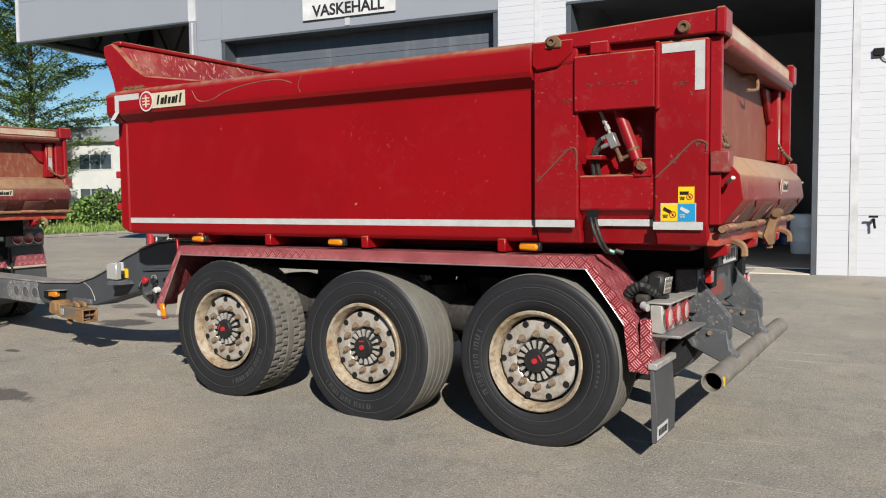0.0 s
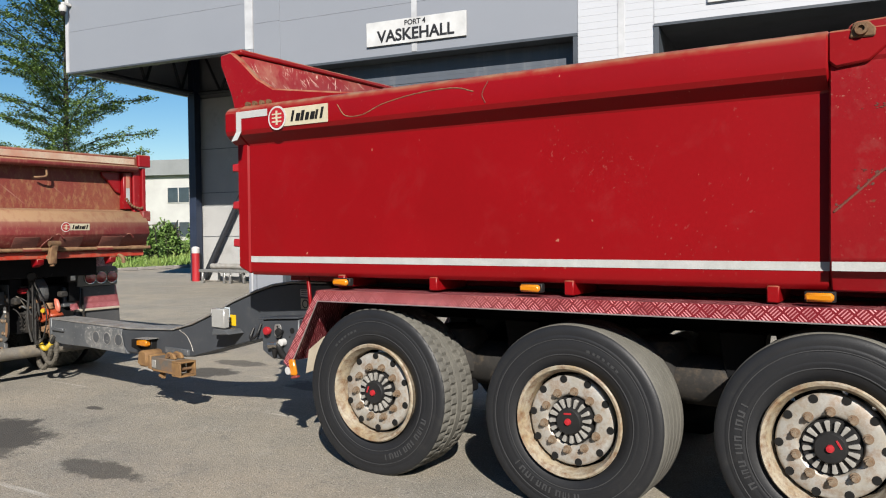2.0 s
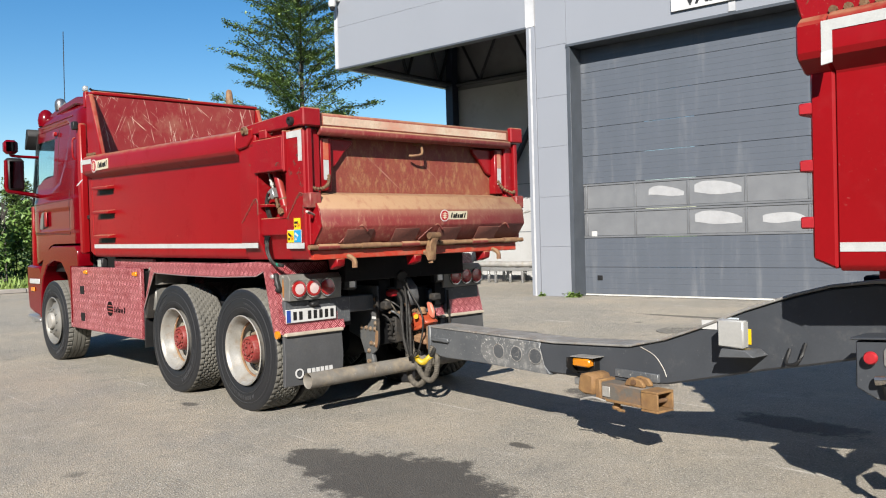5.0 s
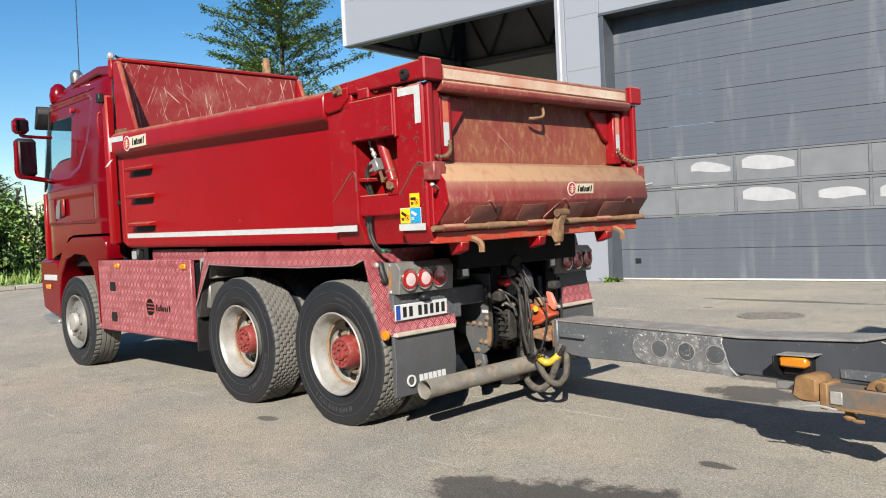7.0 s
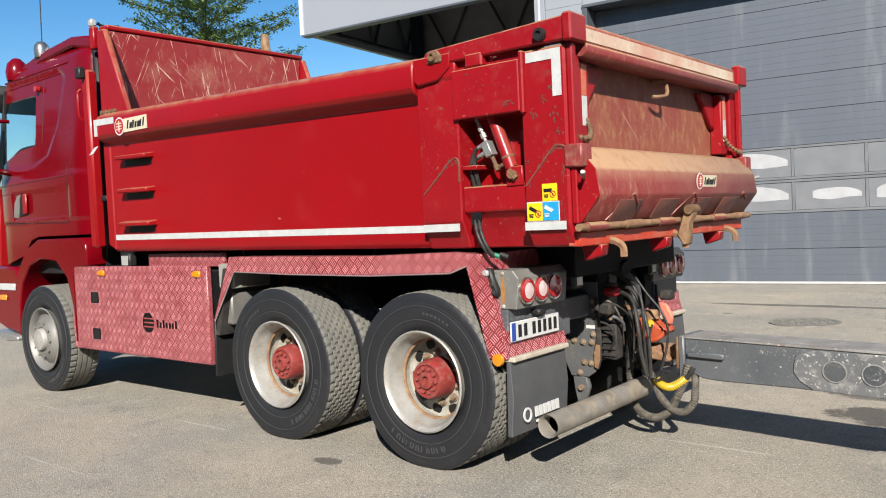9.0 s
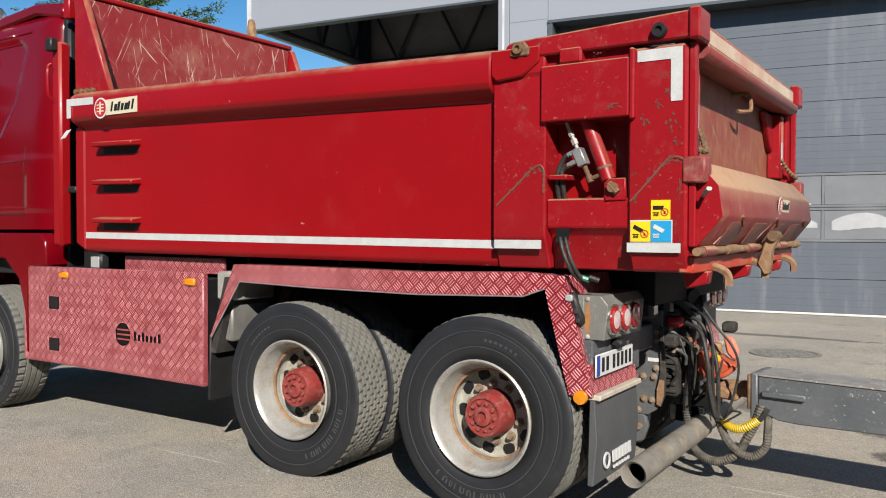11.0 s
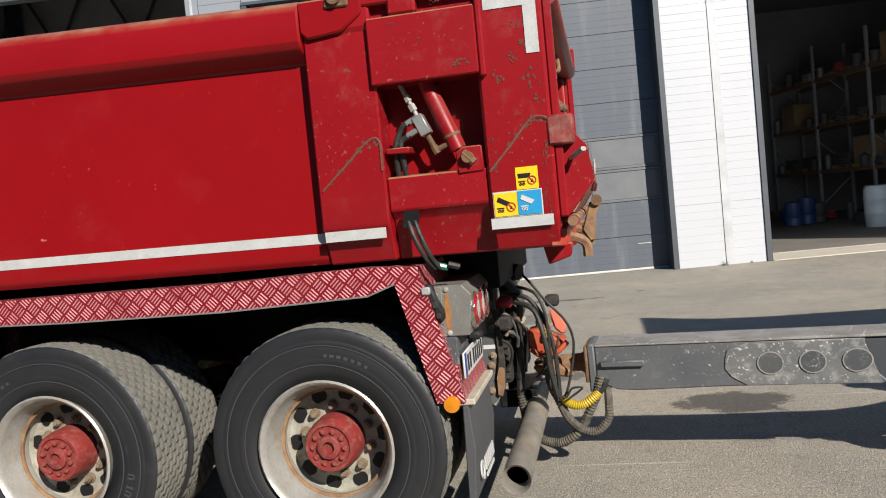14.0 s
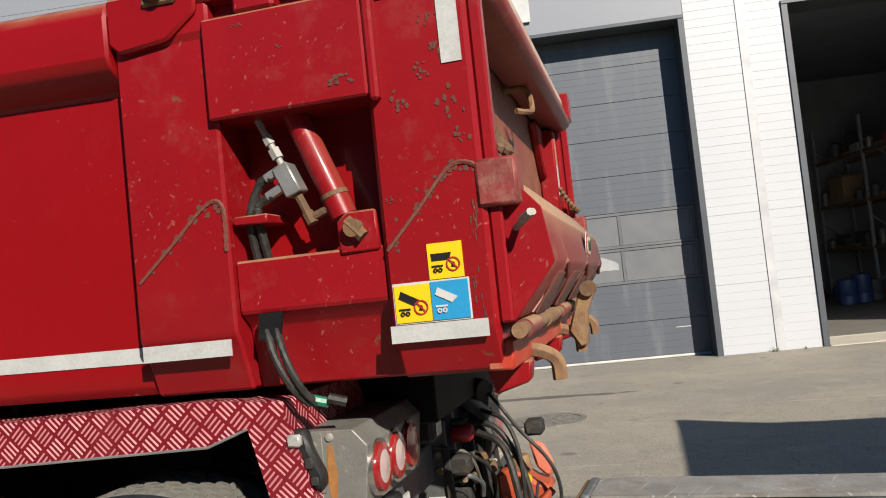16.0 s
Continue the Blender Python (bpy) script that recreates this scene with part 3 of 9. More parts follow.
def box(x0, x1, y0, y1, z0, z1, r=0.004, bm=None):
    b = bmesh.new()
    vs = [b.verts.new((x, y, z)) for x in (x0, x1) for y in (y0, y1) for z in (z0, z1)]
    for q in ((0, 1, 3, 2), (4, 6, 7, 5), (0, 4, 5, 1), (2, 3, 7, 6), (0, 2, 6, 4), (1, 5, 7, 3)):
        b.faces.new([vs[i] for i in q])
    bmesh.ops.recalc_face_normals(b, faces=b.faces)
    bevel_all(b, r)
    return merge(bm, b)


def merge(bm, b):
    if bm is None:
        return b
    me = bpy.data.meshes.new("tmp")
    b.to_mesh(me)
    b.free()
    bm.from_mesh(me)
    bpy.data.meshes.remove(me)
    return bm


def prism(pts, axis, a, b_, r=0.003, bm=None):
    """A polygon drawn in the two other axes (in x, y, z order), pushed from a to b_ along axis."""
    b = bmesh.new()

    def put(p, t):
        return {"x": (t, p[0], p[1]), "y": (p[0], t, p[1]), "z": (p[0], p[1], t)}[axis]

    lo = [b.verts.new(put(p, a)) for p in pts]
    hi = [b.verts.new(put(p, b_)) for p in pts]
    k = len(pts)
    b.faces.new(lo[::-1])
    b.faces.new(hi)
    for i in range(k):
        b.faces.new((lo[i], lo[(i + 1) % k], hi[(i + 1) % k], hi[i]))
    bmesh.ops.recalc_face_normals(b, faces=b.faces)
    bevel_all(b, r)
    return merge(bm, b)


def lathe(profile, segs=32, axis="y", centre=(0, 0, 0), bm=None, closed=False, cap=True):
    """Turn (radius, along) points round an axis."""
    b = bmesh.new()
    rings = []
    for r, t in profile:
        ring = []
        for i in range(segs):
            a = 2 * math.pi * i / segs
            c, s = r * math.cos(a), r * math.sin(a)
            p = {"y": (c, t, s), "x": (t, c, s), "z": (c, s, t)}[axis]
            ring.append(b.verts.new((p[0] + centre[0], p[1] + centre[1], p[2] + centre[2])))
        rings.append(ring)
    pairs = list(zip(rings, rings[1:]))
    if closed:
        pairs.append((rings[-1], rings[0]))
    for p, q in pairs:
        for i in range(segs):
            j = (i + 1) % segs
            b.faces.new((p[i], p[j], q[j], q[i]))
    if not closed and cap:
        for ring, rad in ((rings[0], profile[0][0]), (rings[-1], profile[-1][0])):
            if rad > 1e-4:
                b.faces.new(ring)
    bmesh.ops.remove_doubles(b, verts=b.verts, dist=1e-5)
    bmesh.ops.recalc_face_normals(b, faces=b.faces)
    return merge(bm, b)


def cyl(p, q, r, segs=16, bm=None, r2=None, cap=True):
    p, q = Vector(p), Vector(q)
    b = bmesh.new()
    z = (q - p).normalized()
    x = z.orthogonal().normalized()
    y = z.cross(x)
    r2 = r if r2 is None else r2
    lo, hi = [], []
    for i in range(segs):
        a = 2 * math.pi * i / segs
        d = x * math.cos(a) + y * math.sin(a)
        lo.append(b.verts.new(p + d * r))
        hi.append(b.verts.new(q + d * r2))
    for i in range(segs):
        j = (i + 1) % segs
        b.faces.new((lo[i], lo[j], hi[j], hi[i]))
    if cap:
        b.faces.new(lo[::-1])
        b.faces.new(hi)
    return merge(bm, b)


def spline(pts, n=8):
    """Points of a smooth line through pts."""
    ps = [Vector(p) for p in pts]
    ps = [2 * ps[0] - ps[1]] + ps + [2 * ps[-1] - ps[-2]]
    out = []
    for a, b, c, d in zip(ps, ps[1:], ps[2:], ps[3:]):
        for i in range(n):
            t = i / n
            out.append(0.5 * ((2 * b) + (c - a) * t + (2 * a - 5 * b + 4 * c - d) * t * t + (3 * b - a - 3 * c + d) * t ** 3))
    out.append(ps[-2])
    return out


def tube(pts, r, segs=8, bm=None, ridge=0.0):
    b = bmesh.new()
    rings = []
    up = Vector((0.3, 0.2, 0.93))
    for i, p in enumerate(pts):
        d = (pts[min(i + 1, len(pts) - 1)] - pts[max(i - 1, 0)]).normalized()
        x = d.cross(up)
        x = x.normalized() if x.length > 1e-3 else d.orthogonal().normalized()
        y = d.cross(x)
        rr = r * (1 + (ridge if i % 2 else 0))
        rings.append([b.verts.new(p + (x * math.cos(k * 2 * math.pi / segs) + y * math.sin(k * 2 * math.pi / segs)) * rr) for k in range(segs)])
    for a, c in zip(rings, rings[1:]):
        for i in range(segs):
            j = (i + 1) % segs
            b.faces.new((a[i], a[j], c[j], c[i]))
    b.faces.new(rings[0][::-1])
    b.faces.new(rings[-1])
    return merge(bm, b)


def hose(pts, r, n=8, segs=8, ridge=0.0, bm=None):
    return tube(spline(pts, n), r, segs, bm, ridge)


def mirror_y(bm, yc):
    for v in bm.verts:
        v.co.y = 2 * yc - v.co.y
    bmesh.ops.reverse_faces(bm, faces=bm.faces)
    return bm


def lettering(text, size, m, material, name, parent, depth=0.006, label=""):
    """Words as a flat mesh in the x, y plane of m, from the built-in font."""
    cu = bpy.data.curves.new(name, "FONT")
    cu.offset = 0.011 * size / 0.4
    cu.body, cu.size, cu.extrude, cu.align_x, cu.align_y = text, size, depth, "CENTER", "CENTER"
    tmp = bpy.data.objects.new("tmp", cu)
    me = bpy.data.meshes.new_from_object(tmp)
    bpy.data.objects.remove(tmp)
    me.name = name
    me.materials.append(material)
    return part(name, me, material, parent, label, m=m)

# ---- ground and far things ----
g = bmesh.new()
bmesh.ops.create_grid(g, x_segments=2, y_segments=2, size=600)
ground = single("ground", g, ASPHALT, "worn grey asphalt yard with oil stains and dust", "asphalt", "structure", smooth=0)

# unseen wall added behind the camera to cut low sky light and reflections
SKY_BLOCKER = mat("dark_sky_blocker", (0.075, 0.075, 0.07), 0.8, col2=(0.05, 0.052, 0.05), scale=0.6, grain=0.1, bump=0.2)
single("wall_yard_south", box(-60, 46, -15.4, -15.0, 0, 8.6, 0), SKY_BLOCKER, "plain dark wall added behind the camera, unseen, to block low sky", "wall", "structure")

# ---- wash hall: facade frame, x along the front, y into the building ----
HALL = pose(-8.934, 16.459, 0, 0, 0, 7)
XB = -14.75
XL, XC, XD0, XD1, XE0, XE1, XR = -14.65, -8.2, -7.135, 0.49, 2.06, 7.0, 19.0
HEAD, TOP, DEEP = 5.71, 9.6, 5.2


def ribbed(x0, x1, y0, y1, z0, z1, n, deep):
    """A sheet with n - 1 level grooves across its front."""
    pts = [(y1, z0), (y0, z0)]
    for i in range(1, n):
        z = z0 + (z1 - z0) * i / n
        pts += [(y0, z - deep), (y0 + deep, z - deep * 0.3), (y0 + deep, z + deep * 0.3), (y0, z + deep)]
    pts += [(y0, z1), (y1, z1)]
    return prism(pts, "x", x0, x1, 0)


def wall_run(name, x0, x1, z0, z1, material, label, step=1.15, thick=0.2, y0=0.0):
    """A run of horizontal sandwich panels with recessed joints on a backing wall; the white ones have fine grooves."""
    w = single(name, box(x0, x1, y0 + 0.03, y0 + thick, z0, z1, 0), material, label, "wall", "structure", m=HALL)
    z = z0
    while z < z1 - 0.02:
        zt = min(z + step, z1)
        bm = ribbed(x0 + 0.004, x1 - 0.004, y0, y0 + 0.028, z + 0.002, zt - 0.002, 8, 0.004) if material is PANEL_WHITE else box(x0 + 0.004, x1 - 0.004, y0, y0 + 0.028, z + 0.002, zt - 0.002, 0.002)
        part("panel", bm, material, w, m=HALL, smooth=0)
        z = zt
    return w


wall_run("wall_canopy_front", XL, XC - 0.02, 6.3, TOP, PANEL_GREY, "light grey sandwich panel wall over the open bay")
wall_run("wall_front_pier", XC + 0.24, XD0, 0, TOP, PANEL_GREY, "light grey sandwich panel pier beside the wash hall door")
wall_run("wall_over_door", XD0, XD1, HEAD, TOP, PANEL_GREY, "light grey sandwich panel wall above the wash hall door")
wall_run("wall_between_doors", XD1, XE0, 0, TOP, PANEL_WHITE, "white ribbed panel wall between two doors", 1.15)
wall_run("wall_over_open_door", XE0, XE1, HEAD, TOP, PANEL_WHITE, "white ribbed panel wall above the open door")
wall_run("wall_front_end", XE1, XR, 0, TOP, PANEL_WHITE, "white ribbed panel wall beside the open door")


def strip(name, x0, x1, y0, y1, z0, z1, material, label):
    return single(name, box(x0, x1, y0, y1, z0, z1, 0.004), material, label, "trim", "structure", m=HALL)


strip("trim_corner", XL - 0.06, XL + 0.06, -0.025, 0.2, 6.3, TOP, FLASHING, "white folded corner flashing")
strip("trim_pier", XC, XC + 0.235, -0.02, 0.24, 0, 6.27, PANEL_GREY, "light grey folded flashing on the pier edge")
strip("trim_pier_line", XC + 0.085, XC + 0.135, -0.032, -0.0205, 0, 6.24, FLASHING, "thin white joint flashing")
strip("trim_pier_top", XC - 0.015, XC + 0.235, -0.025, 0.24, 6.275, TOP, FLASHING, "white vertical flashing above the open bay")
strip("trim_drip", XL, XC, -0.03, 0.21, 6.25, 6.298, FRAME_DARK, "dark drip edge under the panels")
for i, xx in enumerate((-3.36, 1.405, 7.625)):
    strip("trim_joint", xx - 0.07, xx + 0.07, -0.016, -0.002, HEAD + 0.02 if i == 0 else 0, TOP, FLASHING, "white vertical joint flashing")

# door frames
for x0, x1 in ((XD0, XD1), (XE0, XE1)):
    strip("trim_jamb", x0, x0 + 0.10, -0.03, 0.62, 0, HEAD - 0.062, FRAME_DARK, "dark grey steel door jamb")
    strip("trim_jamb", x1 - 0.10, x1, -0.03, 0.62, 0, HEAD - 0.062, FRAME_DARK, "dark grey steel door jamb")
    strip("trim_lintel", x0, x1, -0.045, 0.62, HEAD - 0.06, HEAD, FRAME_DARK, "dark grey steel door head")

# closed sectional door
HDOOR = HALL @ Matrix.Translation((0, 0.10, 0))
door = thing("door_1", None, "closed dark grey sectional door with two rows of milky panes", "door", kind="structure", m=HDOOR)
ZS = [0.05, 0.66, 1.32, 1.94, 2.56, 3.2, 3.84, 4.48, 5.1, HEAD - 0.065]
DX0, DX1 = XD0 + 0.09, XD1 - 0.09
ncol = 6
cw = (DX1 - DX0 - 0.16) / ncol
for i, (za, zb_) in enumerate(zip(ZS, ZS[1:])):
    glazed = i in (2, 3)
    if not glazed:
        part("section", ribbed(DX0, DX1, 0.34, 0.39, za + 0.005, zb_ - 0.005, 5, 0.0024), DOOR_GREY, door, m=HDOOR, smooth=0)
    else:
        sec = part("section", box(DX0, DX1, 0.365, 0.39, za + 0.004, zb_ - 0.004, 0), PANE_FRAME, door, "grey aluminium glazed section", m=HDOOR)
        for zz in (za + 0.004, zb_ - 0.05):
            part("rail", box(DX0, DX1, 0.335, 0.364, zz, zz + 0.046, 0.005), PANE_FRAME, sec, m=HDOOR)
        for c in range(ncol + 1):
            xx = DX0 + 0.05 + c * cw
            part("mullion", box(xx, xx + 0.05, 0.337, 0.364, za + 0.052, zb_ - 0.052, 0.005), PANE_FRAME, sec, m=HDOOR)
        for c in range(ncol):
            xx = DX0 + 0.1 + c * cw
            part("pane", box(xx + 0.002, xx + cw - 0.052, 0.352, 0.362, za + 0.054, zb_ - 0.054, 0.003), WINDOW_FROST, sec, m=HDOOR)
            if (i, c) in ((3, 1), (3, 2), (2, 2), (2, 3), (2, 4)):
                # pale reflection painted on the pane: a lopsided arched smear
                k = random.Random(i * 10 + c)
                pts = []
                small = (i, c) in ((3, 1), (2, 3))
                s0, s1 = (0.12 if not small else 0.3), cw - 0.11
                hh = 0.27 if not small else 0.2
                for s in range(19):
                    t = s / 18
                    pts.append((xx + s0 + t * (s1 - s0), zb_ - 0.36 + 0.05 * math.sin(t * 4 + c) * (1 - t) + 0.006 * k.random() + hh * (math.sin(math.pi * (0.06 + 0.88 * t) ** 0.8)) ** 0.55))
                for s in range(19):
                    t = 1 - s / 18
                    pts.append((xx + s0 + t * (s1 - s0), zb_ - 0.37 + 0.05 * math.sin(t * 4 + c) * (1 - t) + 0.008 * k.random()))
                part("foam_patch", prism(pts, "y", 0.348, 0.3505, 0), PANE_REFLECTION, sec, "pale blurry reflection painted on the pane", m=HDOOR, smooth=0)
part("door_seal", box(DX0, DX1, 0.33, 0.40, 0.005, 0.048, 0.01), SACK, door, "pale rubber bottom seal", m=HDOOR)
part("handle", box(DX0 + 0.32, DX0 + 0.45, 0.325, 0.345, 0.36, 0.47, 0.006), BLACK, door, "black pull handle", m=HDOOR)
part("label_plate", box(DX0 + 0.2, DX0 + 0.34, 0.330, 0.340, 1.36, 1.48, 0.003), WHITE, door, "small white notice", m=HDOOR)
part("pull_strip", box(DX1 - 0.55, DX1 - 0.3, 0.333, 0.345, 0.5, 0.515, 0.003), WHITE, door, "white pull strip", m=HDOOR)

# sign over the door
sign = thing("wall_sign", None, "white sign with black capitals over the wash hall door", "sign", m=HALL)
SX0, SX1, SZ0, SZ1 = -4.6, -2.03, 5.94, 6.50
part("board", box(SX0, SX1, -0.06, -0.033, SZ0, SZ1, 0.004), SIGN_WHITE, sign, m=HALL)
FACE = Matrix.Rotation(radians(90), 4, "X")
lettering("VASKEHALL", 0.375, HALL @ Matrix.Translation(((SX0 + SX1) / 2, -0.062, SZ0 + 0.19)) @ FACE, SIGN_INK, "word", sign, 0.003, "black bold capitals")
lettering("PORT 4", 0.165, HALL @ Matrix.Translation(((SX0 + SX1) / 2, -0.062, SZ0 + 0.455)) @ FACE, SIGN_INK, "word", sign, 0.002, "small black capitals")
sign2 = thing("wall_sign", None, "white sign over the open door, only its edge seen", "sign", m=HALL)
part("board", box(3.1, 6.0, -0.06, -0.033, SZ0 + 0.05, SZ1 + 0.05, 0.004), SIGN_WHITE, sign2, m=HALL)

# security camera on the corner
sc = thing("security_camera", None, "white dome security camera on a wall bracket", "camera", m=HALL)
part("bracket", box(XL + 0.08, XL + 0.2, -0.28, 0.0, 8.17, 8.25, 0.01), WHITE, sc, m=HALL)
part("housing", lathe([(0.001, 8.18), (0.1, 8.15), (0.11, 8.04), (0.09, 7.98), (0.001, 7.96)], 20, "z", (XL + 0.14, -0.26, 0)), WHITE, sc, m=HALL)
part("dome", lathe([(0.08, 7.98), (0.07, 7.91), (0.04, 7.87), (0.001, 7.86)], 20, "z", (XL + 0.14, -0.26, 0)), BLACK, sc, "dark smoked dome", m=HALL)

# open bay behind the canopy
single("wall_bay_back", box(XB, XC + 0.3, DEEP, DEEP + 0.2, 0, 6.25, 0), CONCRETE, "pale concrete back wall of the open bay", "wall", "structure", m=HALL)
for z in (1.5, 3.0, 4.5):
    strip("trim_bay_joint", XB + 0.2, XC + 0.3, DEEP - 0.012, DEEP - 0.002, z, z + 0.02, FRAME_DARK, "dark joint in the concrete wall")
single("wall_canopy_side", prism([(XL, 0.21), (XL + 0.15, 0.21), (XB + 0.15, DEEP + 0.2), (XB, DEEP + 0.2)], "z", 6.3, TOP, 0), PANEL_GREY, "grey panel side of the canopy", "wall", "structure", m=HALL)
single("wall_canopy_back", box(XB + 0.15, XC + 0.3, DEEP + 0.05, DEEP + 0.2, 6.27, TOP, 0), DARK_ROOF, "dark sheet behind the roof trusses", "wall", "structure", m=HALL)
single("wall_bay_side", box(XC + 0.05, XC + 0.24, 0.25, DEEP, 0, TOP, 0), CONCRETE, "pale wall between open bay and wash hall", "wall", "structure", m=HALL)
single("ceiling_canopy", box(XB, XC + 0.3, 0.2, DEEP + 0.2, 8.6, 8.75, 0), DARK_ROOF, "dark underside of the canopy roof", "ceiling", "structure", m=HALL)


def truss(p, q, z0, z1, bays, label):
    """A lattice girder from p to q (plan points in the hall's frame)."""
    t = thing("roof_truss", None, label, "truss", "canopy trusses", m=HALL)
    a, b = Vector((*p, 0)), Vector((*q, 0))
    for z in (z0, z1):
        part("chord", cyl(a + Vector((0, 0, z)), b + Vector((0, 0, z)), 0.07, 8), TRUSS, t, m=HALL)
    for i in range(bays):
        s, e = a.lerp(b, i / bays), a.lerp(b, (i + 0.5) / bays)
        f = a.lerp(b, (i + 1) / bays)
        up = Vector((0, 0, z1))
        dn = Vector((0, 0, z0))
        part("diagonal", cyl(s + up, e + dn, 0.045, 6), TRUSS, t, m=HALL)
        part("diagonal", cyl(e + dn, f + up, 0.045, 6), TRUSS, t, m=HALL)
    return t


truss((XL + 0.3, 0.3), (XB + 0.3, DEEP - 0.1), 6.42, 8.4, 3, "dark steel lattice girder along the canopy side")
truss((XB + 0.3, DEEP - 0.15), (XC, DEEP - 0.15), 6.42, 8.4, 3, "dark steel lattice girder along the bay's back")
single("bay_post", box(XB + 0.12, XB + 0.42, DEEP - 0.4, DEEP - 0.1, 0, 8.4, 0.01), BLUE_POST, "dark blue steel post at the back of the open bay", "post", m=HALL)
single("bay_brace", cyl((XB + 0.6, DEEP - 0.25, 0.1), (XB + 3.5, DEEP - 0.25, 5.0), 0.09, 10), TRUSS, "dark diagonal steel brace in the open bay", "brace", m=HALL)

# interior of the open hall
HZ = 7.5
# one floor in two colours: dark where shaded, pale where sun comes in
single("floor_hall", box(XD1 + 0.2, XR, 0.2, 16, -0.05, 0.012, 0), SHADED_FLOOR, "dusty concrete floor of the store hall, coloured dark for its shade", "floor", "structure", m=HALL)
single("floor_threshold", box(XE0 + 0.11, XE1 - 0.11, -0.05, 1.3, -0.05, 0.02, 0.01), SUNLIT_FLOOR, "concrete floor strip at the open door, coloured pale as if sunlit", "floor", "structure", m=HALL)
single("wall_hall_back", box(XD1, XR, 16, 16.2, 0, HZ, 0), HALL_DARK, "dark back wall of the store hall", "wall", "structure", m=HALL)
single("wall_hall_side", box(XD1 + 0.02, XD1 + 0.2, 0.4, 16, 0, HZ, 0), HALL_DARK, "dark side wall of the store hall", "wall", "structure", m=HALL)
single("wall_hall_end", box(XR - 0.2, XR, 0.2, 16, 0, HZ, 0), HALL_DARK, "dark end wall of the store hall", "wall", "structure", m=HALL)
single("ceiling_hall", box(XD1, XR, 0.2, 16.2, HZ, HZ + 0.2, 0), DARK_ROOF, "dark roof of the store hall", "ceiling", "structure", m=HALL)
single("wall_wash_back", box(XC + 0.3, XD1, 9.0, 9.2, 0, HZ, 0), HALL_DARK, "back wall of the wash hall", "wall", "structure", m=HALL)
single("ceiling_wash", box(XC + 0.3, XD1, 0.4, 9.2, HZ, HZ + 0.2, 0), DARK_ROOF, "roof of the wash hall", "ceiling", "structure", m=HALL)


def pallet_rack(x0, y0, bays, width=2.7, depth=1.1, levels=(1.55, 3.0, 4.5), height=5.6, ang=0.0):
    r = thing("pallet_rack", None, "tall steel pallet rack half full of goods in the dark hall", "rack", "store racks", m=HALL @ pose(x0, y0, 0, 0, 0, ang))
    M = HALL @ pose(x0, y0, 0, 0, 0, ang)
    for i in range(bays + 1):
        for yy in (0, depth):
            part("upright", box(i * width - 0.045, i * width + 0.045, yy - 0.04, yy + 0.04, 0.012, height, 0.004), RACK, r, m=M)
        for k in range(4):
            z = 0.4 + k * 1.2
            part("brace", cyl((i * width, 0, z + (0.9 if k % 2 else 0)), (i * width, depth, z + (0 if k % 2 else 0.9)), 0.018, 6), RACK, r, m=M)
    for i in range(bays):
        for z in levels:
            for yy in (0, depth):
                part("beam", box(i * width + 0.045, (i + 1) * width - 0.045, yy - 0.03, yy + 0.03, z - 0.11, z, 0.004), RACK_BEAM, r, m=M)
    return M


def crate(M, x, y, z, w, d, h, material, label, name="crate", cat="box"):
    c = thing(name, None, label, cat, "stored goods", m=M @ Matrix.Translation((x, y, z)))
    C = M @ Matrix.Translation((x, y, z))
    part("body", box(-w / 2, w / 2, -d / 2, d / 2, 0, h, 0.015), material, c, m=C)
    part("lid", box(-w / 2 - 0.012, w / 2 + 0.012, -d / 2 - 0.012, d / 2 + 0.012, h + 0.001, h + 0.03, 0.006), material, c, m=C)
    return c


def pallet(M, x, y, z, w=1.2, d=0.8):
    c = thing("pallet", None, "wooden euro pallet lying on a rack beam", "pallet", "stored goods", m=M @ Matrix.Translation((x, y, z)))
    C = M @ Matrix.Translation((x, y, z))
    for i in range(3):
        part("runner", box(-w / 2, w / 2, -d / 2 + i * (d - 0.1) / 2, -d / 2 + 0.1 + i * (d - 0.1) / 2, 0, 0.1, 0.005), WOOD, c, m=C)
    for i in range(5):
        part("board", box(-w / 2 + i * (w - 0.12) / 4, -w / 2 + 0.12 + i * (w - 0.12) / 4, -d / 2, d / 2, 0.101, 0.124, 0.003), WOOD, c, m=C)


RK = pallet_rack(7.4, 15.4, 4, width=2.95, ang=-81.3)
rnd = random.Random(4)
for i in range(4):
    for z in (1.55, 3.0, 4.5):
        for k in range(2):
            xx = i * 2.95 + 0.85 + k * 1.25
            pallet(RK, xx, 0.5, z + 0.002)
            kind = rnd.random()
            if kind < 0.12:
                crate(RK, xx, 0.5, z + 0.127, 0.8 + 0.2 * rnd.random(), 0.7, 0.3 + 0.5 * rnd.random(), CARD, "brown cardboard box on a pallet")
            elif kind < 0.5:
                crate(RK, xx, 0.5, z + 0.127, 0.9, 0.6, 0.25 + 0.4 * rnd.random(), DARK_GOODS, "dark wrapped goods on a pallet")
            elif kind < 0.55:
                crate(RK, xx, 0.5, z + 0.127, 0.7, 0.6, 0.3, RED_GOODS, "red plastic crate on a pallet")
            elif kind < 0.68:
                crate(RK, xx, 0.5, z + 0.127, 1.0, 0.7, 0.8, SACK, "pale film-wrapped stack on a pallet")
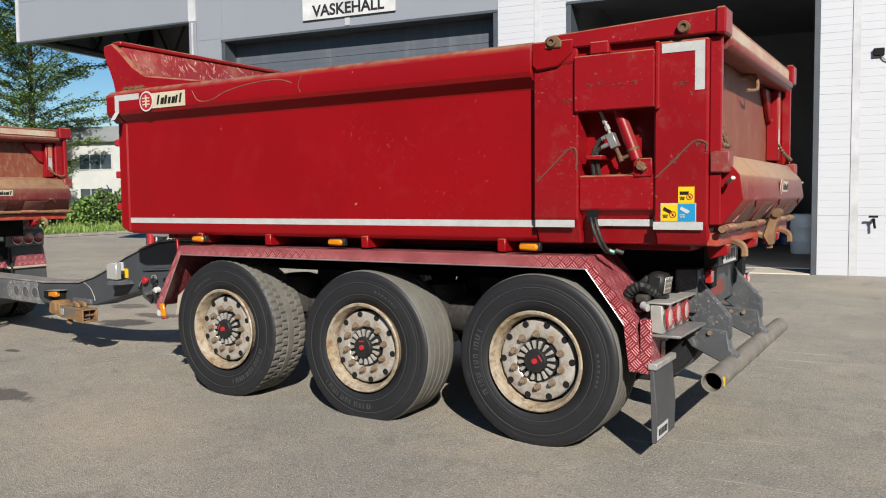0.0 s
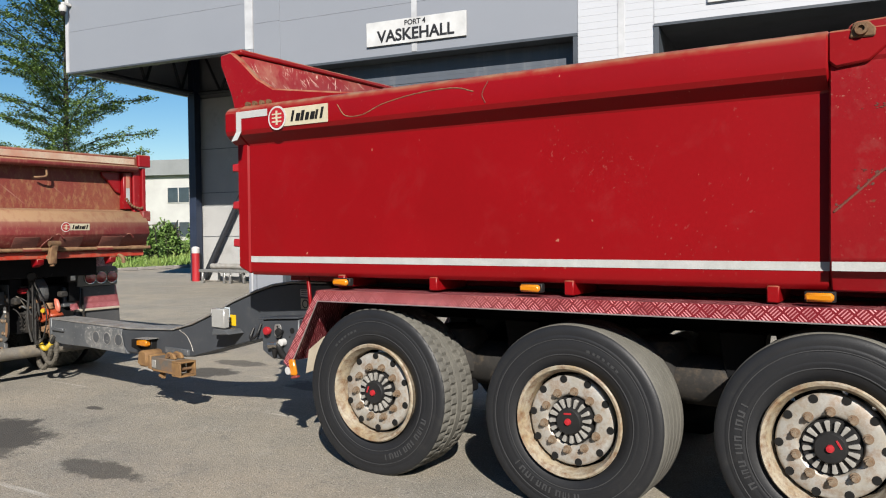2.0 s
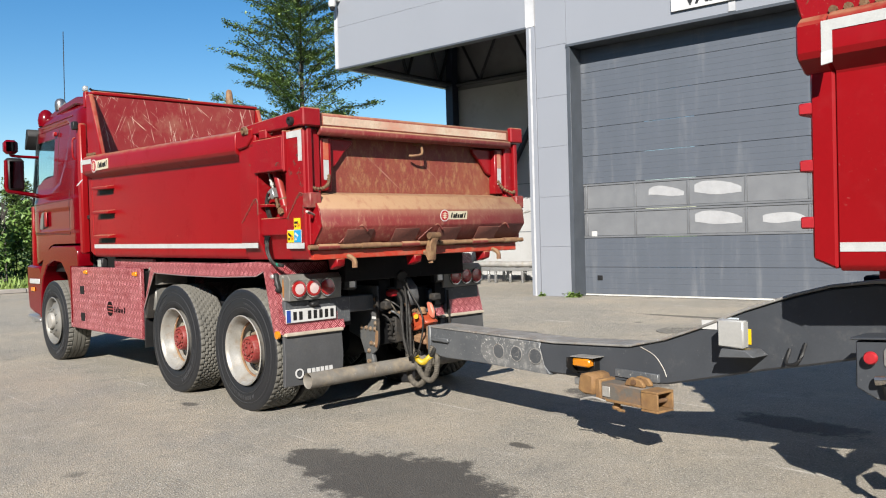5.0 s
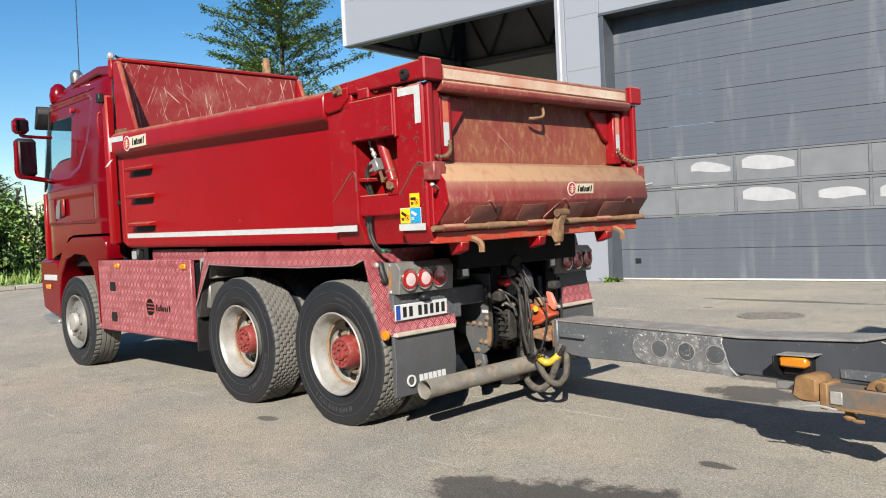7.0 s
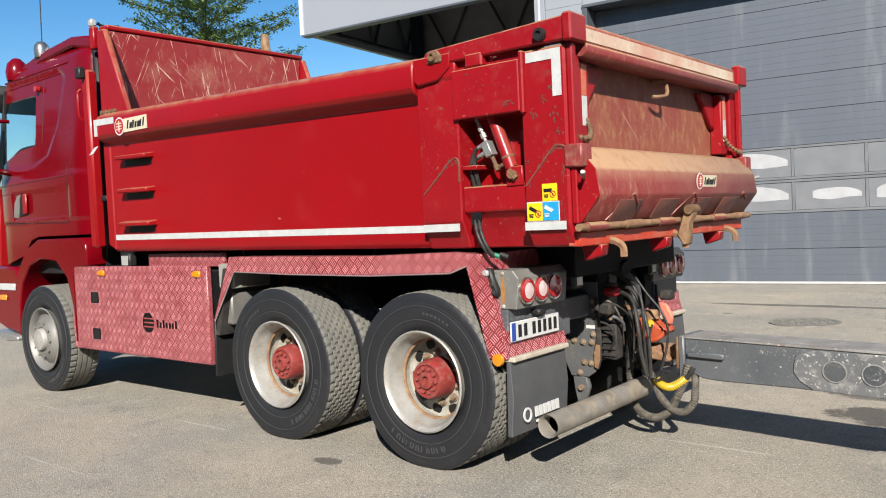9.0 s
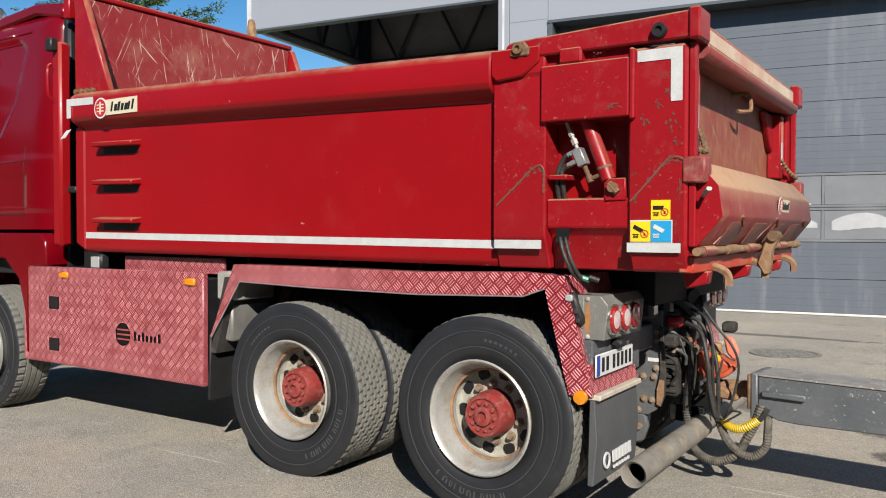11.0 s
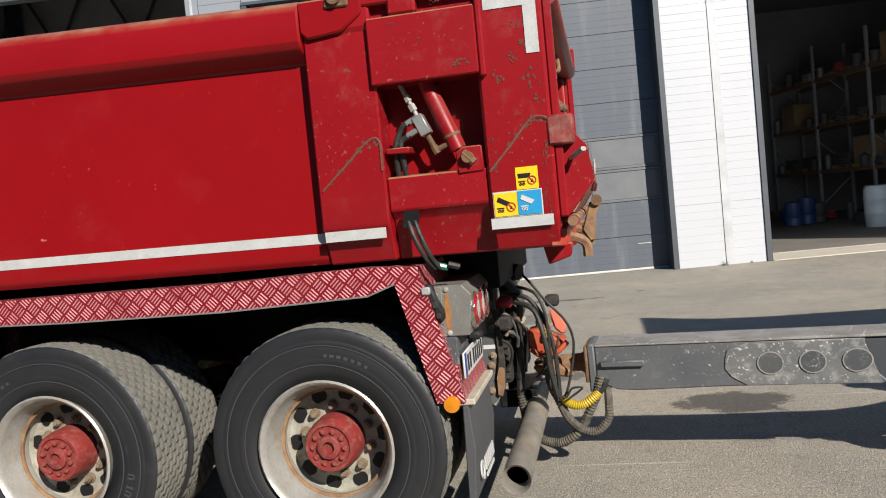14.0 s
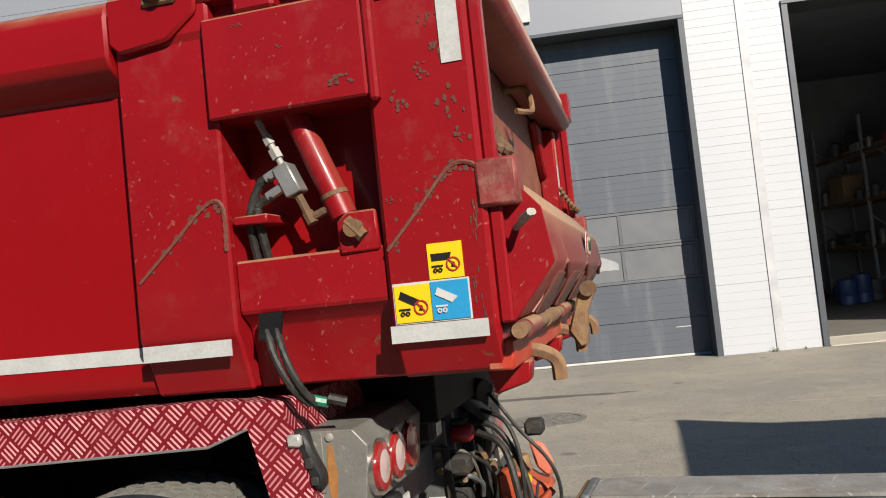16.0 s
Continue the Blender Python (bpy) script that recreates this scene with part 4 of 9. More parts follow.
# loose goods between and in front of the pallets
def canister(M, x, y, z, r, h, material, label):
    C = M @ Matrix.Translation((x, y, z))
    c = thing("canister", None, label, "canister", "stored goods", m=C)
    part("body", lathe([(r * 0.9, 0), (r, 0.02), (r, h * 0.86), (r * 0.6, h * 0.96), (r * 0.3, h)], 14, "z"), material, c, m=C)
    part("cap", lathe([(r * 0.28, h + 0.001), (r * 0.28, h + 0.03), (0.001, h + 0.03)], 10, "z"), BLACK, c, m=C)


def coil(M, x, y, z, r, material, label):
    C = M @ Matrix.Translation((x, y, z))
    c = thing("hose_coil", None, label, "hose coil", "stored goods", m=C)
    pts = [(math.cos(a) * r * (1 - 0.006 * k), math.sin(a) * r * (1 - 0.006 * k), 0.03 + 0.006 * k) for k, a in enumerate([k * math.pi / 5 for k in range(41)])]
    part("hose_turn", hose(pts, 0.025, 2, 6), material, c, m=C)


for i in range(4):
    for lv, z in enumerate((0.012, 1.552, 3.002, 4.502)):
        for k in range(3):
            xx, yy = i * 2.95 + 0.4 + k * 1.05 + rnd.uniform(-0.1, 0.1), 0.02 - (0.55 + 0.2 * rnd.random() if lv == 0 else 0.0)
            pick = rnd.random()
            if pick < 0.35:
                canister(RK, xx, yy, z, 0.10 + 0.05 * rnd.random(), 0.3 + 0.25 * rnd.random(), rnd.choice((BLUE_GOODS, STEEL_DULL, DARK_GOODS, DARK_GOODS)), "plastic canister among goods in the dark hall")
            elif pick < 0.55:
                coil(RK, xx, yy, z, 0.2, rnd.choice((DARK_GOODS, RED_GOODS)), "coiled hose lying among goods in the dark hall")
            elif pick < 0.9:
                crate(RK, xx, yy, z, 0.25 + 0.3 * rnd.random(), 0.16 if lv else 0.4, 0.2 + 0.3 * rnd.random(), rnd.choice((CARD, STEEL_DULL, DARK_GOODS, DARK_GOODS, STEEL)), "small box among goods in the dark hall")
# white sacks on a pallet
sk = thing("sack_stack", None, "stack of white plastic sacks on a pallet", "sacks", "stored goods", m=RK @ Matrix.Translation((8.6, 0.2, 0.012)))
for lev in range(6):
    for k in range(3):
        b = bmesh.new()
        bmesh.ops.create_uvsphere(b, u_segments=12, v_segments=8, radius=1)
        jx = rnd.uniform(-0.04, 0.04)
        for v in b.verts:
            v.co = Vector((7.9 + k * 0.62 + jx + 0.36 * max(-0.9, min(0.9, v.co.x * 1.2)), 0.1 + 0.45 * max(-0.9, min(0.9, v.co.y * 1.2)), 0.18 + lev * 0.19 + 0.12 * max(-0.85, min(0.85, v.co.z * 1.15))))
        part("sack", b, SACK, sk, m=RK)
part("pallet_base", box(7.5, 9.6, -0.3, 0.6, 0.013, 0.1, 0.01), DARK_GOODS, sk, "dark pallet", m=RK)
# pale barrel
BR = HALL @ pose(6.75, 6.0, 0.013)
brl = thing("plastic_barrel", None, "pale blue plastic barrel standing on the hall floor", "barrel", m=BR)
part("body", lathe([(0.30, 0), (0.325, 0.03), (0.34, 0.3), (0.35, 0.32), (0.35, 0.36), (0.345, 0.38), (0.345, 0.66), (0.355, 0.68), (0.355, 0.72), (0.345, 0.74), (0.33, 0.96), (0.30, 1.0)], 28, "z"), PLASTIC_BLUE, brl, m=BR)
part("lid", lathe([(0.30, 1.001), (0.31, 1.02), (0.29, 1.035), (0.001, 1.035)], 28, "z"), PLASTIC_BLUE, brl, m=BR)
for bx, by, hh, mt, lb in ((5.75, 9.2, 0.7, BLUE_GOODS, "blue plastic drum on the hall floor"), (6.25, 9.5, 0.8, BLUE_GOODS, "blue plastic drum on the hall floor"), (6.7, 9.9, 0.6, DARK_GOODS, "dark canister on the hall floor")):
    D = HALL @ pose(bx, by, 0.013)
    dd = thing("drum", None, lb, "drum", "hall drums", m=D)
    part("body", lathe([(0.2, 0), (0.23, 0.02), (0.24, hh * 0.33), (0.225, hh * 0.36), (0.24, hh * 0.4), (0.24, hh - 0.03), (0.2, hh)], 20, "z"), mt, dd, m=D)
    part("cap", lathe([(0.05, hh + 0.001), (0.05, hh + 0.03), (0.001, hh + 0.03)], 12, "z"), BLACK, dd, m=D)
# bundle of long rods leaning on the rack
for i in range(5):
    single("long_rod", cyl((7.35 + i * 0.13, 6.5 + 0.05 * i, 0.013), (8.15 + i * 0.06, 7.4 + 0.1 * i, 2.0 - 0.25 * (i % 2)), 0.035, 8), RUST, "brown timber post leaning against the rack", "post", group="leaning posts", m=HALL)
# parked van deep in the hall
VN = HALL @ pose(5.2, 12.6, 0.012)
van = thing("white_van", None, "white van parked deep in the dark hall", "van", m=VN)
part("body", prism([(-0.95, 0.3), (0.95, 0.3), (0.98, 1.1), (0.85, 1.95), (0.7, 2.05), (-0.7, 2.05), (-0.85, 1.95), (-0.98, 1.1)], "y", 0, 2.5, 0.03), SIGN_WHITE, van, m=VN)
part("window", box(-0.72, 0.72, -0.012, -0.001, 1.25, 1.8, 0.004), BLACK, van, "dark rear window", m=VN)
part("bumper", box(-0.95, 0.95, -0.09, -0.001, 0.32, 0.52, 0.02), BLACK, van, "black bumper", m=VN)
for sx in (-0.8, 0.62):
    part("tail_lamp", box(sx, sx + 0.18, -0.03, -0.001, 0.7, 1.2, 0.01), LAMP_RED, van, "red tail lamp", m=VN)
    part("wheel", cyl((sx, 0.5, 0.3), (sx + 0.2, 0.5, 0.3), 0.3, 20), RUBBER, van, "black wheel", m=VN)

# light metal frames and a red post by the open bay
for i, (xx, yy) in enumerate(((XB + 1.3, 3.9), (XB + 2.6, 3.7))):
    M = HALL @ pose(xx, yy, 0, 0, 0, 8 * i)
    t = thing("metal_trestle", None, "low light-metal frame lying on the ground in the bay", "frame", "metal frames", m=M)
    for yy2 in (0, 0.8):
        part("rail", box(0, 2.0, yy2, yy2 + 0.08, 0.35, 0.45, 0.01), ALU, t, m=M)
    for xx2 in (0.1, 1.0, 1.8):
        part("crossbar", box(xx2, xx2 + 0.07, 0.081, 0.799, 0.36, 0.44, 0.01), ALU, t, m=M)
        for yy2 in (0, 0.8):
            part("leg", box(xx2, xx2 + 0.07, yy2 + 0.005, yy2 + 0.075, 0, 0.349, 0.01), ALU, t, m=M)
    part("roller", cyl((0.3, 0.3, 0.54), (1.5, 0.3, 0.54), 0.09, 12), STEEL, t, m=M)
BO = HALL @ pose(-14.2, 4.6, 0)
bo = thing("bollard", None, "red and white crash bollard beside the bay post", "bollard", m=BO)
part("post", cyl((0, 0, 0), (0, 0, 0.95), 0.13, 16), LOGO_RED, bo, m=BO)
part("cap", lathe([(0.135, 0.951), (0.135, 1.12), (0.08, 1.17), (0.001, 1.18)], 16, "z"), WHITE, bo, "white top band", m=BO)

# manhole cover
mh = thing("manhole_cover", (-10.75, 11.45, 0), "round cast iron manhole cover set in the asphalt", "manhole")
part("ring", lathe([(0.36, 0.001), (0.42, 0.001), (0.42, 0.012), (0.36, 0.014)], 40, "z", (-10.75, 11.45, 0), closed=True), MANHOLE, mh, "worn iron rim")
part("lid", lathe([(0.355, 0.001), (0.355, 0.01), (0.001, 0.012)], 40, "z", (-10.75, 11.45, 0)), MANHOLE, mh)
for ring_r in (0.10, 0.19, 0.28):
    n = int(ring_r * 60)
    for k in range(n):
        a = 2 * math.pi * k / n
        x, y = -10.75 + ring_r * math.cos(a), 11.45 + ring_r * math.sin(a)
        part("lid_stud", box(x - 0.022, x + 0.022, y - 0.022, y + 0.022, 0.0115, 0.017, 0.003), MANHOLE, mh)


# ---- plants ----
def leaf_cloud(pts, size, rn, flat=0.5):
    """Small bent leaves at the given points, joined."""
    verts, faces = [], []
    for p in pts:
        d = Vector((rn.uniform(-1, 1), rn.uniform(-1, 1), rn.uniform(-flat, flat))).normalized()
        s = size * rn.uniform(0.6, 1.3)
        side = d.cross(Vector((rn.uniform(-0.4, 0.4), rn.uniform(-0.4, 0.4), 1))).normalized() * s * 0.4
        a = len(verts)
        droop = Vector((0, 0, -0.2 * s))
        verts += [p, p + d * s * 0.5 + side, p + d * s + droop, p + d * s * 0.5 - side]
        faces.append((a, a + 1, a + 2, a + 3))
    me = bpy.data.meshes.new("leaves")
    me.from_pydata([tuple(v) for v in verts], [], faces)
    me.materials.append(LEAF)
    return me


def layered_tree(x, y, h, seed, spread=5.5, lean=0.0, start=0.1, nleaf=36000, leaf=0.21, label="tall tree with layered sunlit green branches"):
    rn = random.Random(seed)
    t = thing("tree", (x, y, 0), label, "tree", "background trees")
    trunk = spline([(x, y, 0), (x + 0.2 + lean * 0.3, y, h * 0.35), (x + lean * 0.7, y + 0.2, h * 0.7), (x + lean, y, h)], 8)
    b = bmesh.new()
    rings = []
    for i, p in enumerate(trunk):
        r = 0.34 * (1 - i / len(trunk)) + 0.03
        rings.append([b.verts.new(p + Vector((math.cos(a), math.sin(a), 0)) * r) for a in [k * math.pi / 4 for k in range(8)]])
    for p, q in zip(rings, rings[1:]):
        for i in range(8):
            b.faces.new((p[i], p[(i + 1) % 8], q[(i + 1) % 8], q[i]))
    pts = []
    nb = 104
    for k in range(nb):
        f = start + (0.99 - start) * k / nb
        base = trunk[min(len(trunk) - 1, int(f * len(trunk)))]
        ang = k * 2.4 + rn.uniform(-0.4, 0.4)
        env = math.sin(min(1.0, (1.02 - f) * 1.25) * math.pi / 2)
        L = spread * (0.35 + 0.65 * env) * rn.uniform(0.6, 1.1) * (0.35 + 0.65 * min(1, (1.03 - f) * 2.2))
        d = Vector((math.cos(ang), math.sin(ang), 0))
        rise = rn.uniform(0.1, 0.4) + 0.75 * f
        path = spline([base, base + d * L * 0.45 + Vector((0, 0, L * (0.05 + rise * 0.5))), base + d * L + Vector((0, 0, L * rise * 0.9))], 5)
        part("limb", tube(path, 0.05, 4), BARK, t)
        # sprays of leaves along side twigs, with gaps between them
        per = int(nleaf / nb * (L / spread + 0.3))
        twigs = max(4, int(per / 42))
        for q in range(twigs):
            u = min(0.99, (q + rn.uniform(0.2, 0.8)) / twigs * 0.9 + 0.1)
            p = path[min(len(path) - 1, int(u * len(path)))]
            sgn = 1 if q % 2 else -1
            td = (d * rn.uniform(0.5, 1.0) + Vector((-d.y, d.x, 0)) * sgn * rn.uniform(0.4, 1.2) + Vector((0, 0, rn.uniform(-0.1, 0.35) + 0.5 * f))).normalized()
            tl = spread * 0.28 * rn.uniform(0.5, 1.15) * (1.15 - 0.5 * u)
            for _ in range(int(per / twigs)):
                v = rn.random() ** 0.8
                pts.append(p + td * tl * v + Vector((rn.gauss(0, 0.16), rn.gauss(0, 0.16), rn.gauss(-0.08 * v, 0.11))))
    part("trunk", b, BARK, t)
    part("crown", leaf_cloud(pts, leaf, rn), LEAF, t)
    return t


def bush(x, y, w, d, h, seed, n=2600, size=0.16, z=0.0, label="dense green leafy bush"):
    rn = random.Random(seed)
    t = thing("bush", (x, y, z), label, "bush", "background bushes")
    pts = []
    for k in range(14):
        a = rn.uniform(0, 6.28)
        tip = Vector((x + w * 0.5 * math.cos(a) * rn.random(), y + d * 0.5 * math.sin(a) * rn.random(), z + h * rn.uniform(0.55, 0.95)))
        part("stem", tube(spline([(x + rn.uniform(-0.3, 0.3) * w, y + rn.uniform(-0.3, 0.3) * d, z), tip], 3), 0.03, 4), BARK, t)
    for _ in range(n):
        a, u = rn.uniform(0, 6.28), math.sqrt(rn.random())
        lump = 0.78 + 0.3 * noise.noise(Vector((x + math.cos(a) * u * 2.2 * w / 4, y + math.sin(a) * 2, seed)))
        zz = rn.random() ** 0.6
        rad = math.sqrt(max(0.0, 1 - (zz * 0.98) ** 2.4)) * lump
        pts.append(Vector((x + w * 0.5 * rad * u * math.cos(a), y + d * 0.5 * rad * u * math.sin(a), z + zz * h * lump)))
    me = leaf_cloud(pts, size, rn, 0.9)
    me.materials.clear()
    me.materials.append(LEAF_DARK)
    part("crown", me, LEAF_DARK, t)
    return t


layered_tree(-69.5, 44.0, 29.0, 3, 7.6, nleaf=95000)
layered_tree(-92.0, 18.5, 9.5, 8, 3.6, nleaf=14000, leaf=0.22, label="rounded green tree beyond the yard")
layered_tree(-98.0, 27.0, 8.0, 9, 3.6, nleaf=14000, leaf=0.22, label="rounded green tree beyond the yard")
# grass bank, kerb and bushes beyond the yard
bank = bmesh.new()
bmesh.ops.create_grid(bank, x_segments=40, y_segments=60, size=1)
for v in bank.verts:
    u, w = (v.co.x + 1) / 2, (v.co.y + 1) / 2
    v.co = Vector((-33.2 - u * 60, -60 + w * 150, 0.14 + 0.9 * min(1, u * 5) + 0.25 * noise.noise(Vector((u * 20, w * 40, 0)))))
single("grass_bank", bank, GRASS, "grassy bank beyond the kerb of the yard", "grass", "structure")
gp = random.Random(5)
gv, gf = [], []
for _ in range(9000):
    x, y = -33.3 - 7 * gp.random() ** 1.5, gp.uniform(2, 40)
    z = 0.12 + 0.9 * min(1, (-33.2 - x) / 60 * 5)
    a, hgt = gp.uniform(0, 6.28), gp.uniform(0.12, 0.4)
    k = len(gv)
    dx, dy = 0.05 * math.cos(a), 0.05 * math.sin(a)
    gv += [(x - dx, y - dy, z), (x + dx, y + dy, z), (x + 3 * dy, y - 3 * dx, z + hgt)]
    gf.append((k, k + 1, k + 2))
gm = bpy.data.meshes.new("grass_blades")
gm.from_pydata(gv, [], gf)
gm.materials.append(GRASS)
tagged(part("grass", gm, GRASS, None), "long green grass on the bank", "grass", kind="stuff")
kb = thing("kerb", (-33, 20, 0), "row of pale kerb stones along the yard edge", "kerb", kind="structure")
for i in range(60):
    y = -20 + i * 1.0
    part("kerb_stone", box(-33.2, -32.95, y + 0.01, y + 0.99, 0, 0.14, 0.02), KERB, kb)
brn = random.Random(11)
for i in range(16):
    bush(-36.5 + brn.uniform(-1.2, 1.5), 6.5 + i * 1.75, 3.2, 2.6, brn.uniform(1.5, 3.2) if i > 6 else brn.uniform(2.0, 4.0), 30 + i, z=0.35)

# far white building
fb = thing("office_building", (-85, 62, 0), "white rendered two-storey building with a grey sheet roof", "building")
FB = pose(-60, 50, 0, 0, 0, 20)
part("wall", box(-40, 16, 0, 12, 0, 6.9, 0.02), FAR_WHITE, fb, m=FB)
part("roof", box(-40.4, 16.4, -0.5, 12.4, 6.91, 8.3, 0.03), FAR_GREY, fb, "grey sheet roof edge", m=FB)
for i in range(9):
    for zz in (1.3, 4.4):
        w = part("window", box(-36 + i * 5.6, -32.6 + i * 5.6, -0.05, 0.05, zz, zz + 1.5, 0.02), FAR_WHITE, fb, m=FB)
        for k in range(3):
            part("pane", box(-35.9 + i * 5.6 + k * 1.1, -34.9 + i * 5.6 + k * 1.1, -0.09, -0.052, zz + 0.1, zz + 1.4, 0.01), FAR_GLASS, w, m=FB)

# weeds at the foot of the pier
def weed(x, y, seed, s=0.3, n=90, leaf=0.09):
    rn = random.Random(seed)
    P = HALL @ pose(x, y, 0)
    t = thing("weed", None, "small tuft of green weeds at the wall foot", "weed", "wall weeds", m=P)
    pts = [Vector((rn.gauss(0, s * 0.4), rn.uniform(-0.08, 0.0), rn.random() ** 1.5 * s * 0.7)) for _ in range(n)]
    part("leaves", leaf_cloud(pts, leaf, rn, 1.0), LEAF, t, m=P)


weed(XD0 + 0.02, -0.1, 1, 0.15, 90)
weed(XD0 + 0.18, 0.0, 2, 0.1)
weed(1.3, -0.06, 3, 0.08, 26, 0.045)
weed(1.75, -0.06, 4, 0.06, 20, 0.04)
weed(XC + 0.3, -0.06, 5, 0.08, 30)

# tap and socket on the white wall
TPM = HALL @ pose(7.96, -0.02, 0.05)
tap = thing("wall_tap", None, "dark outdoor water tap on the white wall", "tap", m=TPM)
part("tap_body", cyl((0, 0.02, 1.02), (0, -0.12, 1.02), 0.03, 10, cyl((0, -0.1, 1.02), (0.02, -0.12, 0.86), 0.022, 8)), CHASSIS, tap, m=TPM)
part("tap_handle", box(-0.09, 0.07, -0.16, -0.13, 1.06, 1.10, 0.008), CHASSIS, tap, m=TPM)
SKM = HALL @ pose(8.02, -0.02, 0.5)
sk2 = thing("wall_socket", None, "dark socket box with a grey cable on the white wall", "socket", m=SKM)
part("box", box(-0.12, 0.06, -0.06, 0.019, 3.60, 3.74, 0.01), CHASSIS, sk2, m=SKM)
part("cable", hose([(0.0, -0.02, 3.62), (0.08, -0.02, 3.52), (0.22, -0.02, 3.50), (0.3, -0.01, 3.62)], 0.012, 5, 6), STEEL, sk2, m=SKM)


# ---- wheels ----
def tyre_mesh(R, W, rim_r, blocks, name, ribs=5):
    """A truck tyre round the y axis, outer side towards -y, with ribbed or blocky tread."""
    h = W / 2
    prof = [(rim_r, -h * 0.62), (rim_r + 0.02, -h * 0.78), (rim_r + 0.05, -h * 0.9), (rim_r + 0.09, -h * 0.985), (rim_r + 0.10, -h * 0.98), (rim_r + 0.104, -h * 0.99), ((R + rim_r) / 2 - 0.012, -h), ((R + rim_r) / 2 - 0.009, -h * 0.995), ((R + rim_r) / 2 - 0.005, -h * 0.995), ((R + rim_r) / 2, -h), (R - 0.09, -h * 0.988), (R - 0.086, -h * 0.98), (R - 0.081, -h * 0.98), (R - 0.077, -h * 0.985), (R - 0.066, -h * 0.98), (R - 0.063, -h * 0.97), (R - 0.058, -h * 0.97),
            (R - 0.05, -h * 0.975), (R - 0.035, -h * 0.965), (R - 0.018, -h * 0.945), (R - 0.006, -h * 0.89)]
    a0, a1 = -h * 0.83, h * 0.83
    cw = (a1 - a0) / ribs
    tread = []
    for k in range(ribs):
        y0 = a0 + k * cw
        tread += [(R, y0 + 0.006, k), (R, y0 + cw - 0.006, k)]
        if k < ribs - 1:
            tread += [(R - 0.014, y0 + cw - 0.003, -1), (R - 0.014, y0 + cw + 0.003, -1)]
    full = [(r, t, -1) for r, t in prof] + tread + [(r, -t, -1) for r, t in reversed(prof)]
    segs = 208
    b = bmesh.new()
    rings = []
    for r, t, rib in full:
        ring = []
        for i in range(segs):
            a = 2 * math.pi * i / segs
            rr = r
            if blocks and rib in blocks and i % 4 == (rib % 2) * 2:
                rr = r - 0.014
            ring.append(b.verts.new((rr * math.cos(a), t, rr * math.sin(a))))
        rings.append(ring)
    for p, q in zip(rings, rings[1:]):
        for i in range(segs):
            j = (i + 1) % segs
            b.faces.new((p[i], p[j], q[j], q[i]))
    n_side = (len(prof) - 1) * segs
    b.faces.ensure_lookup_table()
    me_faces = len(b.faces)
    me = finish(name, b, RUBBER, 35)
    me.materials.append(TREAD)
    idx = [0] * me_faces
    for i in range(me_faces):
        if n_side <= i < me_faces - n_side:
            idx[i] = 1
    me.polygons.foreach_set("material_index", idx)
    return me


def arc_bar(r0, r1, a0, a1, y, n=6):
    """A flat raised bar on a sidewall between two angles."""
    b = bmesh.new()
    lo, hi = [], []
    for i in range(n + 1):
        a = a0 + (a1 - a0) * i / n
        lo.append(b.verts.new((r0 * math.cos(a), y, r0 * math.sin(a))))
        hi.append(b.verts.new((r1 * math.cos(a), y, r1 * math.sin(a))))
    for i in range(n):
        b.faces.new((lo[i], lo[i + 1], hi[i + 1], hi[i]))
    ext = bmesh.ops.extrude_face_region(b, geom=list(b.faces))
    for v in ext["geom"]:
        if isinstance(v, bmesh.types.BMVert):
            v.co.y += 0.006
    return b


def sidewall_marks(W, R, seed):
    rn = random.Random(seed)
    b = bmesh.new()
    h = -W / 2 - 0.002
    # unreadable raised maker's marks: blocks of uneven width round the wall
    a = -0.95
    for k in range(11):
        w = 0.045 + 0.035 * rn.random()
        merge(b, arc_bar(R * 0.735, R * 0.80, a, a + w * 0.32, h - 0.0005, 1))
        if k % 3:
            merge(b, arc_bar(R * (0.735 if k % 2 else 0.787), R * (0.748 if k % 2 else 0.80), a, a + w, h - 0.0005, 1))
            merge(b, arc_bar(R * 0.735, R * 0.80, a + w * 0.75, a + w, h - 0.0005, 1))
        a += w + 0.035
    for k in range(7):
        a = 2.3 + k * 0.075
        merge(b, arc_bar(R * 0.755, R * 0.78, a, a + 0.03 + 0.02 * rn.random(), h, 1))
    for rr in (0.69, 0.845):
        merge(b, arc_bar(R * rr, R * rr + 0.004, 0, 6.283, h + 0.0005, 90))
    return finish("sidewall_relief", b, LETTER, 0)


T_R, T_W = 0.55, 0.385
TYRE_RIB = tyre_mesh(T_R, T_W, 0.29, (), "tyre")
TYRE_BLOCK = tyre_mesh(T_R, T_W, 0.29, (0, 1, 3, 4), "tyre")
K_R, K_W = 0.548, 0.315
TYRE_DRIVE = tyre_mesh(K_R, K_W, 0.285, (0, 1, 2, 3, 4, 5, 6, 7), "tyre", 8)
TYRE_STEER = tyre_mesh(K_R - 0.02, K_W, 0.285, (0, 4), "tyre")
MARKS_T, MARKS_K = sidewall_marks(T_W, T_R, 1), sidewall_marks(K_W, K_R, 2)
NUT = finish("wheel_nut", cyl((0, 0, 0), (0, -0.006, 0), 0.025, 14, cyl((0, -0.006, 0), (0, -0.030, 0), 0.0185, 6, cyl((0, -0.030, 0), (0, -0.042, 0), 0.011, 8))), RUSTY_NUT, 0)
NUT_S = finish("wheel_nut", cyl((0, 0, 0), (0, -0.012, 0), 0.014, 6), STEEL_DULL, 0)
HOLE = finish("hand_hole", lathe([(0.001, -0.003), (0.02, -0.003), (0.022, 0.002)], 14), INK, 0)
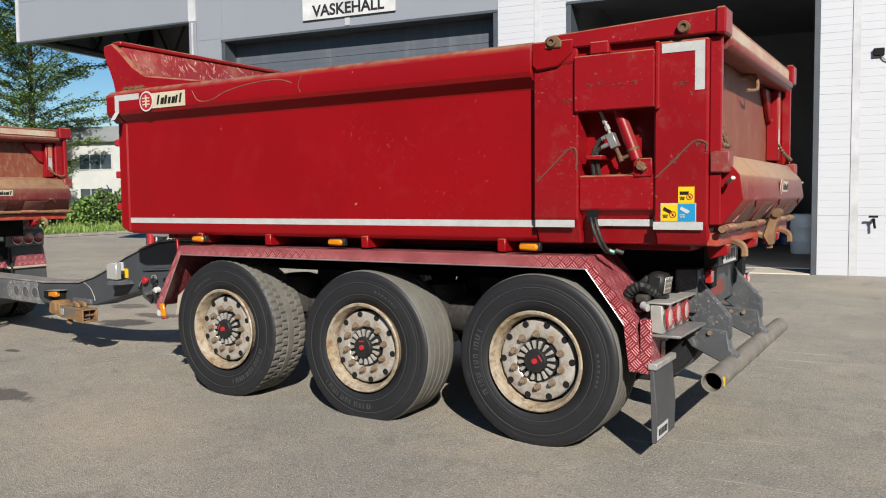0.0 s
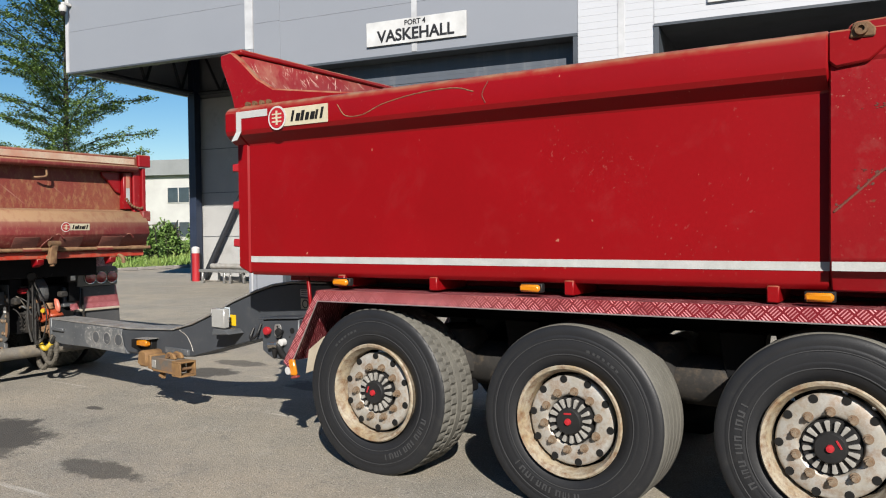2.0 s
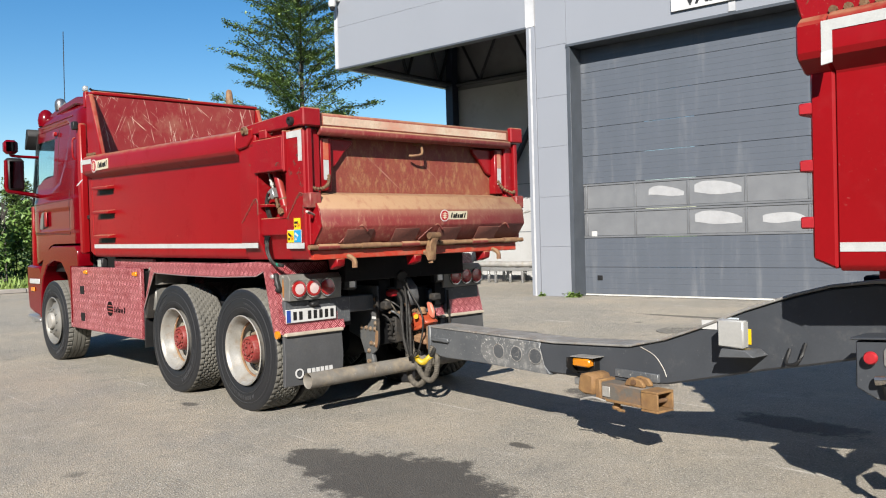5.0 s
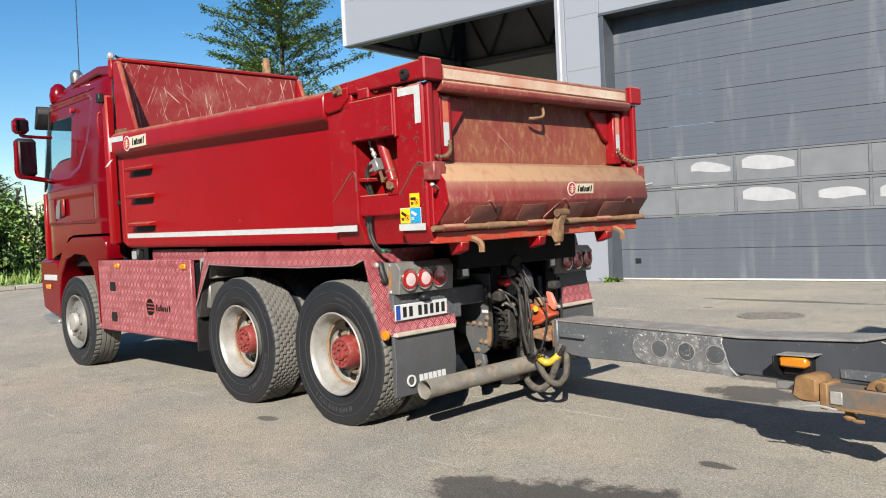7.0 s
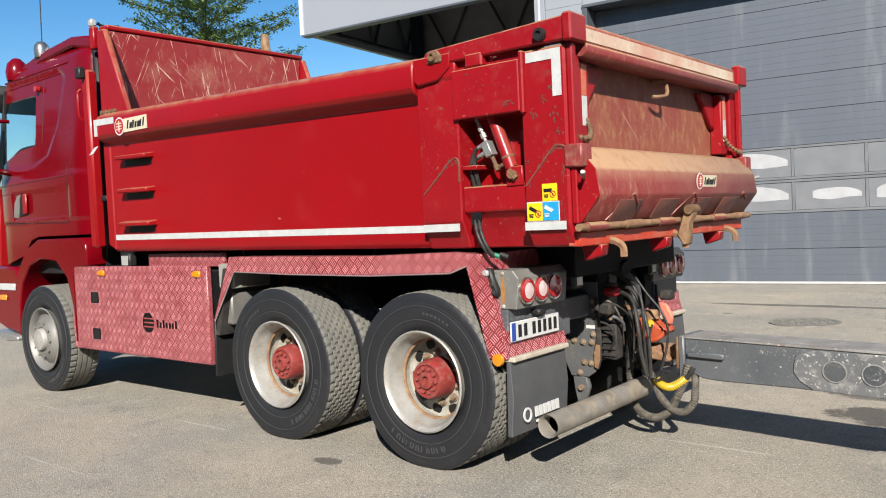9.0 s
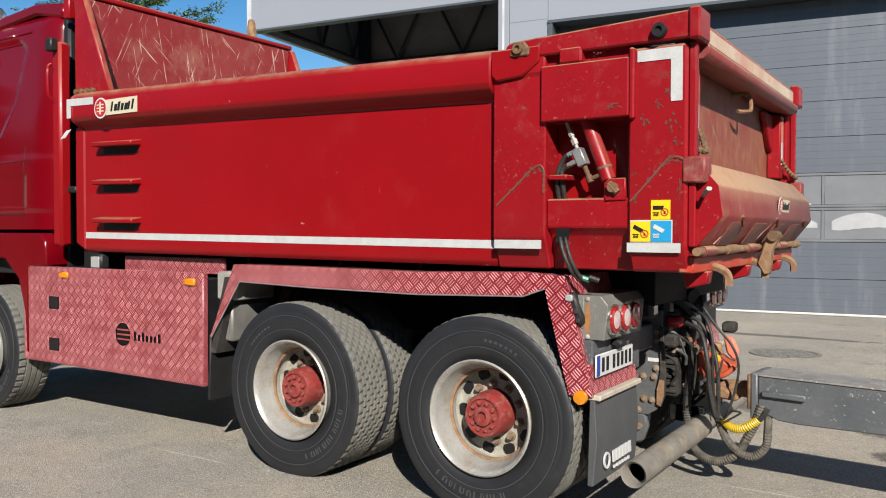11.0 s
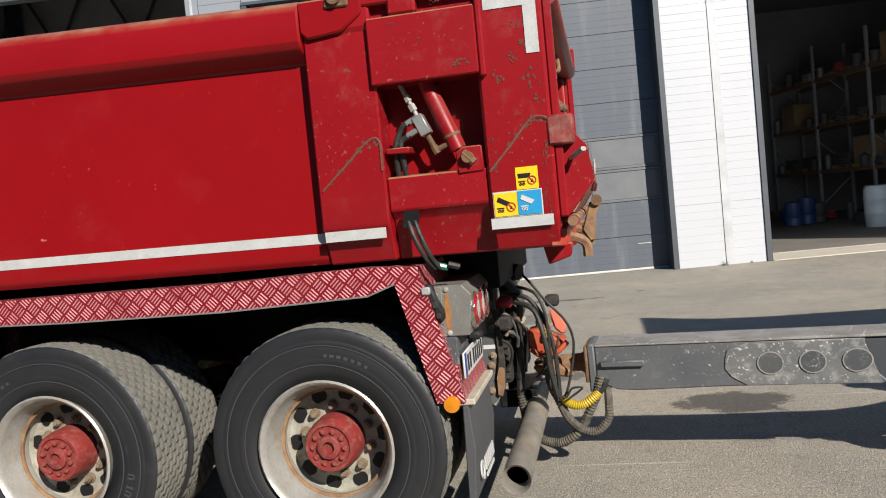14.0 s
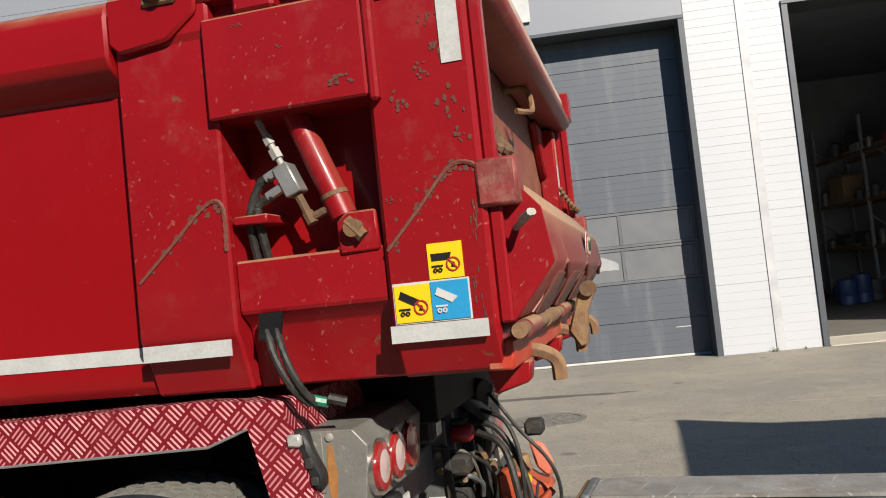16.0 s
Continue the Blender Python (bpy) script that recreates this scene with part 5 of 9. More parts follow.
HOLE_BIG = finish("hand_hole", lathe([(0.001, -0.004), (0.036, -0.004), (0.038, 0.002)], 16), INK, 0)


def trailer_rim():
    h = -T_W / 2
    return finish("wheel", lathe([(0.25, h + 0.12), (0.258, h + 0.06), (0.254, h + 0.05), (0.242, h + 0.042), (0.16, h + 0.042), (0.15, h + 0.046),
                                  (0.14, h + 0.06), (0.13, h + 0.10), (0.001, h + 0.10)], 56), RIM)


def rim_lip(h):
    """The outer flange and barrel of a rim."""
    return finish("rim_flange", lathe([(0.292, h + 0.10), (0.300, h + 0.035), (0.312, h + 0.012), (0.322, h - 0.004), (0.314, h - 0.014), (0.300, h - 0.010), (0.290, h + 0.012),
                                       (0.284, h + 0.03), (0.278, h + 0.04), (0.276, h + 0.12)], 56, cap=False), RIM_LIP)


def drive_rim():
    h = -K_W / 2
    return finish("wheel", lathe([(0.288, h + 0.06), (0.296, h + 0.03), (0.305, h + 0.008), (0.314, h - 0.005), (0.305, h - 0.012), (0.292, h - 0.002), (0.282, h + 0.02),
                                  (0.264, h + 0.09), (0.254, h + 0.105), (0.250, h + 0.17), (0.246, h + 0.235)], 56, cap=False), RIM_WHITE)


def drive_disc():
    h = -K_W / 2
    return finish("wheel_disc", lathe([(0.249, h + 0.17), (0.240, h + 0.195), (0.20, h + 0.20), (0.178, h + 0.19), (0.15, h + 0.185), (0.001, h + 0.185)], 56, cap=False), RIM_DISC)


def steer_rim():
    h = -K_W / 2
    return finish("wheel", lathe([(0.288, h + 0.06), (0.296, h + 0.03), (0.305, h + 0.008), (0.314, h - 0.005), (0.303, h - 0.012), (0.286, h + 0.0), (0.27, h + 0.05), (0.25, h + 0.06),
                                  (0.225, h + 0.03), (0.19, h + 0.0), (0.16, h - 0.02), (0.12, h - 0.02), (0.11, h + 0.0), (0.001, h + 0.0)], 48, cap=False), STEEL_DULL)


RIM_T, RIM_D, RIM_S = trailer_rim(), drive_rim(), steer_rim()
DISC_D = drive_disc()
LIP_T = rim_lip(-T_W / 2)
RUST_RING = finish("rust_ring", lathe([(0.240, -K_W / 2 + 0.118), (0.253, -K_W / 2 + 0.112), (0.252, -K_W / 2 + 0.125), (0.24, -K_W / 2 + 0.128)], 48, closed=True), RUST_TAN)


def cap_fin():
    h = -T_W / 2
    return finish("hub_fin", prism([(0.076, -0.006), (0.124, -0.013), (0.128, -0.006), (0.128, 0.006), (0.124, 0.013), (0.076, 0.006)], "y", h + 0.022, h + 0.05, 0.002), STEEL, 0)


FIN = cap_fin()
HT = -T_W / 2
CAP_T = finish("hub_cap", lathe([(0.135, HT + 0.08), (0.135, HT + 0.05), (0.132, HT + 0.04), (0.078, HT + 0.04), (0.075, HT + 0.008), (0.068, HT + 0.0), (0.001, HT - 0.002)], 32), BLACK)
DOT = finish("hub_badge", box(-0.05, -0.040, HT - 0.005, HT - 0.0025, -0.022, 0.024, 0.001, lathe([(0.001, -0.016), (0.017, -0.014), (0.02, 0.0)], 14, "y", (0, HT, 0))), LOGO_RED, 0)
HK = -K_W / 2
CAP_D = finish("hub", lathe([(0.13, HK + 0.24), (0.125, HK + 0.11), (0.118, HK + 0.06), (0.11, HK + 0.045), (0.096, HK + 0.045), (0.092, HK + 0.055), (0.056, HK + 0.055), (0.052, HK + 0.035), (0.04, HK + 0.03), (0.028, HK + 0.03), (0.024, HK + 0.05), (0.001, HK + 0.05)], 40), HUB_RED)
BOLT_R = finish("hub_bolt", cyl((0, 0, 0), (0, -0.018, 0), 0.013, 6), HUB_RED, 0)
CAP_S = finish("hub", lathe([(0.11, HK + 0.02), (0.11, HK - 0.04), (0.10, HK - 0.055), (0.06, HK - 0.06), (0.001, HK - 0.062)], 32), STEEL)


def wheel(parent, x, y_out, z, kind, far=False, spin=0.0):
    """One wheel; y_out is the plane of its outer sidewall, far: on the other side of the vehicle."""
    W = T_W if kind.startswith("t") else K_W
    M = Matrix.Translation((x, y_out + (-W / 2 if far else W / 2), z)) @ (Matrix.Rotation(math.pi, 4, "Z") if far else I4) @ Matrix.Rotation(spin, 4, "Y")
    rim = {"t": RIM_T, "d": RIM_D, "s": RIM_S}[kind[0]]
    w = part("wheel", rim, None, parent, {"t": "silver steel rim with rust", "d": "white steel rim with red hub", "s": "silver front rim"}[kind[0]], m=M)
    part("tyre", {"tb": TYRE_BLOCK, "tr": TYRE_RIB, "d": TYRE_DRIVE, "s": TYRE_STEER}[kind], None, w, "black rubber tyre", m=M)
    part("sidewall_relief", MARKS_T if kind[0] == "t" else MARKS_K, None, w, m=M)
    if kind[0] == "t":
        part("hub_cap", CAP_T, None, w, "black hub cap", m=M)
        part("rim_flange", LIP_T, None, w, "cream rim flange with rust", m=M)
        for k in range(16):
            part("hub_fin", FIN, None, w, m=M @ Matrix.Rotation(k * math.pi / 8, 4, "Y"))
        part("hub_badge", DOT, None, w, "red badge", m=M)
        nr, ny, hr, hy = 0.168, HT + 0.043, 0.236, HT + 0.040
    elif kind == "d":
        part("wheel_disc", DISC_D, None, w, "grimy wheel disc with hand holes", m=M)
        part("hub", CAP_D, None, w, "faded red hub", m=M)
        nr, ny, hr, hy = 0.158, HK + 0.187, 0.213, HK + 0.197
        for k in range(10):
            part("hub_bolt", BOLT_R, None, w, m=M @ Matrix.Rotation(k * math.pi / 5, 4, "Y") @ Matrix.Translation((0.074, HK + 0.056, 0)))
        part("rust_ring", RUST_RING, None, w, m=M)
    else:
        part("hub", CAP_S, None, w, "steel hub cover", m=M)
        nr, ny, hr, hy = 0.168, HK - 0.018, 0.24, HK + 0.05
    for k in range(10):
        R = M @ Matrix.Rotation(k * math.pi / 5 + 0.2, 4, "Y")
        part("wheel_nut", NUT_S if kind == "s" else NUT, None, w, m=R @ Matrix.Translation((nr, ny, 0)))
        if kind[0] in "td" or k % 2 == 0:
            part("hand_hole", HOLE_BIG if kind == "d" else HOLE, None, w, m=R @ Matrix.Rotation(math.pi / 10, 4, "Y") @ Matrix.Translation((hr, hy, 0)))
    return w


# ---- tipper body, used by truck and trailer ----
def flat(x0, x1, z0, z1, y, material, name, parent, label="", t=0.003, r=0.0):
    return part(name, box(x0, x1, y - t, y, z0, z1, r), material, parent, label, smooth=0)


def maker_sign(parent, P, s=1.0):
    """Cream label with a red ring emblem and unreadable dark word: P maps its x, z face (y outwards is -y) into place."""
    sg = part("maker_label", box(-0.02 * s, 0.46 * s, -0.003, 0, -0.062 * s, 0.062 * s, 0), CREAM, parent, "cream maker's label with red round emblem", m=P, smooth=0)
    part("emblem", lathe([(0.001, -0.0075), (0.084 * s, -0.0075), (0.084 * s, -0.004)], 28), WHITE, sg, m=P)
    part("emblem_disc", lathe([(0.001, -0.0095), (0.071 * s, -0.0095), (0.071 * s, -0.0078)], 28), LOGO_RED, sg, m=P)
    for k in (-1, 0, 1):
        part("emblem_bar", box(-0.045 * s, 0.045 * s, -0.012, -0.0098, k * 0.026 * s - 0.005 * s, k * 0.026 * s + 0.005 * s, 0), CREAM, sg, m=P, smooth=0)
    part("emblem_bar", box(-0.008 * s, 0.008 * s, -0.0122, -0.0097, -0.05 * s, 0.05 * s, 0), CREAM, sg, m=P, smooth=0)
    # the word as plain slanted bars
    for i, (w, hh, up) in enumerate(((0.02, 0.075, 0), (0.036, 0.052, 0), (0.027, 0.068, 0), (0.03, 0.052, 0), (0.038, 0.052, 0), (0.02, 0.062, 0), (0.02, 0.075, 0))):
        x = (0.125 + i * 0.044) * s
        sh = 0.25 * hh * s
        part("word_bar", prism([(x, -0.034 * s), (x + w * s, -0.034 * s), (x + w * s + sh, (-0.034 + hh) * s), (x + sh, (-0.034 + hh) * s)], "y", -0.0062, -0.0032, 0), INK, sg, m=P, smooth=0)
    return sg


def sticker(parent, x, z, s, y, material, kind):
    """A square warning sticker: a tub, tipped by kind degrees, on a truck with wheels, and on yellow a crossed ring."""
    st = flat(x, x + s, z, z + s, y, material, "warning_sticker", parent, "warning pictogram sticker")
    c = WHITE if material is BLUE else INK
    y1 = y - 0.0035
    P = Matrix.Translation((x + s * 0.42, y1, z + s * 0.60)) @ Matrix.Rotation(radians(kind), 4, "Y")
    part("picture_tub", prism([(-s * 0.30, -s * 0.09), (s * 0.20, -s * 0.09), (s * 0.27, s * 0.11), (-s * 0.32, s * 0.11)], "y", -0.002, 0, 0), c, st, m=P, smooth=0)
    part("picture_chassis", prism([(x + s * 0.10, z + s * 0.33), (x + s * 0.42, z + s * 0.33), (x + s * 0.42, z + s * 0.38), (x + s * 0.10, z + s * 0.38)], "y", y1 - 0.002, y1, 0), c, st, smooth=0)
    for k in (0.2, 0.34):
        part("picture_wheel", lathe([(s * 0.03, y - 0.006), (s * 0.065, y - 0.006), (s * 0.065, y1), (s * 0.03, y1)], 12, centre=(x + s * k, 0, z + s * 0.24), closed=True), c, st)
    if material is YELLOW:
        part("picture_ring", lathe([(s * 0.165, y - 0.006), (s * 0.20, y - 0.006), (s * 0.20, y1), (s * 0.165, y1)], 20, centre=(x + s * 0.72, 0, z + s * 0.38), closed=True), LOGO_RED, st)
        part("picture_slash", prism([(x + s * 0.60, z + s * 0.49), (x + s * 0.63, z + s * 0.52), (x + s * 0.84, z + s * 0.28), (x + s * 0.81, z + s * 0.25)], "y", y1 - 0.0024, y1 - 0.0002, 0), LOGO_RED, st, smooth=0)
        part("picture_rock", prism([(x + s * 0.66, z + s * 0.30), (x + s * 0.78, z + s * 0.30), (x + s * 0.76, z + s * 0.42), (x + s * 0.70, z + s * 0.45)], "y", y1 - 0.0018, y1, 0), INK, st, smooth=0)
    return st


def tipper(parent, xr, xf, yo, yc, zb, ztop, zc0, zc1, trailer):
    """A steel tipping body. xr, xf: rear and front ends; yo: outer plane of the top rail; yc: centre line; zc0, zc1: the chamfer under the rail."""
    xs = xf if trailer else xf + 0.10
    px0, px1, wx1 = (xr - 1.085, xr - 0.795, xr - 0.335) if trailer else (xr - 1.005, xr - 0.705, xr - 0.278)
    xp = xr - 0.03 if trailer else xr
    yp, yk = yo + 0.10, yo + 0.03
    yi = yo + 0.17
    body = part("tipper_body", box(xf + 0.03, xr - 0.14, yi - 0.03, 2 * yc - yi + 0.03, zb + 0.02, zb + 0.1, 0.01), RED_WORN, parent, "red steel tipping body, scratched and dusty")
    for far in (False, True):
        def put(name, bm, material, label="", par=body, smooth=24):
            return part(name, mirror_y(bm, yc) if far else bm, material, par, label, smooth=smooth)

        prof = [(yi, zb + 0.02), (yo + 0.13, zb), (yo + 0.10, zb + 0.03), (yp, zb + 0.08), (yp, zc0), (yo + 0.015, zc1 - 0.01), (yo, zc1 + 0.02), (yo, ztop - 0.07), (yo + 0.012, ztop - 0.03), (yo + 0.05, ztop - 0.008), (yo + 0.12, ztop), (yi, ztop - 0.01)]
        put("side_panel", prism(prof, "x", xs + 0.02, px0 - 0.002, 0.008), RED)
        # front flange of the rail
        rail = [(yi, zc0 + 0.02), (yp, zc0), (yo + 0.015, zc1 - 0.01), (yo, zc1 + 0.02), (yo, ztop - 0.05), (yo + 0.05, ztop - 0.01), (yi, ztop - 0.01)]
        put("rail_nose", prism(rail, "x", xs - (0.125 if trailer else 0.03), xs + 0.018, 0.012), RED)
        put("front_post", prism([(xs - 0.10, zb + 0.06), (xs + 0.018, zb + 0.01), (xs + 0.018, zc0 + 0.018), (xs - 0.10, zc0 + 0.018)], "y", yp - 0.004, yi + 0.05, 0.012), RED)
        # pillar: wider plate with rail returning over it
        pil = [(yi, zb), (yo + 0.10, zb), (yk + 0.02, zb + 0.13), (yk, zb + 0.16), (yk, ztop - 0.17), (yo + 0.02, ztop - 0.15), (yo + 0.02, ztop - 0.05), (yo + 0.05, ztop - 0.01), (yi, ztop)]
        put("pillar", prism(pil, "x", px0, px1 - 0.001, 0.008), RED_WORN)
        put("rail_step", prism([(px0 - 0.001, ztop - 0.02), (px0 - 0.001, zc1 + 0.05), (px0 + 0.03, zc1 + 0.02), (px1 - 0.12, zc1 + 0.035), (px1 - 0.03, ztop - 0.1), (px1 - 0.02, ztop - 0.02)], "y", yo + 0.004, yk + 0.02, 0.008), RED)
        # rear post
        post = [(yi + 0.02, zb), (yo + 0.09, zb), (yk + 0.01, zb + 0.10), (yk, zb + 0.13), (yk, ztop - 0.09), (yi + 0.02, ztop - 0.09)]
        put("rear_post", prism(post, "x", wx1, xp, 0.012), RED_WORN)
        put("post_edge", box(wx1 + 0.012, wx1 + 0.038, yk - 0.030, yk + 0.02, 2.055, ztop - 0.09, 0.007), RED_WORN)
        put("post_flange", box(xp + 0.001, xr + 0.035, yk + 0.015, yk + 0.06, zb + 0.12, ztop - 0.09, 0.006), RED_WORN)
        # niche with the gate cylinder
        put("niche_back", box(px1 - 0.05, wx1 + 0.05, yo + 0.19, yo + 0.21, zb + 0.02, ztop - 0.04, 0), RED)
        put("niche_cheek", box(px1 - 0.03, px1 - 0.002, yo + 0.16, yo + 0.189, zb + 0.03, ztop - 0.05, 0), RED)
        put("niche_cover", box(px1 - 0.015, wx1 + 0.010, yo + 0.002, yo + 0.18, 2.07, ztop - 0.13, 0.006), RED_WORN)
        put("cover_backing", box(px1 - 0.01, wx1, yo + 0.06, yo + 0.18, ztop - 0.129, ztop - 0.02, 0.004), RED_WORN)
        low = [(yo + 0.188, zb + 0.0), (yo + 0.14, zb), (yo + 0.10, zb + 0.17), (yo + 0.05, zb + 0.21), (yo + 0.05, 1.69), (yo + 0.188, 1.70)]
        put("niche_sill", prism(low, "x", px1, wx1 - 0.001, 0.006), RED_WORN)
        # gate arm on top
        arm = [(px0 + 0.06, ztop - 0.065), (px0 + 0.09, ztop + 0.0), (px0 + 0.12, ztop + 0.012), (xr + 0.0, ztop + 0.05), (xr + 0.045, ztop + 0.045), (xr + 0.045, ztop - 0.075), (px0 + 0.22, ztop - 0.075)]
        put("gate_arm", prism(arm, "y", yo + 0.01, yo + 0.10, 0.008), RED_WORN)
        put("arm_lug", box(px1 + 0.08, px1 + 0.2, yo + 0.004, yo + 0.12, ztop - 0.129, ztop - 0.05, 0.01), RED_WORN)
        for xx, rr in ((px0 + (0.14 if trailer else 0.165), 0.03), (xr - (0.16 if trailer else 0.12), 0.034)):
            bb = lathe([(0.001, yo - 0.012), (rr * 0.45, yo - 0.012), (rr * 0.5, yo - 0.024), (rr * 0.9, yo - 0.024), (rr, yo - 0.016), (rr, yo + 0.011)], 20, "y", (xx, 0, ztop - 0.03))
            if xx < xr - 0.5:
                prism([(xx - 0.05, ztop - 0.065), (xx + 0.055, ztop - 0.068), (xx + 0.06, ztop - 0.03), (xx + 0.03, ztop + 0.004), (xx - 0.035, ztop + 0.004)], "y", yo - 0.008, yo + 0.009, 0.006, bb)
            put("pivot_pin", bb, RUST if trailer or xx < xr - 0.5 else BLACK, "rusty pivot pin")
        put("arm_cap", box(xr + 0.01, xr + 0.065, yo - 0.006, yo + 0.16, ztop - 0.085, ztop + 0.06, 0.01), RED_WORN)
    # cylinder, valve and hoses in the near niche
    cx0, cz0, cx1, cz1 = wx1 - 0.275, 2.18, wx1 - 0.135, 1.81
    yy = yo + 0.10
    cylr = part("gate_cylinder", cyl((cx0, yy, cz0), (cx1, yy, cz1 + 0.01), 0.036, 24), RED_WORN, body, "red hydraulic cylinder")
    part("cylinder_eye", cyl((cx1 - 0.008, yy, cz1 + 0.03), (cx1 + 0.014, yy, cz1 - 0.03), 0.037, 16), RED_WORN, cylr)
    part("eye_weld", cyl((cx1 - 0.010, yy, cz1 + 0.036), (cx1 - 0.006, yy, cz1 + 0.024), 0.039, 16), RUST, cylr)
    part("cylinder_bracket", prism([(cx1 + 0.015, 1.675), (cx1 + 0.125, 1.68), (cx1 + 0.12, 1.785), (cx1 + 0.04, 1.785), (cx1 + 0.01, 1.76)], "y", yo + 0.040, yo + 0.058, 0.005), RED_WORN, body)
    part("bracket_pin", cyl((cx1 + 0.062, yo + 0.045, 1.74), (cx1 + 0.062, yo + 0.012, 1.74), 0.024, 12, cyl((cx1 + 0.044, yo + 0.028, 1.76), (cx1 + 0.087, yo + 0.028, 1.715), 0.018, 8)), RUST, body, "rusty pin")
    vx, vz = wx1 - 0.262, 1.895
    V = Matrix.Translation((vx, yy - 0.01, vz)) @ Matrix.Rotation(radians(-24), 4, "Y")
    valve = part("hydraulic_valve", box(-0.024, 0.024, -0.03, 0.03, -0.045, 0.045, 0.004), ALU, body, "grey valve block", m=V)
    part("valve_pipe", cyl((0, 0, 0.045), (0, 0, 0.20), 0.010, 10, cyl((0, 0, 0.07), (0, 0, 0.10), 0.017, 6, cyl((0, 0, 0.115), (0, 0, 0.14), 0.015, 6))), STEEL, valve, m=V)
    part("valve_pipe", cyl((0, 0, -0.045), (0, 0, -0.13), 0.012, 8, cyl((0, 0, -0.12), (0.09, 0, -0.125), 0.012, 8, cyl((0, 0, -0.10), (0, 0, -0.135), 0.016, 8))), RUST, valve, m=V)
    for k, dz in ((0, 0.02), (1, -0.03)):
        part("hose", hose([(vx - 0.05, yy - 0.02, vz + dz - 0.005), (vx - 0.085, yy - 0.02, vz + dz - 0.02), (vx - 0.12 + 0.02 * k, yy - 0.02, vz - 0.075), (vx - 0.125 + 0.03 * k, yy - 0.01, 1.75), (vx - 0.12 + 0.03 * k, yy + 0.03, 1.62)], 0.012, 6, 8, 0.12), HOSE, body, "black hydraulic hose")
        part("hose_fitting", cyl((vx - 0.018, yy - 0.02, vz + dz + 0.014), (vx - 0.065, yy - 0.02, vz + dz - 0.008), 0.014, 8), ALU, body)
        part("hose", hose([(px1 + 0.075 + 0.026 * k, yo + 0.09, zb + 0.22), (px1 + 0.075 + 0.028 * k, yo + 0.055, zb + 0.165), (px1 + 0.10 + 0.028 * k, yo + 0.035, zb + 0.08), (px1 + 0.135 + 0.025 * k, yo + 0.045, zb + 0.0), (px1 + 0.165 + 0.02 * k, yo + 0.08, zb - 0.05)], 0.0095, 8, 8, 0.2), HOSE, body, "black hydraulic hose")
        part("hose_end", cyl((px1 + 0.17 + 0.05 * k, yo + 0.075, zb - 0.035), (px1 + 0.215 + 0.05 * k, yo + 0.09, zb - 0.05), 0.014, 8), GREEN if k == 0 else HOSE, body)
    part("hose_slot", prism([(px1 + 0.05, zb + 0.135), (px1 + 0.115, zb + 0.135), (px1 + 0.127, zb + 0.205), (px1 + 0.06, zb + 0.205)], "y", yo + 0.044, yo + 0.052, 0), CHASSIS, body)
    part("hose_clamp", box(vx - 0.155, vx - 0.055, yy - 0.06, yy + 0.08, 1.785, 1.81, 0.004), RED_WORN, body)
    # reflective tape
    sz = zb + 0.12
    flat(xs + 0.03, px0 - 0.006, sz - 0.022, sz + 0.022, yp - 0.0005, TAPE, "tape_stripe", body, "white reflective stripe")
    flat(px0 + 0.012, px1 - 0.02, sz - 0.018, sz + 0.026, yk - 0.0006, TAPE, "tape_stripe", body, "white reflective stripe")
    flat(wx1 + 0.0, xp - 0.025, sz - 0.026, sz + 0.018, yk - 0.0006, TAPE, "tape_stripe", body, "white reflective stripe")
    if trailer:
        flat(px1 + 0.08, wx1 - 0.02, sz - 0.01, sz + 0.03, yo + 0.095, TAPE, "tape_stripe", body, "white reflective stripe")
    flat(wx1 + 0.045, xp - 0.022, ztop - 0.158, ztop - 0.105, yk - 0.0006, TAPE, "tape_corner", body, "white reflective corner tape")
    flat(xp - 0.075, xp - 0.022, ztop - (0.375 if trailer else 0.35), ztop - 0.1582, yk - 0.0006, TAPE, "tape_corner", body, "white reflective corner tape")
    xt, ex = (xf + 0.09, xf + 0.41) if trailer else (xf + 0.14, xf + 0.48)
    flat(xt - 0.09, ex - 0.10, ztop - 0.105, ztop - 0.055, yo - 0.0005, TAPE, "tape_corner", body, "white reflective corner tape")
    flat(xt - 0.09, xt - 0.04, zc1 + 0.01, ztop - 0.1052, yo - 0.0005, TAPE, "tape_corner", body, "white reflective corner tape")
    T = Matrix.Translation((xt - 0.065, yo - 0.002, zc1 + 0.01)) @ Matrix.Rotation(radians(-42), 4, "X") @ Matrix.Rotation(radians(-14), 4, "Y")
    part("tape_corner", box(-0.025, 0.025, -0.003, 0, -0.1, 0.0, 0), TAPE, body, m=T, smooth=0)
    maker_sign(body, Matrix.Translation((ex, yo - 0.0006, ztop - (0.13 if trailer else 0.055))), 1.0 if trailer else 0.9)
    # warning stickers
    q = 0.096
    xq = xp - 0.067
    flat(xq - 2 * q - 0.004, xq + 0.004, sz + 0.020, sz + 0.028 + q, yk - 0.0003, WHITE, "sticker_backing", body, t=0.002)
    sticker(body, xq - 2 * q, sz + 0.024, q - 0.002, yk - 0.0025, YELLOW, 28)
    sticker(body, xq - q, sz + 0.024, q, yk - 0.0025, BLUE, 28)
    sticker(body, xq - q, sz + 0.030 + q, q - 0.006, yk - 0.0005, YELLOW, 0)
    # rust scrapes where the paint has gone
    rs = random.Random(31 if trailer else 32)
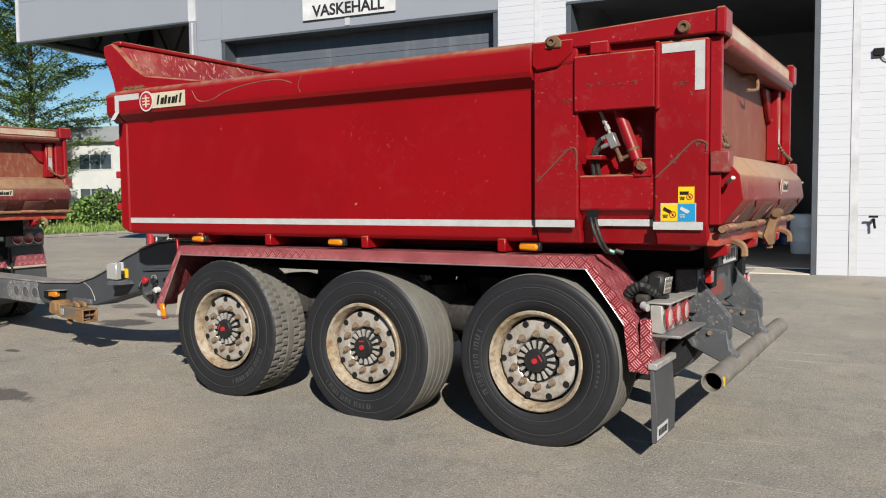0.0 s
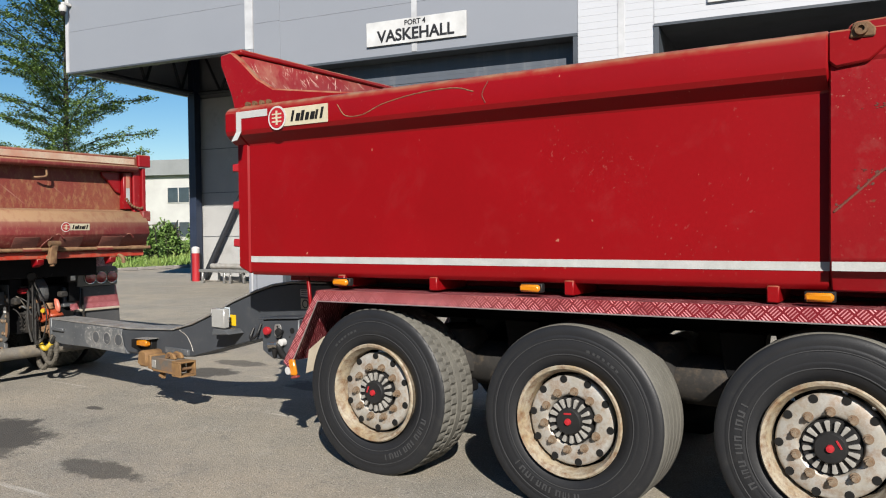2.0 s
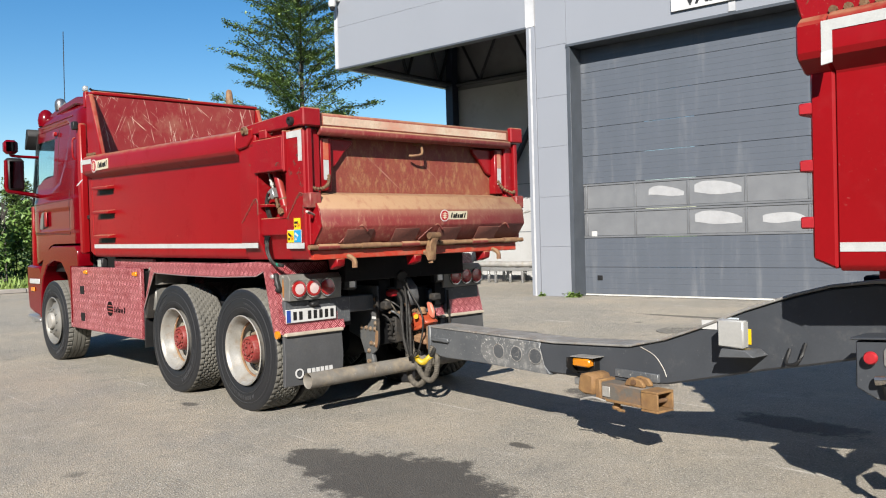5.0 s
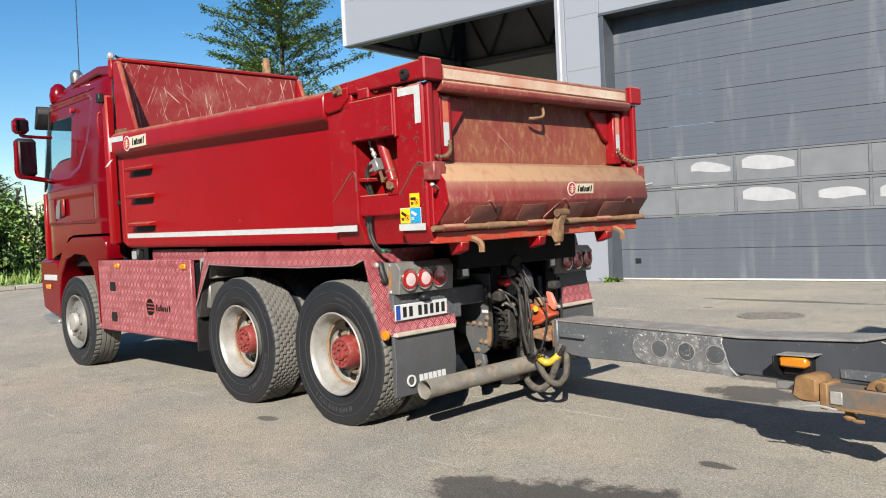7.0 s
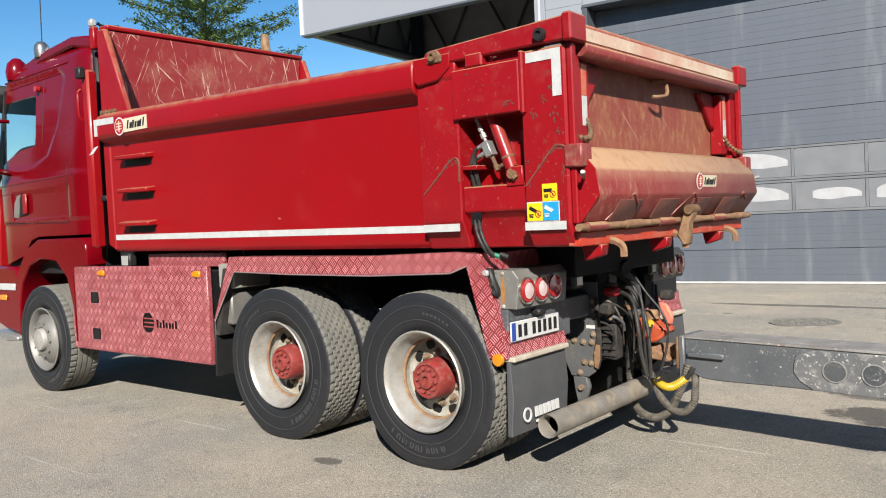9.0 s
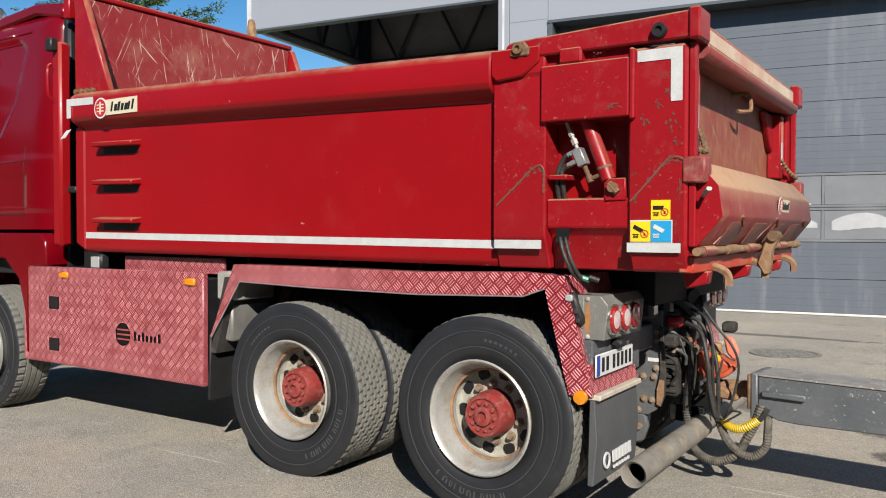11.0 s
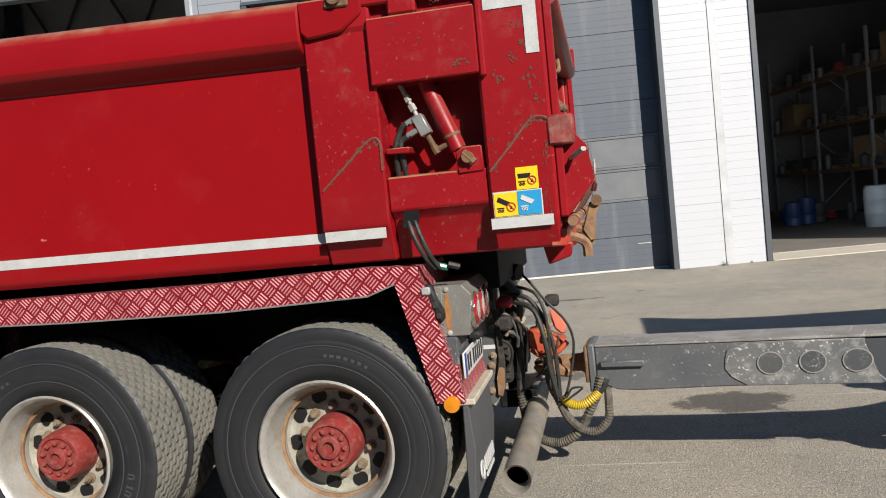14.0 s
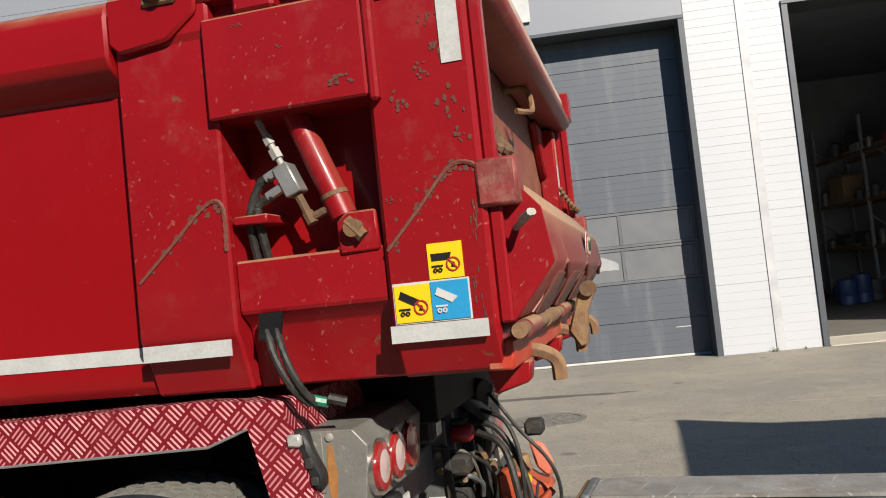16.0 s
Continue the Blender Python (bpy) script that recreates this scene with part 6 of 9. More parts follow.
    marks = ((xr - 0.66, ztop - 0.30, 0.11, 0.018, yo + 0.0015), (xr - 0.45, ztop - 0.31, 0.16, 0.02, yo + 0.0015), (xr - 0.16, ztop - 0.33, 0.13, 0.018, yk - 0.0005), (xr - 0.87, ztop - 0.38, 0.09, 0.022, yk - 0.0005), (xr - 0.93, 1.85, 0.05, 0.012, yk - 0.0005)) if trailer else (
        (xr - 0.10, ztop - 0.22, 0.035, 0.026, yk - 0.0005), (xr - 0.12, ztop - 0.36, 0.05, 0.026, yk - 0.0005), (xr - 0.06, 1.94, 0.05, 0.035, yk - 0.0005), (xr - 0.24, 1.80, 0.03, 0.014, yk - 0.0005), (xr - 0.62, ztop - 0.16, 0.03, 0.014, yo + 0.0015),
        (xr - 0.42, ztop - 0.10, 0.04, 0.016, yo + 0.0015), (xr - 0.5, ztop - 0.24, 0.02, 0.014, yo + 0.0015), (xr - 0.05, 1.56, 0.02, 0.05, yk - 0.0005),
        (xr - 0.08, ztop - 0.30, 0.07, 0.05, yk - 0.0005), (xr - 0.06, ztop - 0.45, 0.06, 0.05, yk - 0.0005), (xr - 0.20, ztop - 0.42, 0.05, 0.04, yk - 0.0005), (xr - 0.34, ztop - 0.35, 0.08, 0.03, yo + 0.0015), (xr - 0.035, 1.74, 0.02, 0.08, yk - 0.0005), (xr - 0.035, 1.48, 0.015, 0.06, yk - 0.0005))
    for x, z, w, h, y in marks:
        for q in range(10):
            ox, oz, sz_ = rs.gauss(0, 0.32) * w, rs.gauss(0, 0.35) * h, rs.uniform(0.10, 0.26)
            pts = []
            for k in range(9):
                a = k * 2 * math.pi / 9
                f = rs.uniform(0.55, 1.0) * sz_
                pts.append((x + ox + math.cos(a) * w * 0.55 * f, z + oz + math.sin(a) * h * f))
            part("rust_scrape", prism(pts, "y", y - 0.0010 - 0.0001 * q, y + 0.003, 0), RUST_AND_SHADE, body, "brown rust scrape", smooth=0)
    # weld beads
    for x0, z0, xm, zm, x1, z1 in ((px0 + 0.02, 1.66, px1 - 0.06, 1.85, px1 - 0.012, 1.72), (wx1 + 0.012, 1.67, xp - 0.08, 1.865, xp - 0.012, 1.81)):
        line = [(x0, z0), ((x0 + xm) / 2, (z0 + zm) / 2), (xm, zm), (x1, zm - 0.01), (x1 + 0.002, z1)]
        part("weld_bead", hose([(x, yk - 0.0005, z) for x, z in line], 0.0055, 10, 5, 0.35), WELD, body, "rusty weld bead")
        # rust eaten into the paint along the bead, worst round its bend
        for q in range(26):
            k = min(3, int(abs(rs.gauss(1.7, 0.8))))
            u = rs.random()
            cx_, cz_ = line[k][0] + (line[k + 1][0] - line[k][0]) * u + rs.gauss(0, 0.010), line[k][1] + (line[k + 1][1] - line[k][1]) * u + rs.gauss(0, 0.010)
            f = rs.uniform(0.003, 0.011)
            pts = [(cx_ + f * rs.uniform(0.5, 1.2) * math.cos(j * 0.8976), cz_ + f * rs.uniform(0.5, 1.2) * math.sin(j * 0.8976)) for j in range(7)]
            part("rust_scrape", prism(pts, "y", yk - 0.0009 - 0.00004 * q, yk + 0.003, 0), RUST_AND_SHADE, body, smooth=0)
    if trailer:
        for pts in ([(-5.13, 2.44), (-5.06, 2.36), (-4.92, 2.355), (-4.75, 2.41), (-4.48, 2.45), (-4.22, 2.455), (-4.08, 2.42)], [(-3.98, 2.47), (-4.02, 2.40), (-4.0, 2.345)]):
            part("scratch", hose([(x, yo - 0.0005, z) for x, z in pts], 0.003, 8, 4, 0.5), WELD if len(pts) < 4 else RUST_TAN, body, "long tan scratch")
    # front board with side wings
    zt = 2.93 if trailer else 3.17
    fb_ = part("front_board", prism([(xf - 0.05, zb + 0.05), (xf + 0.02, zb + 0.05), (xf + 0.02, ztop), (xf - 0.12 + (0 if trailer else 0.2), zt), (xf - 0.20 + (0 if trailer else 0.2), zt), (xf - 0.06, ztop)], "y", yi + 0.005, 2 * yc - yi - 0.005, 0.01), RED_SCRAPED, body, "red front board scraped by loads")
    part("board_edge", box(xf - (0.22 if trailer else 0.05), xf - (0.1 if trailer else -0.1), yi - 0.02, 2 * yc - yi + 0.02, zt + 0.001, zt + 0.04, 0.01), RED, fb_)
    for yy0, yy1 in ((yi - 0.06, yi), (2 * yc - yi, 2 * yc - yi + 0.06)):
        if trailer:
            w = prism([(xf - 0.14, ztop - 0.02), (xf - 0.17, ztop + 0.09), (xf - 0.28, ztop + 0.33), (xf - 0.285, ztop + 0.41), (xf - 0.17, ztop + 0.425), (xf - 0.08, ztop + 0.36), (xf + 0.10, ztop + 0.20), (xf + 0.26, ztop + 0.11), (xf + 1.2, ztop - 0.02)], "y", yy0, yy1, 0.012)
        else:
            w = prism([(xf - 0.02, ztop - 0.02), (xf - 0.02, zt), (xf + 0.10, zt), (xf + 0.42, ztop - 0.02)], "y", yy0, yy1, 0.012)
        part("wing", w, RED_WORN, fb_)
    for k in range(4):
        part("wing_bolt", cyl((xf + 0.02 + k * 0.07, yi - 0.06, ztop + 0.012), (xf + 0.02 + k * 0.07, yi - 0.085, ztop + 0.012), 0.02, 8), RUST, fb_)
    if trailer:
        for z in (1.52, 1.80, 2.08):
            part("step_lug", box(xf - 0.16, xf - 0.061, yp + 0.0, yp + 0.14, z - 0.03, z + 0.03, 0.008), LOGO_RED, body, "bright red lug")
    else:
        for z in (1.55, 1.815, 2.08):
            st = part("ladder_step", prism([(yo + 0.01, z), (yp + 0.02, z), (yp + 0.02, z + 0.045), (yo + 0.01, z + 0.03)], "x", xf + 0.33, xf + 0.80, 0.006), RED, body, "folded red ladder step")
            # black strip laid below the step as the shadow in its gap
            part("step_gap", box(xf + 0.36, xf + 0.77, yp - 0.004, yp - 0.001, z - 0.05, z - 0.003, 0), INK, st, smooth=0)
    # tailgate
    gate = part("tailgate", box(xr - 0.16, xr - 0.11, yi + 0.02, 2 * yc - yi - 0.02, zb + 0.5, ztop - 0.08, 0.004), RED_DUST, body, "dusty red tailgate smeared with tan mud")
    part("top_beam", prism([(xr - 0.10, ztop - 0.075), (xr + 0.034, ztop - 0.075), (xr + 0.034, ztop + 0.012), (xr + 0.022, ztop + 0.032), (xr - 0.10, ztop + 0.036)], "y", yo + 0.161, 2 * yc - yo - 0.161, 0.006), RED_DUST, gate)
    part("beam_lip", prism([(xr - 0.10, ztop - 0.135), (xr + 0.03, ztop - 0.15), (xr + 0.062, ztop - 0.125), (xr + 0.062, ztop - 0.085), (xr + 0.045, ztop - 0.0755), (xr - 0.10, ztop - 0.0755)], "y", yo + 0.161, 2 * yc - yo - 0.161, 0.006), RED_GATE, gate, "muddy red lip under the beam")
    part("beam_tape", box(xr + 0.0345, xr + 0.0375, yo + 0.2, 2 * yc - yo - 0.2, ztop - 0.062, ztop + 0.004, 0), STRIPED, gate, "worn red and white tape", smooth=0)
    for far in (False, True):
        def putg(name, bm, material, label=""):
            return part(name, mirror_y(bm, yc) if far else bm, material, gate, label)

        putg("gate_stile", box(xr - 0.109, xr - 0.02, yi + 0.03, yi + 0.14, zb + 0.55, ztop - 0.155, 0.008), RED_WORN)
        putg("stile_tape", box(xr - 0.02, xr - 0.017, yi + 0.06, yi + 0.11, zb + 0.80, ztop - 0.17, 0), ORANGE_TAPE, "orange reflective tape")
        putg("stile_tape", box(xr - 0.02, xr - 0.017, yi + 0.06, yi + 0.11, zb + 0.64, zb + 0.798, 0), TAPE, "dirty white reflective tape")
        putg("gusset", prism([(yi + 0.142, ztop - 0.155), (yi + 0.40, ztop - 0.155), (yi + 0.385, ztop - 0.20), (yi + 0.31, ztop - 0.26), (yi + 0.215, ztop - 0.375), (yi + 0.142, ztop - 0.41)], "x", xr - 0.109, xr - 0.07, 0.008), RED_WORN)
        putg("chain", hose([(xr + 0.0, yo + 0.06, zb + 0.585), (xr + 0.05, yo + 0.14, zb + 0.56), (xr + 0.02, yo + 0.24, zb + 0.60), (xr - 0.02, yo + 0.28, zb + 0.68)], 0.009, 8, 6, 0.9), RUST, "rusty chain")
        putg("chain_bracket", box(xr - 0.02, xr + 0.085, yo + 0.02, yo + 0.13, zb + 0.41, zb + 0.53, 0.008), HUB_RED)
        putg("latch_bolt", cyl((xr + 0.03, yo + 0.13, zb + 0.34), (xr + 0.12, yo - 0.03, zb + 0.38), 0.009, 10, cyl((xr + 0.085, yo + 0.01, zb + 0.366), (xr + 0.115, yo - 0.035, zb + 0.38), 0.01, 8)), STEEL, "bright latch bolt")
    prof = [(xr - 0.109, zb + 0.545), (xr + 0.03, zb + 0.515), (xr + 0.125, zb + 0.40), (xr + 0.145, zb + 0.26), (xr + 0.035, zb + 0.12), (xr - 0.109, zb + 0.12)]
    part("gate_box", prism(prof, "y", yi - 0.09, 2 * yc - yi + 0.09, 0.01), RED_GATE, gate, "mud-covered red lower box")
    part("box_end", prism([(x + 0.004 if i in (2, 3) else x, z) for i, (x, z) in enumerate(prof)], "y", yi - 0.098, yi - 0.0905, 0.002), RED_WORN, gate)
    maker_sign(gate, Matrix.Translation((xr + 0.138, yc + 0.12, zb + 0.34)) @ Matrix.Rotation(radians(90), 4, "Z") @ Matrix.Rotation(radians(4), 4, "X"), 0.62)
    for k in range(4):
        y0 = yo + 0.34 + k * (2 * (yc - yo) - 0.75) / 3.6
        # the pocket's shade is put into its dark brown colour
        part("gate_pocket", prism([(xr + 0.049, zb + 0.128), (xr + 0.055, zb + 0.122), (xr + 0.131, zb + 0.232), (xr + 0.125, zb + 0.238)], "y", y0, y0 + 0.27, 0.001), RUST_AND_SHADE, gate, "pocket in the gate's underside, its shade painted dark brown")
    part("gate_hook", hose([(xr - 0.105, yc - 0.0, ztop - 0.15), (xr - 0.02, yc, ztop - 0.155), (xr + 0.0, yc, ztop - 0.24), (xr - 0.02, yc - 0.07, ztop - 0.26), (xr - 0.05, yc - 0.11, ztop - 0.26)], 0.012, 6, 6), RUST_TAN, gate, "rusty bent hook")
    part("hinge_rod", cyl((xr + 0.05, yo + 0.02, zb + 0.10), (xr + 0.05, 2 * yc - yo - 0.02, zb + 0.10), 0.02, 14), RUST_TAN, gate, "muddy hinge rod")
    for k in range(6):
        y0 = yo + 0.1 + k * (2 * (yc - yo) - 0.4) / 5
        part("hinge_sleeve", cyl((xr + 0.05, y0, zb + 0.10), (xr + 0.05, y0 + 0.2, zb + 0.10), 0.025, 14), RUST_TAN if k % 2 else RED_GATE, gate)
    part("bottom_bar", box(xr - 0.05, xr + 0.02, yo + 0.08, 2 * yc - yo - 0.08, zb + 0.0, zb + 0.075, 0.006), ORANGE_RED, body, "orange-red bottom bar")
    for k, y0 in enumerate((yo + 0.42, yc - 0.02, 2 * yc - yo - 0.42)):
        lp = hose([(xr + 0.04, y0 - 0.1, zb + 0.13), (xr + 0.10, y0 - 0.03, zb + 0.21), (xr + 0.14, y0 + 0.05, zb + 0.265), (xr + 0.13, y0 + 0.12, zb + 0.22)], 0.009, 6, 6)
        part("rubber_loop", lp, RED_GATE, gate)
        ar = hose([(xr + 0.0, y0, zb + 0.02), (xr + 0.05, y0, zb + 0.01), (xr + 0.085, y0 + 0.01, zb - 0.02), (xr + 0.09, y0 + 0.01, zb - 0.075)], 0.022, 6, 6)
        part("gate_claw", ar, RUST_TAN, body, "muddy steel claw")
        part("claw_plate", prism([(xr - 0.10, zb), (xr + 0.03, zb), (xr + 0.02, zb - 0.06), (xr - 0.08, zb - 0.09)], "y", y0 - 0.12, y0 - 0.04, 0.006), RED_WORN, body)
    part("centre_latch", prism([(xr + 0.05, zb + 0.01), (xr + 0.09, zb - 0.06), (xr + 0.12, zb - 0.05), (xr + 0.13, zb + 0.08), (xr + 0.165, zb + 0.15), (xr + 0.14, zb + 0.19), (xr + 0.10, zb + 0.15)], "y", yc - 0.05, yc + 0.03, 0.008), RUST_TAN, body, "muddy latch arm")
    part("latch_eye", cyl((xr + 0.14, yc - 0.07, zb + 0.165), (xr + 0.14, yc + 0.05, zb + 0.165), 0.03, 14), RUST, body)
    return body


# ---- trailer ----
TY, TC = 4.745, 6.02
trailer = thing("tipper_trailer", (-3.5, TC, 0), "three-axle red tipping trailer with tread-plate mudguards, standing coupled to a truck", "trailer")
tipper(trailer, -1.07, -6.08, TY, TC, 1.28, 2.525, 2.24, 2.315, True)
TYO = 4.765
for i, x in enumerate((-4.875, -3.495, -2.15)):
    wheel(trailer, x, TYO, T_R - 0.012 - (0.03 if i == 1 else 0.0), "tb" if i == 0 else "tr", spin=0.4 + i * 1.1)
    wheel(trailer, x, 2 * TC - TYO, T_R - 0.012 - (0.03 if i == 1 else 0.0), "tr", far=True, spin=i * 0.7)
    part("axle", cyl((x, TYO + 0.3, 0.53), (x, 2 * TC - TYO - 0.3, 0.53), 0.075, 14), CHASSIS, trailer)
    for yy in (TYO + 0.42, 2 * TC - TYO - 0.62):
        part("air_bag", lathe([(0.10, 0.62), (0.17, 0.66), (0.185, 0.74), (0.17, 0.80), (0.185, 0.87), (0.16, 0.94), (0.1, 0.96)], 20, "z", (x + 0.36, yy + 0.1, 0)), BLACK_DUSTY, trailer)
        part("trailing_arm", prism([(x - 0.5, 0.55), (x - 0.5, 0.68), (x, 0.62), (x + 0.5, 0.6), (x + 0.5, 0.52), (x, 0.46)], "y", yy, yy + 0.1, 0.01), CHASSIS, trailer)
        part("hanger", prism([(x - 0.62, 1.02), (x - 0.36, 1.02), (x - 0.42, 0.55), (x - 0.54, 0.55)], "y", yy - 0.02, yy + 0.12, 0.01), CHASSIS, trailer)
    part("brake_pot", cyl((x + 0.1, TYO + 0.5, 0.5), (x + 0.34, TYO + 0.5, 0.5), 0.09, 14), CHASSIS, trailer)
for yy in (5.55, 6.5):
    part("chassis_beam", box(-6.2, -1.25, yy, yy + 0.14, 0.96, 1.22, 0.01), CHASSIS, trailer, "dark steel chassis beam")
for x in (-5.7, -4.2, -2.8, -1.4):
    part("cross_member", box(x - 0.06, x + 0.06, 5.69, 6.5, 1.0, 1.16, 0.01), CHASSIS, trailer)
part("subframe", box(-6.0, -1.3, 5.2, 7.0, 1.225, 1.279, 0.006), RED_WORN, trailer, "red subframe under the body")
part("air_tank", lathe([(0.001, -4.55), (0.12, -4.53), (0.15, -4.47), (0.15, -3.93), (0.12, -3.87), (0.001, -3.85)], 20, "x", (0, 5.35, 0.70)), BLACK_DUSTY, trailer, "dark air tank")
part("air_tank", lathe([(0.001, -3.15), (0.12, -3.13), (0.15, -3.07), (0.15, -2.73), (0.12, -2.67), (0.001, -2.65)], 20, "x", (0, 5.30, 0.72)), BLACK_DUSTY, trailer, "dark air tank")


def mudguard(parent, path, y0, y1, lip, nose=1.0):
    """A folded plate that follows the (x, z) path, with a lip hanging from its outer edge; nose: how much of it is left at the front end."""
    b = bmesh.new()
    top_o, top_i, low = [], [], []
    n = len(path)
    for i, (x, z) in enumerate(path):
        a, c = path[max(0, i - 1)], path[min(n - 1, i + 1)]
        tx, tz = c[0] - a[0], c[1] - a[1]
        L = math.hypot(tx, tz)
        nx, nz = tz / L, -tx / L
        if nz > 0:
            nx, nz = -nx, -nz
        if abs(tx) < 0.35 * abs(tz):
            nx, nz = (-1, 0) if i > n / 2 else (1, 0)
        top_o.append(b.verts.new((x, y0, z)))
        top_i.append(b.verts.new((x, y1, z)))
        w = lip * (nose if i == 0 else 1.0)
        low.append(b.verts.new((x + nx * w, y0 - 0.004, z + nz * w)))
    for i in range(n - 1):
        b.faces.new((top_o[i], top_o[i + 1], top_i[i + 1], top_i[i]))
        b.faces.new((low[i], low[i + 1], top_o[i + 1], top_o[i]))
    bmesh.ops.recalc_face_normals(b, faces=b.faces)
    bmesh.ops.solidify(b, geom=list(b.faces), thickness=0.006)
    rim = [v.co.copy() for v in low]
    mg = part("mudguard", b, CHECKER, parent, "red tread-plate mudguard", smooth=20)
    for p, q in zip(rim[:-2], rim[1:-1]):
        part("mudguard_edge", cyl(p, q, 0.004, 6), ALU, mg, "worn pale edge")
    return mg


TP = [(-5.66, 0.68), (-5.34, 1.197), (-1.80, 1.207), (-1.505, 0.85), (-1.46, 0.54)]
mudguard(trailer, TP, TY + 0.01, TY + 0.5, 0.075)
mudguard(trailer, TP, 2 * TC - TY - 0.01, 2 * TC - TY - 0.5, 0.075)
part("mudguard_tail", box(-1.475, -1.407, TY + 0.012, TY + 0.30, 0.53, 0.85, 0.006), CHECKER, trailer, "red tread-plate tail piece")
for x in (-5.20, -4.45, -3.52, -2.42):
    part("mudguard_stay", box(x - 0.03, x + 0.03, TY + 0.10, TY + 0.5, 1.215, 1.30, 0.006), RED, trailer)
for x in (-5.16, -3.74, -2.20):
    lamp = part("marker_lamp", box(x - 0.065, x + 0.065, TY + 0.03, TY + 0.06, 1.232, 1.275, 0.012), LAMP_AMBER, trailer, "amber side marker lamp")
    part("lamp_base", box(x - 0.07, x + 0.07, TY + 0.061, TY + 0.10, 1.228, 1.28, 0.004), BLACK, lamp)
LN = Matrix.Translation((-5.573, TY + 0.0, 0.65)) @ Matrix.Rotation(radians(-12), 4, "Y")
nl = part("marker_lamp", box(-0.028, 0.028, 0.0, 0.03, -0.06, 0.06, 0.01), LAMP_AMBER, trailer, "amber marker lamp", m=LN)
part("lamp_foot", box(-0.03, 0.03, 0.002, 0.04, -0.078, -0.061, 0.005), HUB_RED, nl, m=LN)
part("marker_lamp", lathe([(0.001, TY + 0.006), (0.028, TY + 0.009), (0.034, TY + 0.03)], 18, centre=(-5.618, 0, 0.622)), WHITE, trailer, "round white front reflector")
part("frame_upright", prism([(-5.593, 1.275), (-5.57, 1.275), (-5.53, 0.93), (-5.555, 0.93)], "y", TY + 0.18, TY + 0.20, 0.004), RED, trailer, "narrow red mudguard stay")
# inner lining of the front mudguard
part("mudguard_apron", prism([(-5.60, 0.58), (-5.565, 0.755), (-5.42, 0.86), (-5.40, 0.70), (-5.50, 0.615)], "y", TY + 0.17, TY + 0.185, 0.003), CLAMP_TAN, trailer, "cream worn apron sheet")
# control box in front of the wheels
CBY = TY + 0.16
cb = part("control_box", prism([(-6.012, 0.945), (-5.645, 0.968), (-5.655, 0.70), (-5.715, 0.665), (-5.917, 0.667), (-6.014, 0.719)], "y", CBY, CBY + 0.17, 0.008), BAR_SIDE, trailer, "dark grey brake control box")
part("lid", prism([(-6.03, 0.950), (-5.64, 0.973), (-5.64, 0.985), (-6.03, 0.962)], "y", CBY - 0.02, CBY + 0.20, 0.003), BAR_SIDE, cb, "folded lid edge")
part("red_button", lathe([(0.001, CBY - 0.05), (0.026, CBY - 0.048), (0.032, CBY - 0.038), (0.03, CBY - 0.02), (0.016, CBY - 0.018), (0.016, CBY)], 18, centre=(-5.933, 0, 0.872)), LOGO_RED, cb, "red push button")
vp = part("valve_plate", prism([(-5.885, 0.905), (-5.872, 0.923), (-5.83, 0.925), (-5.815, 0.905), (-5.813, 0.845), (-5.828, 0.824), (-5.865, 0.822), (-5.883, 0.84)], "y", CBY - 0.006, CBY - 0.0005, 0.002), ALU, cb, "aluminium valve plate")
for zz in (0.905, 0.84):
    part("plate_screw", cyl((-5.85, CBY - 0.0065, zz), (-5.85, CBY - 0.01, zz), 0.008, 8), BLACK, vp)
part("black_button", lathe([(0.001, CBY - 0.06), (0.026, CBY - 0.058), (0.031, CBY - 0.045), (0.022, CBY - 0.03), (0.014, CBY - 0.007)], 18, centre=(-5.803, 0, 0.872)), BLACK, cb, "black push button")
part("bore", cyl((-5.711, CBY - 0.0005, 0.882), (-5.711, CBY - 0.003, 0.882), 0.022, 14), INK, cb)
part("bore", cyl((-5.735, CBY - 0.0005, 0.835), (-5.735, CBY - 0.003, 0.835), 0.006, 10), INK, cb)
part("test_coupling", cyl((-5.91, CBY - 0.035, 0.768), (-5.835, CBY - 0.03, 0.775), 0.024, 14, cyl((-5.835, CBY - 0.03, 0.775), (-5.815, CBY - 0.03, 0.777), 0.031, 8)), CHROME, cb, "silver test coupling")
part("dust_cap", lathe([(0.001, CBY - 0.045), (0.026, CBY - 0.04), (0.028, CBY - 0.004)], 14, centre=(-5.79, 0, 0.795)), WHITE, cb, "white dust cap")
part("coupling_hose", hose([(-5.825, CBY - 0.03, 0.775), (-5.80, CBY - 0.04, 0.755), (-5.775, CBY - 0.04, 0.72), (-5.74, CBY - 0.03, 0.68), (-5.70, CBY - 0.02, 0.65)], 0.02, 8, 10, 0.15), BLACK, cb, "black ribbed hose end")
part("drain_cone", lathe([(0.026, 0.745), (0.02, 0.72), (0.006, 0.672), (0.001, 0.67)], 12, "z", (-5.86, CBY - 0.03, 0)), BLACK, cb)
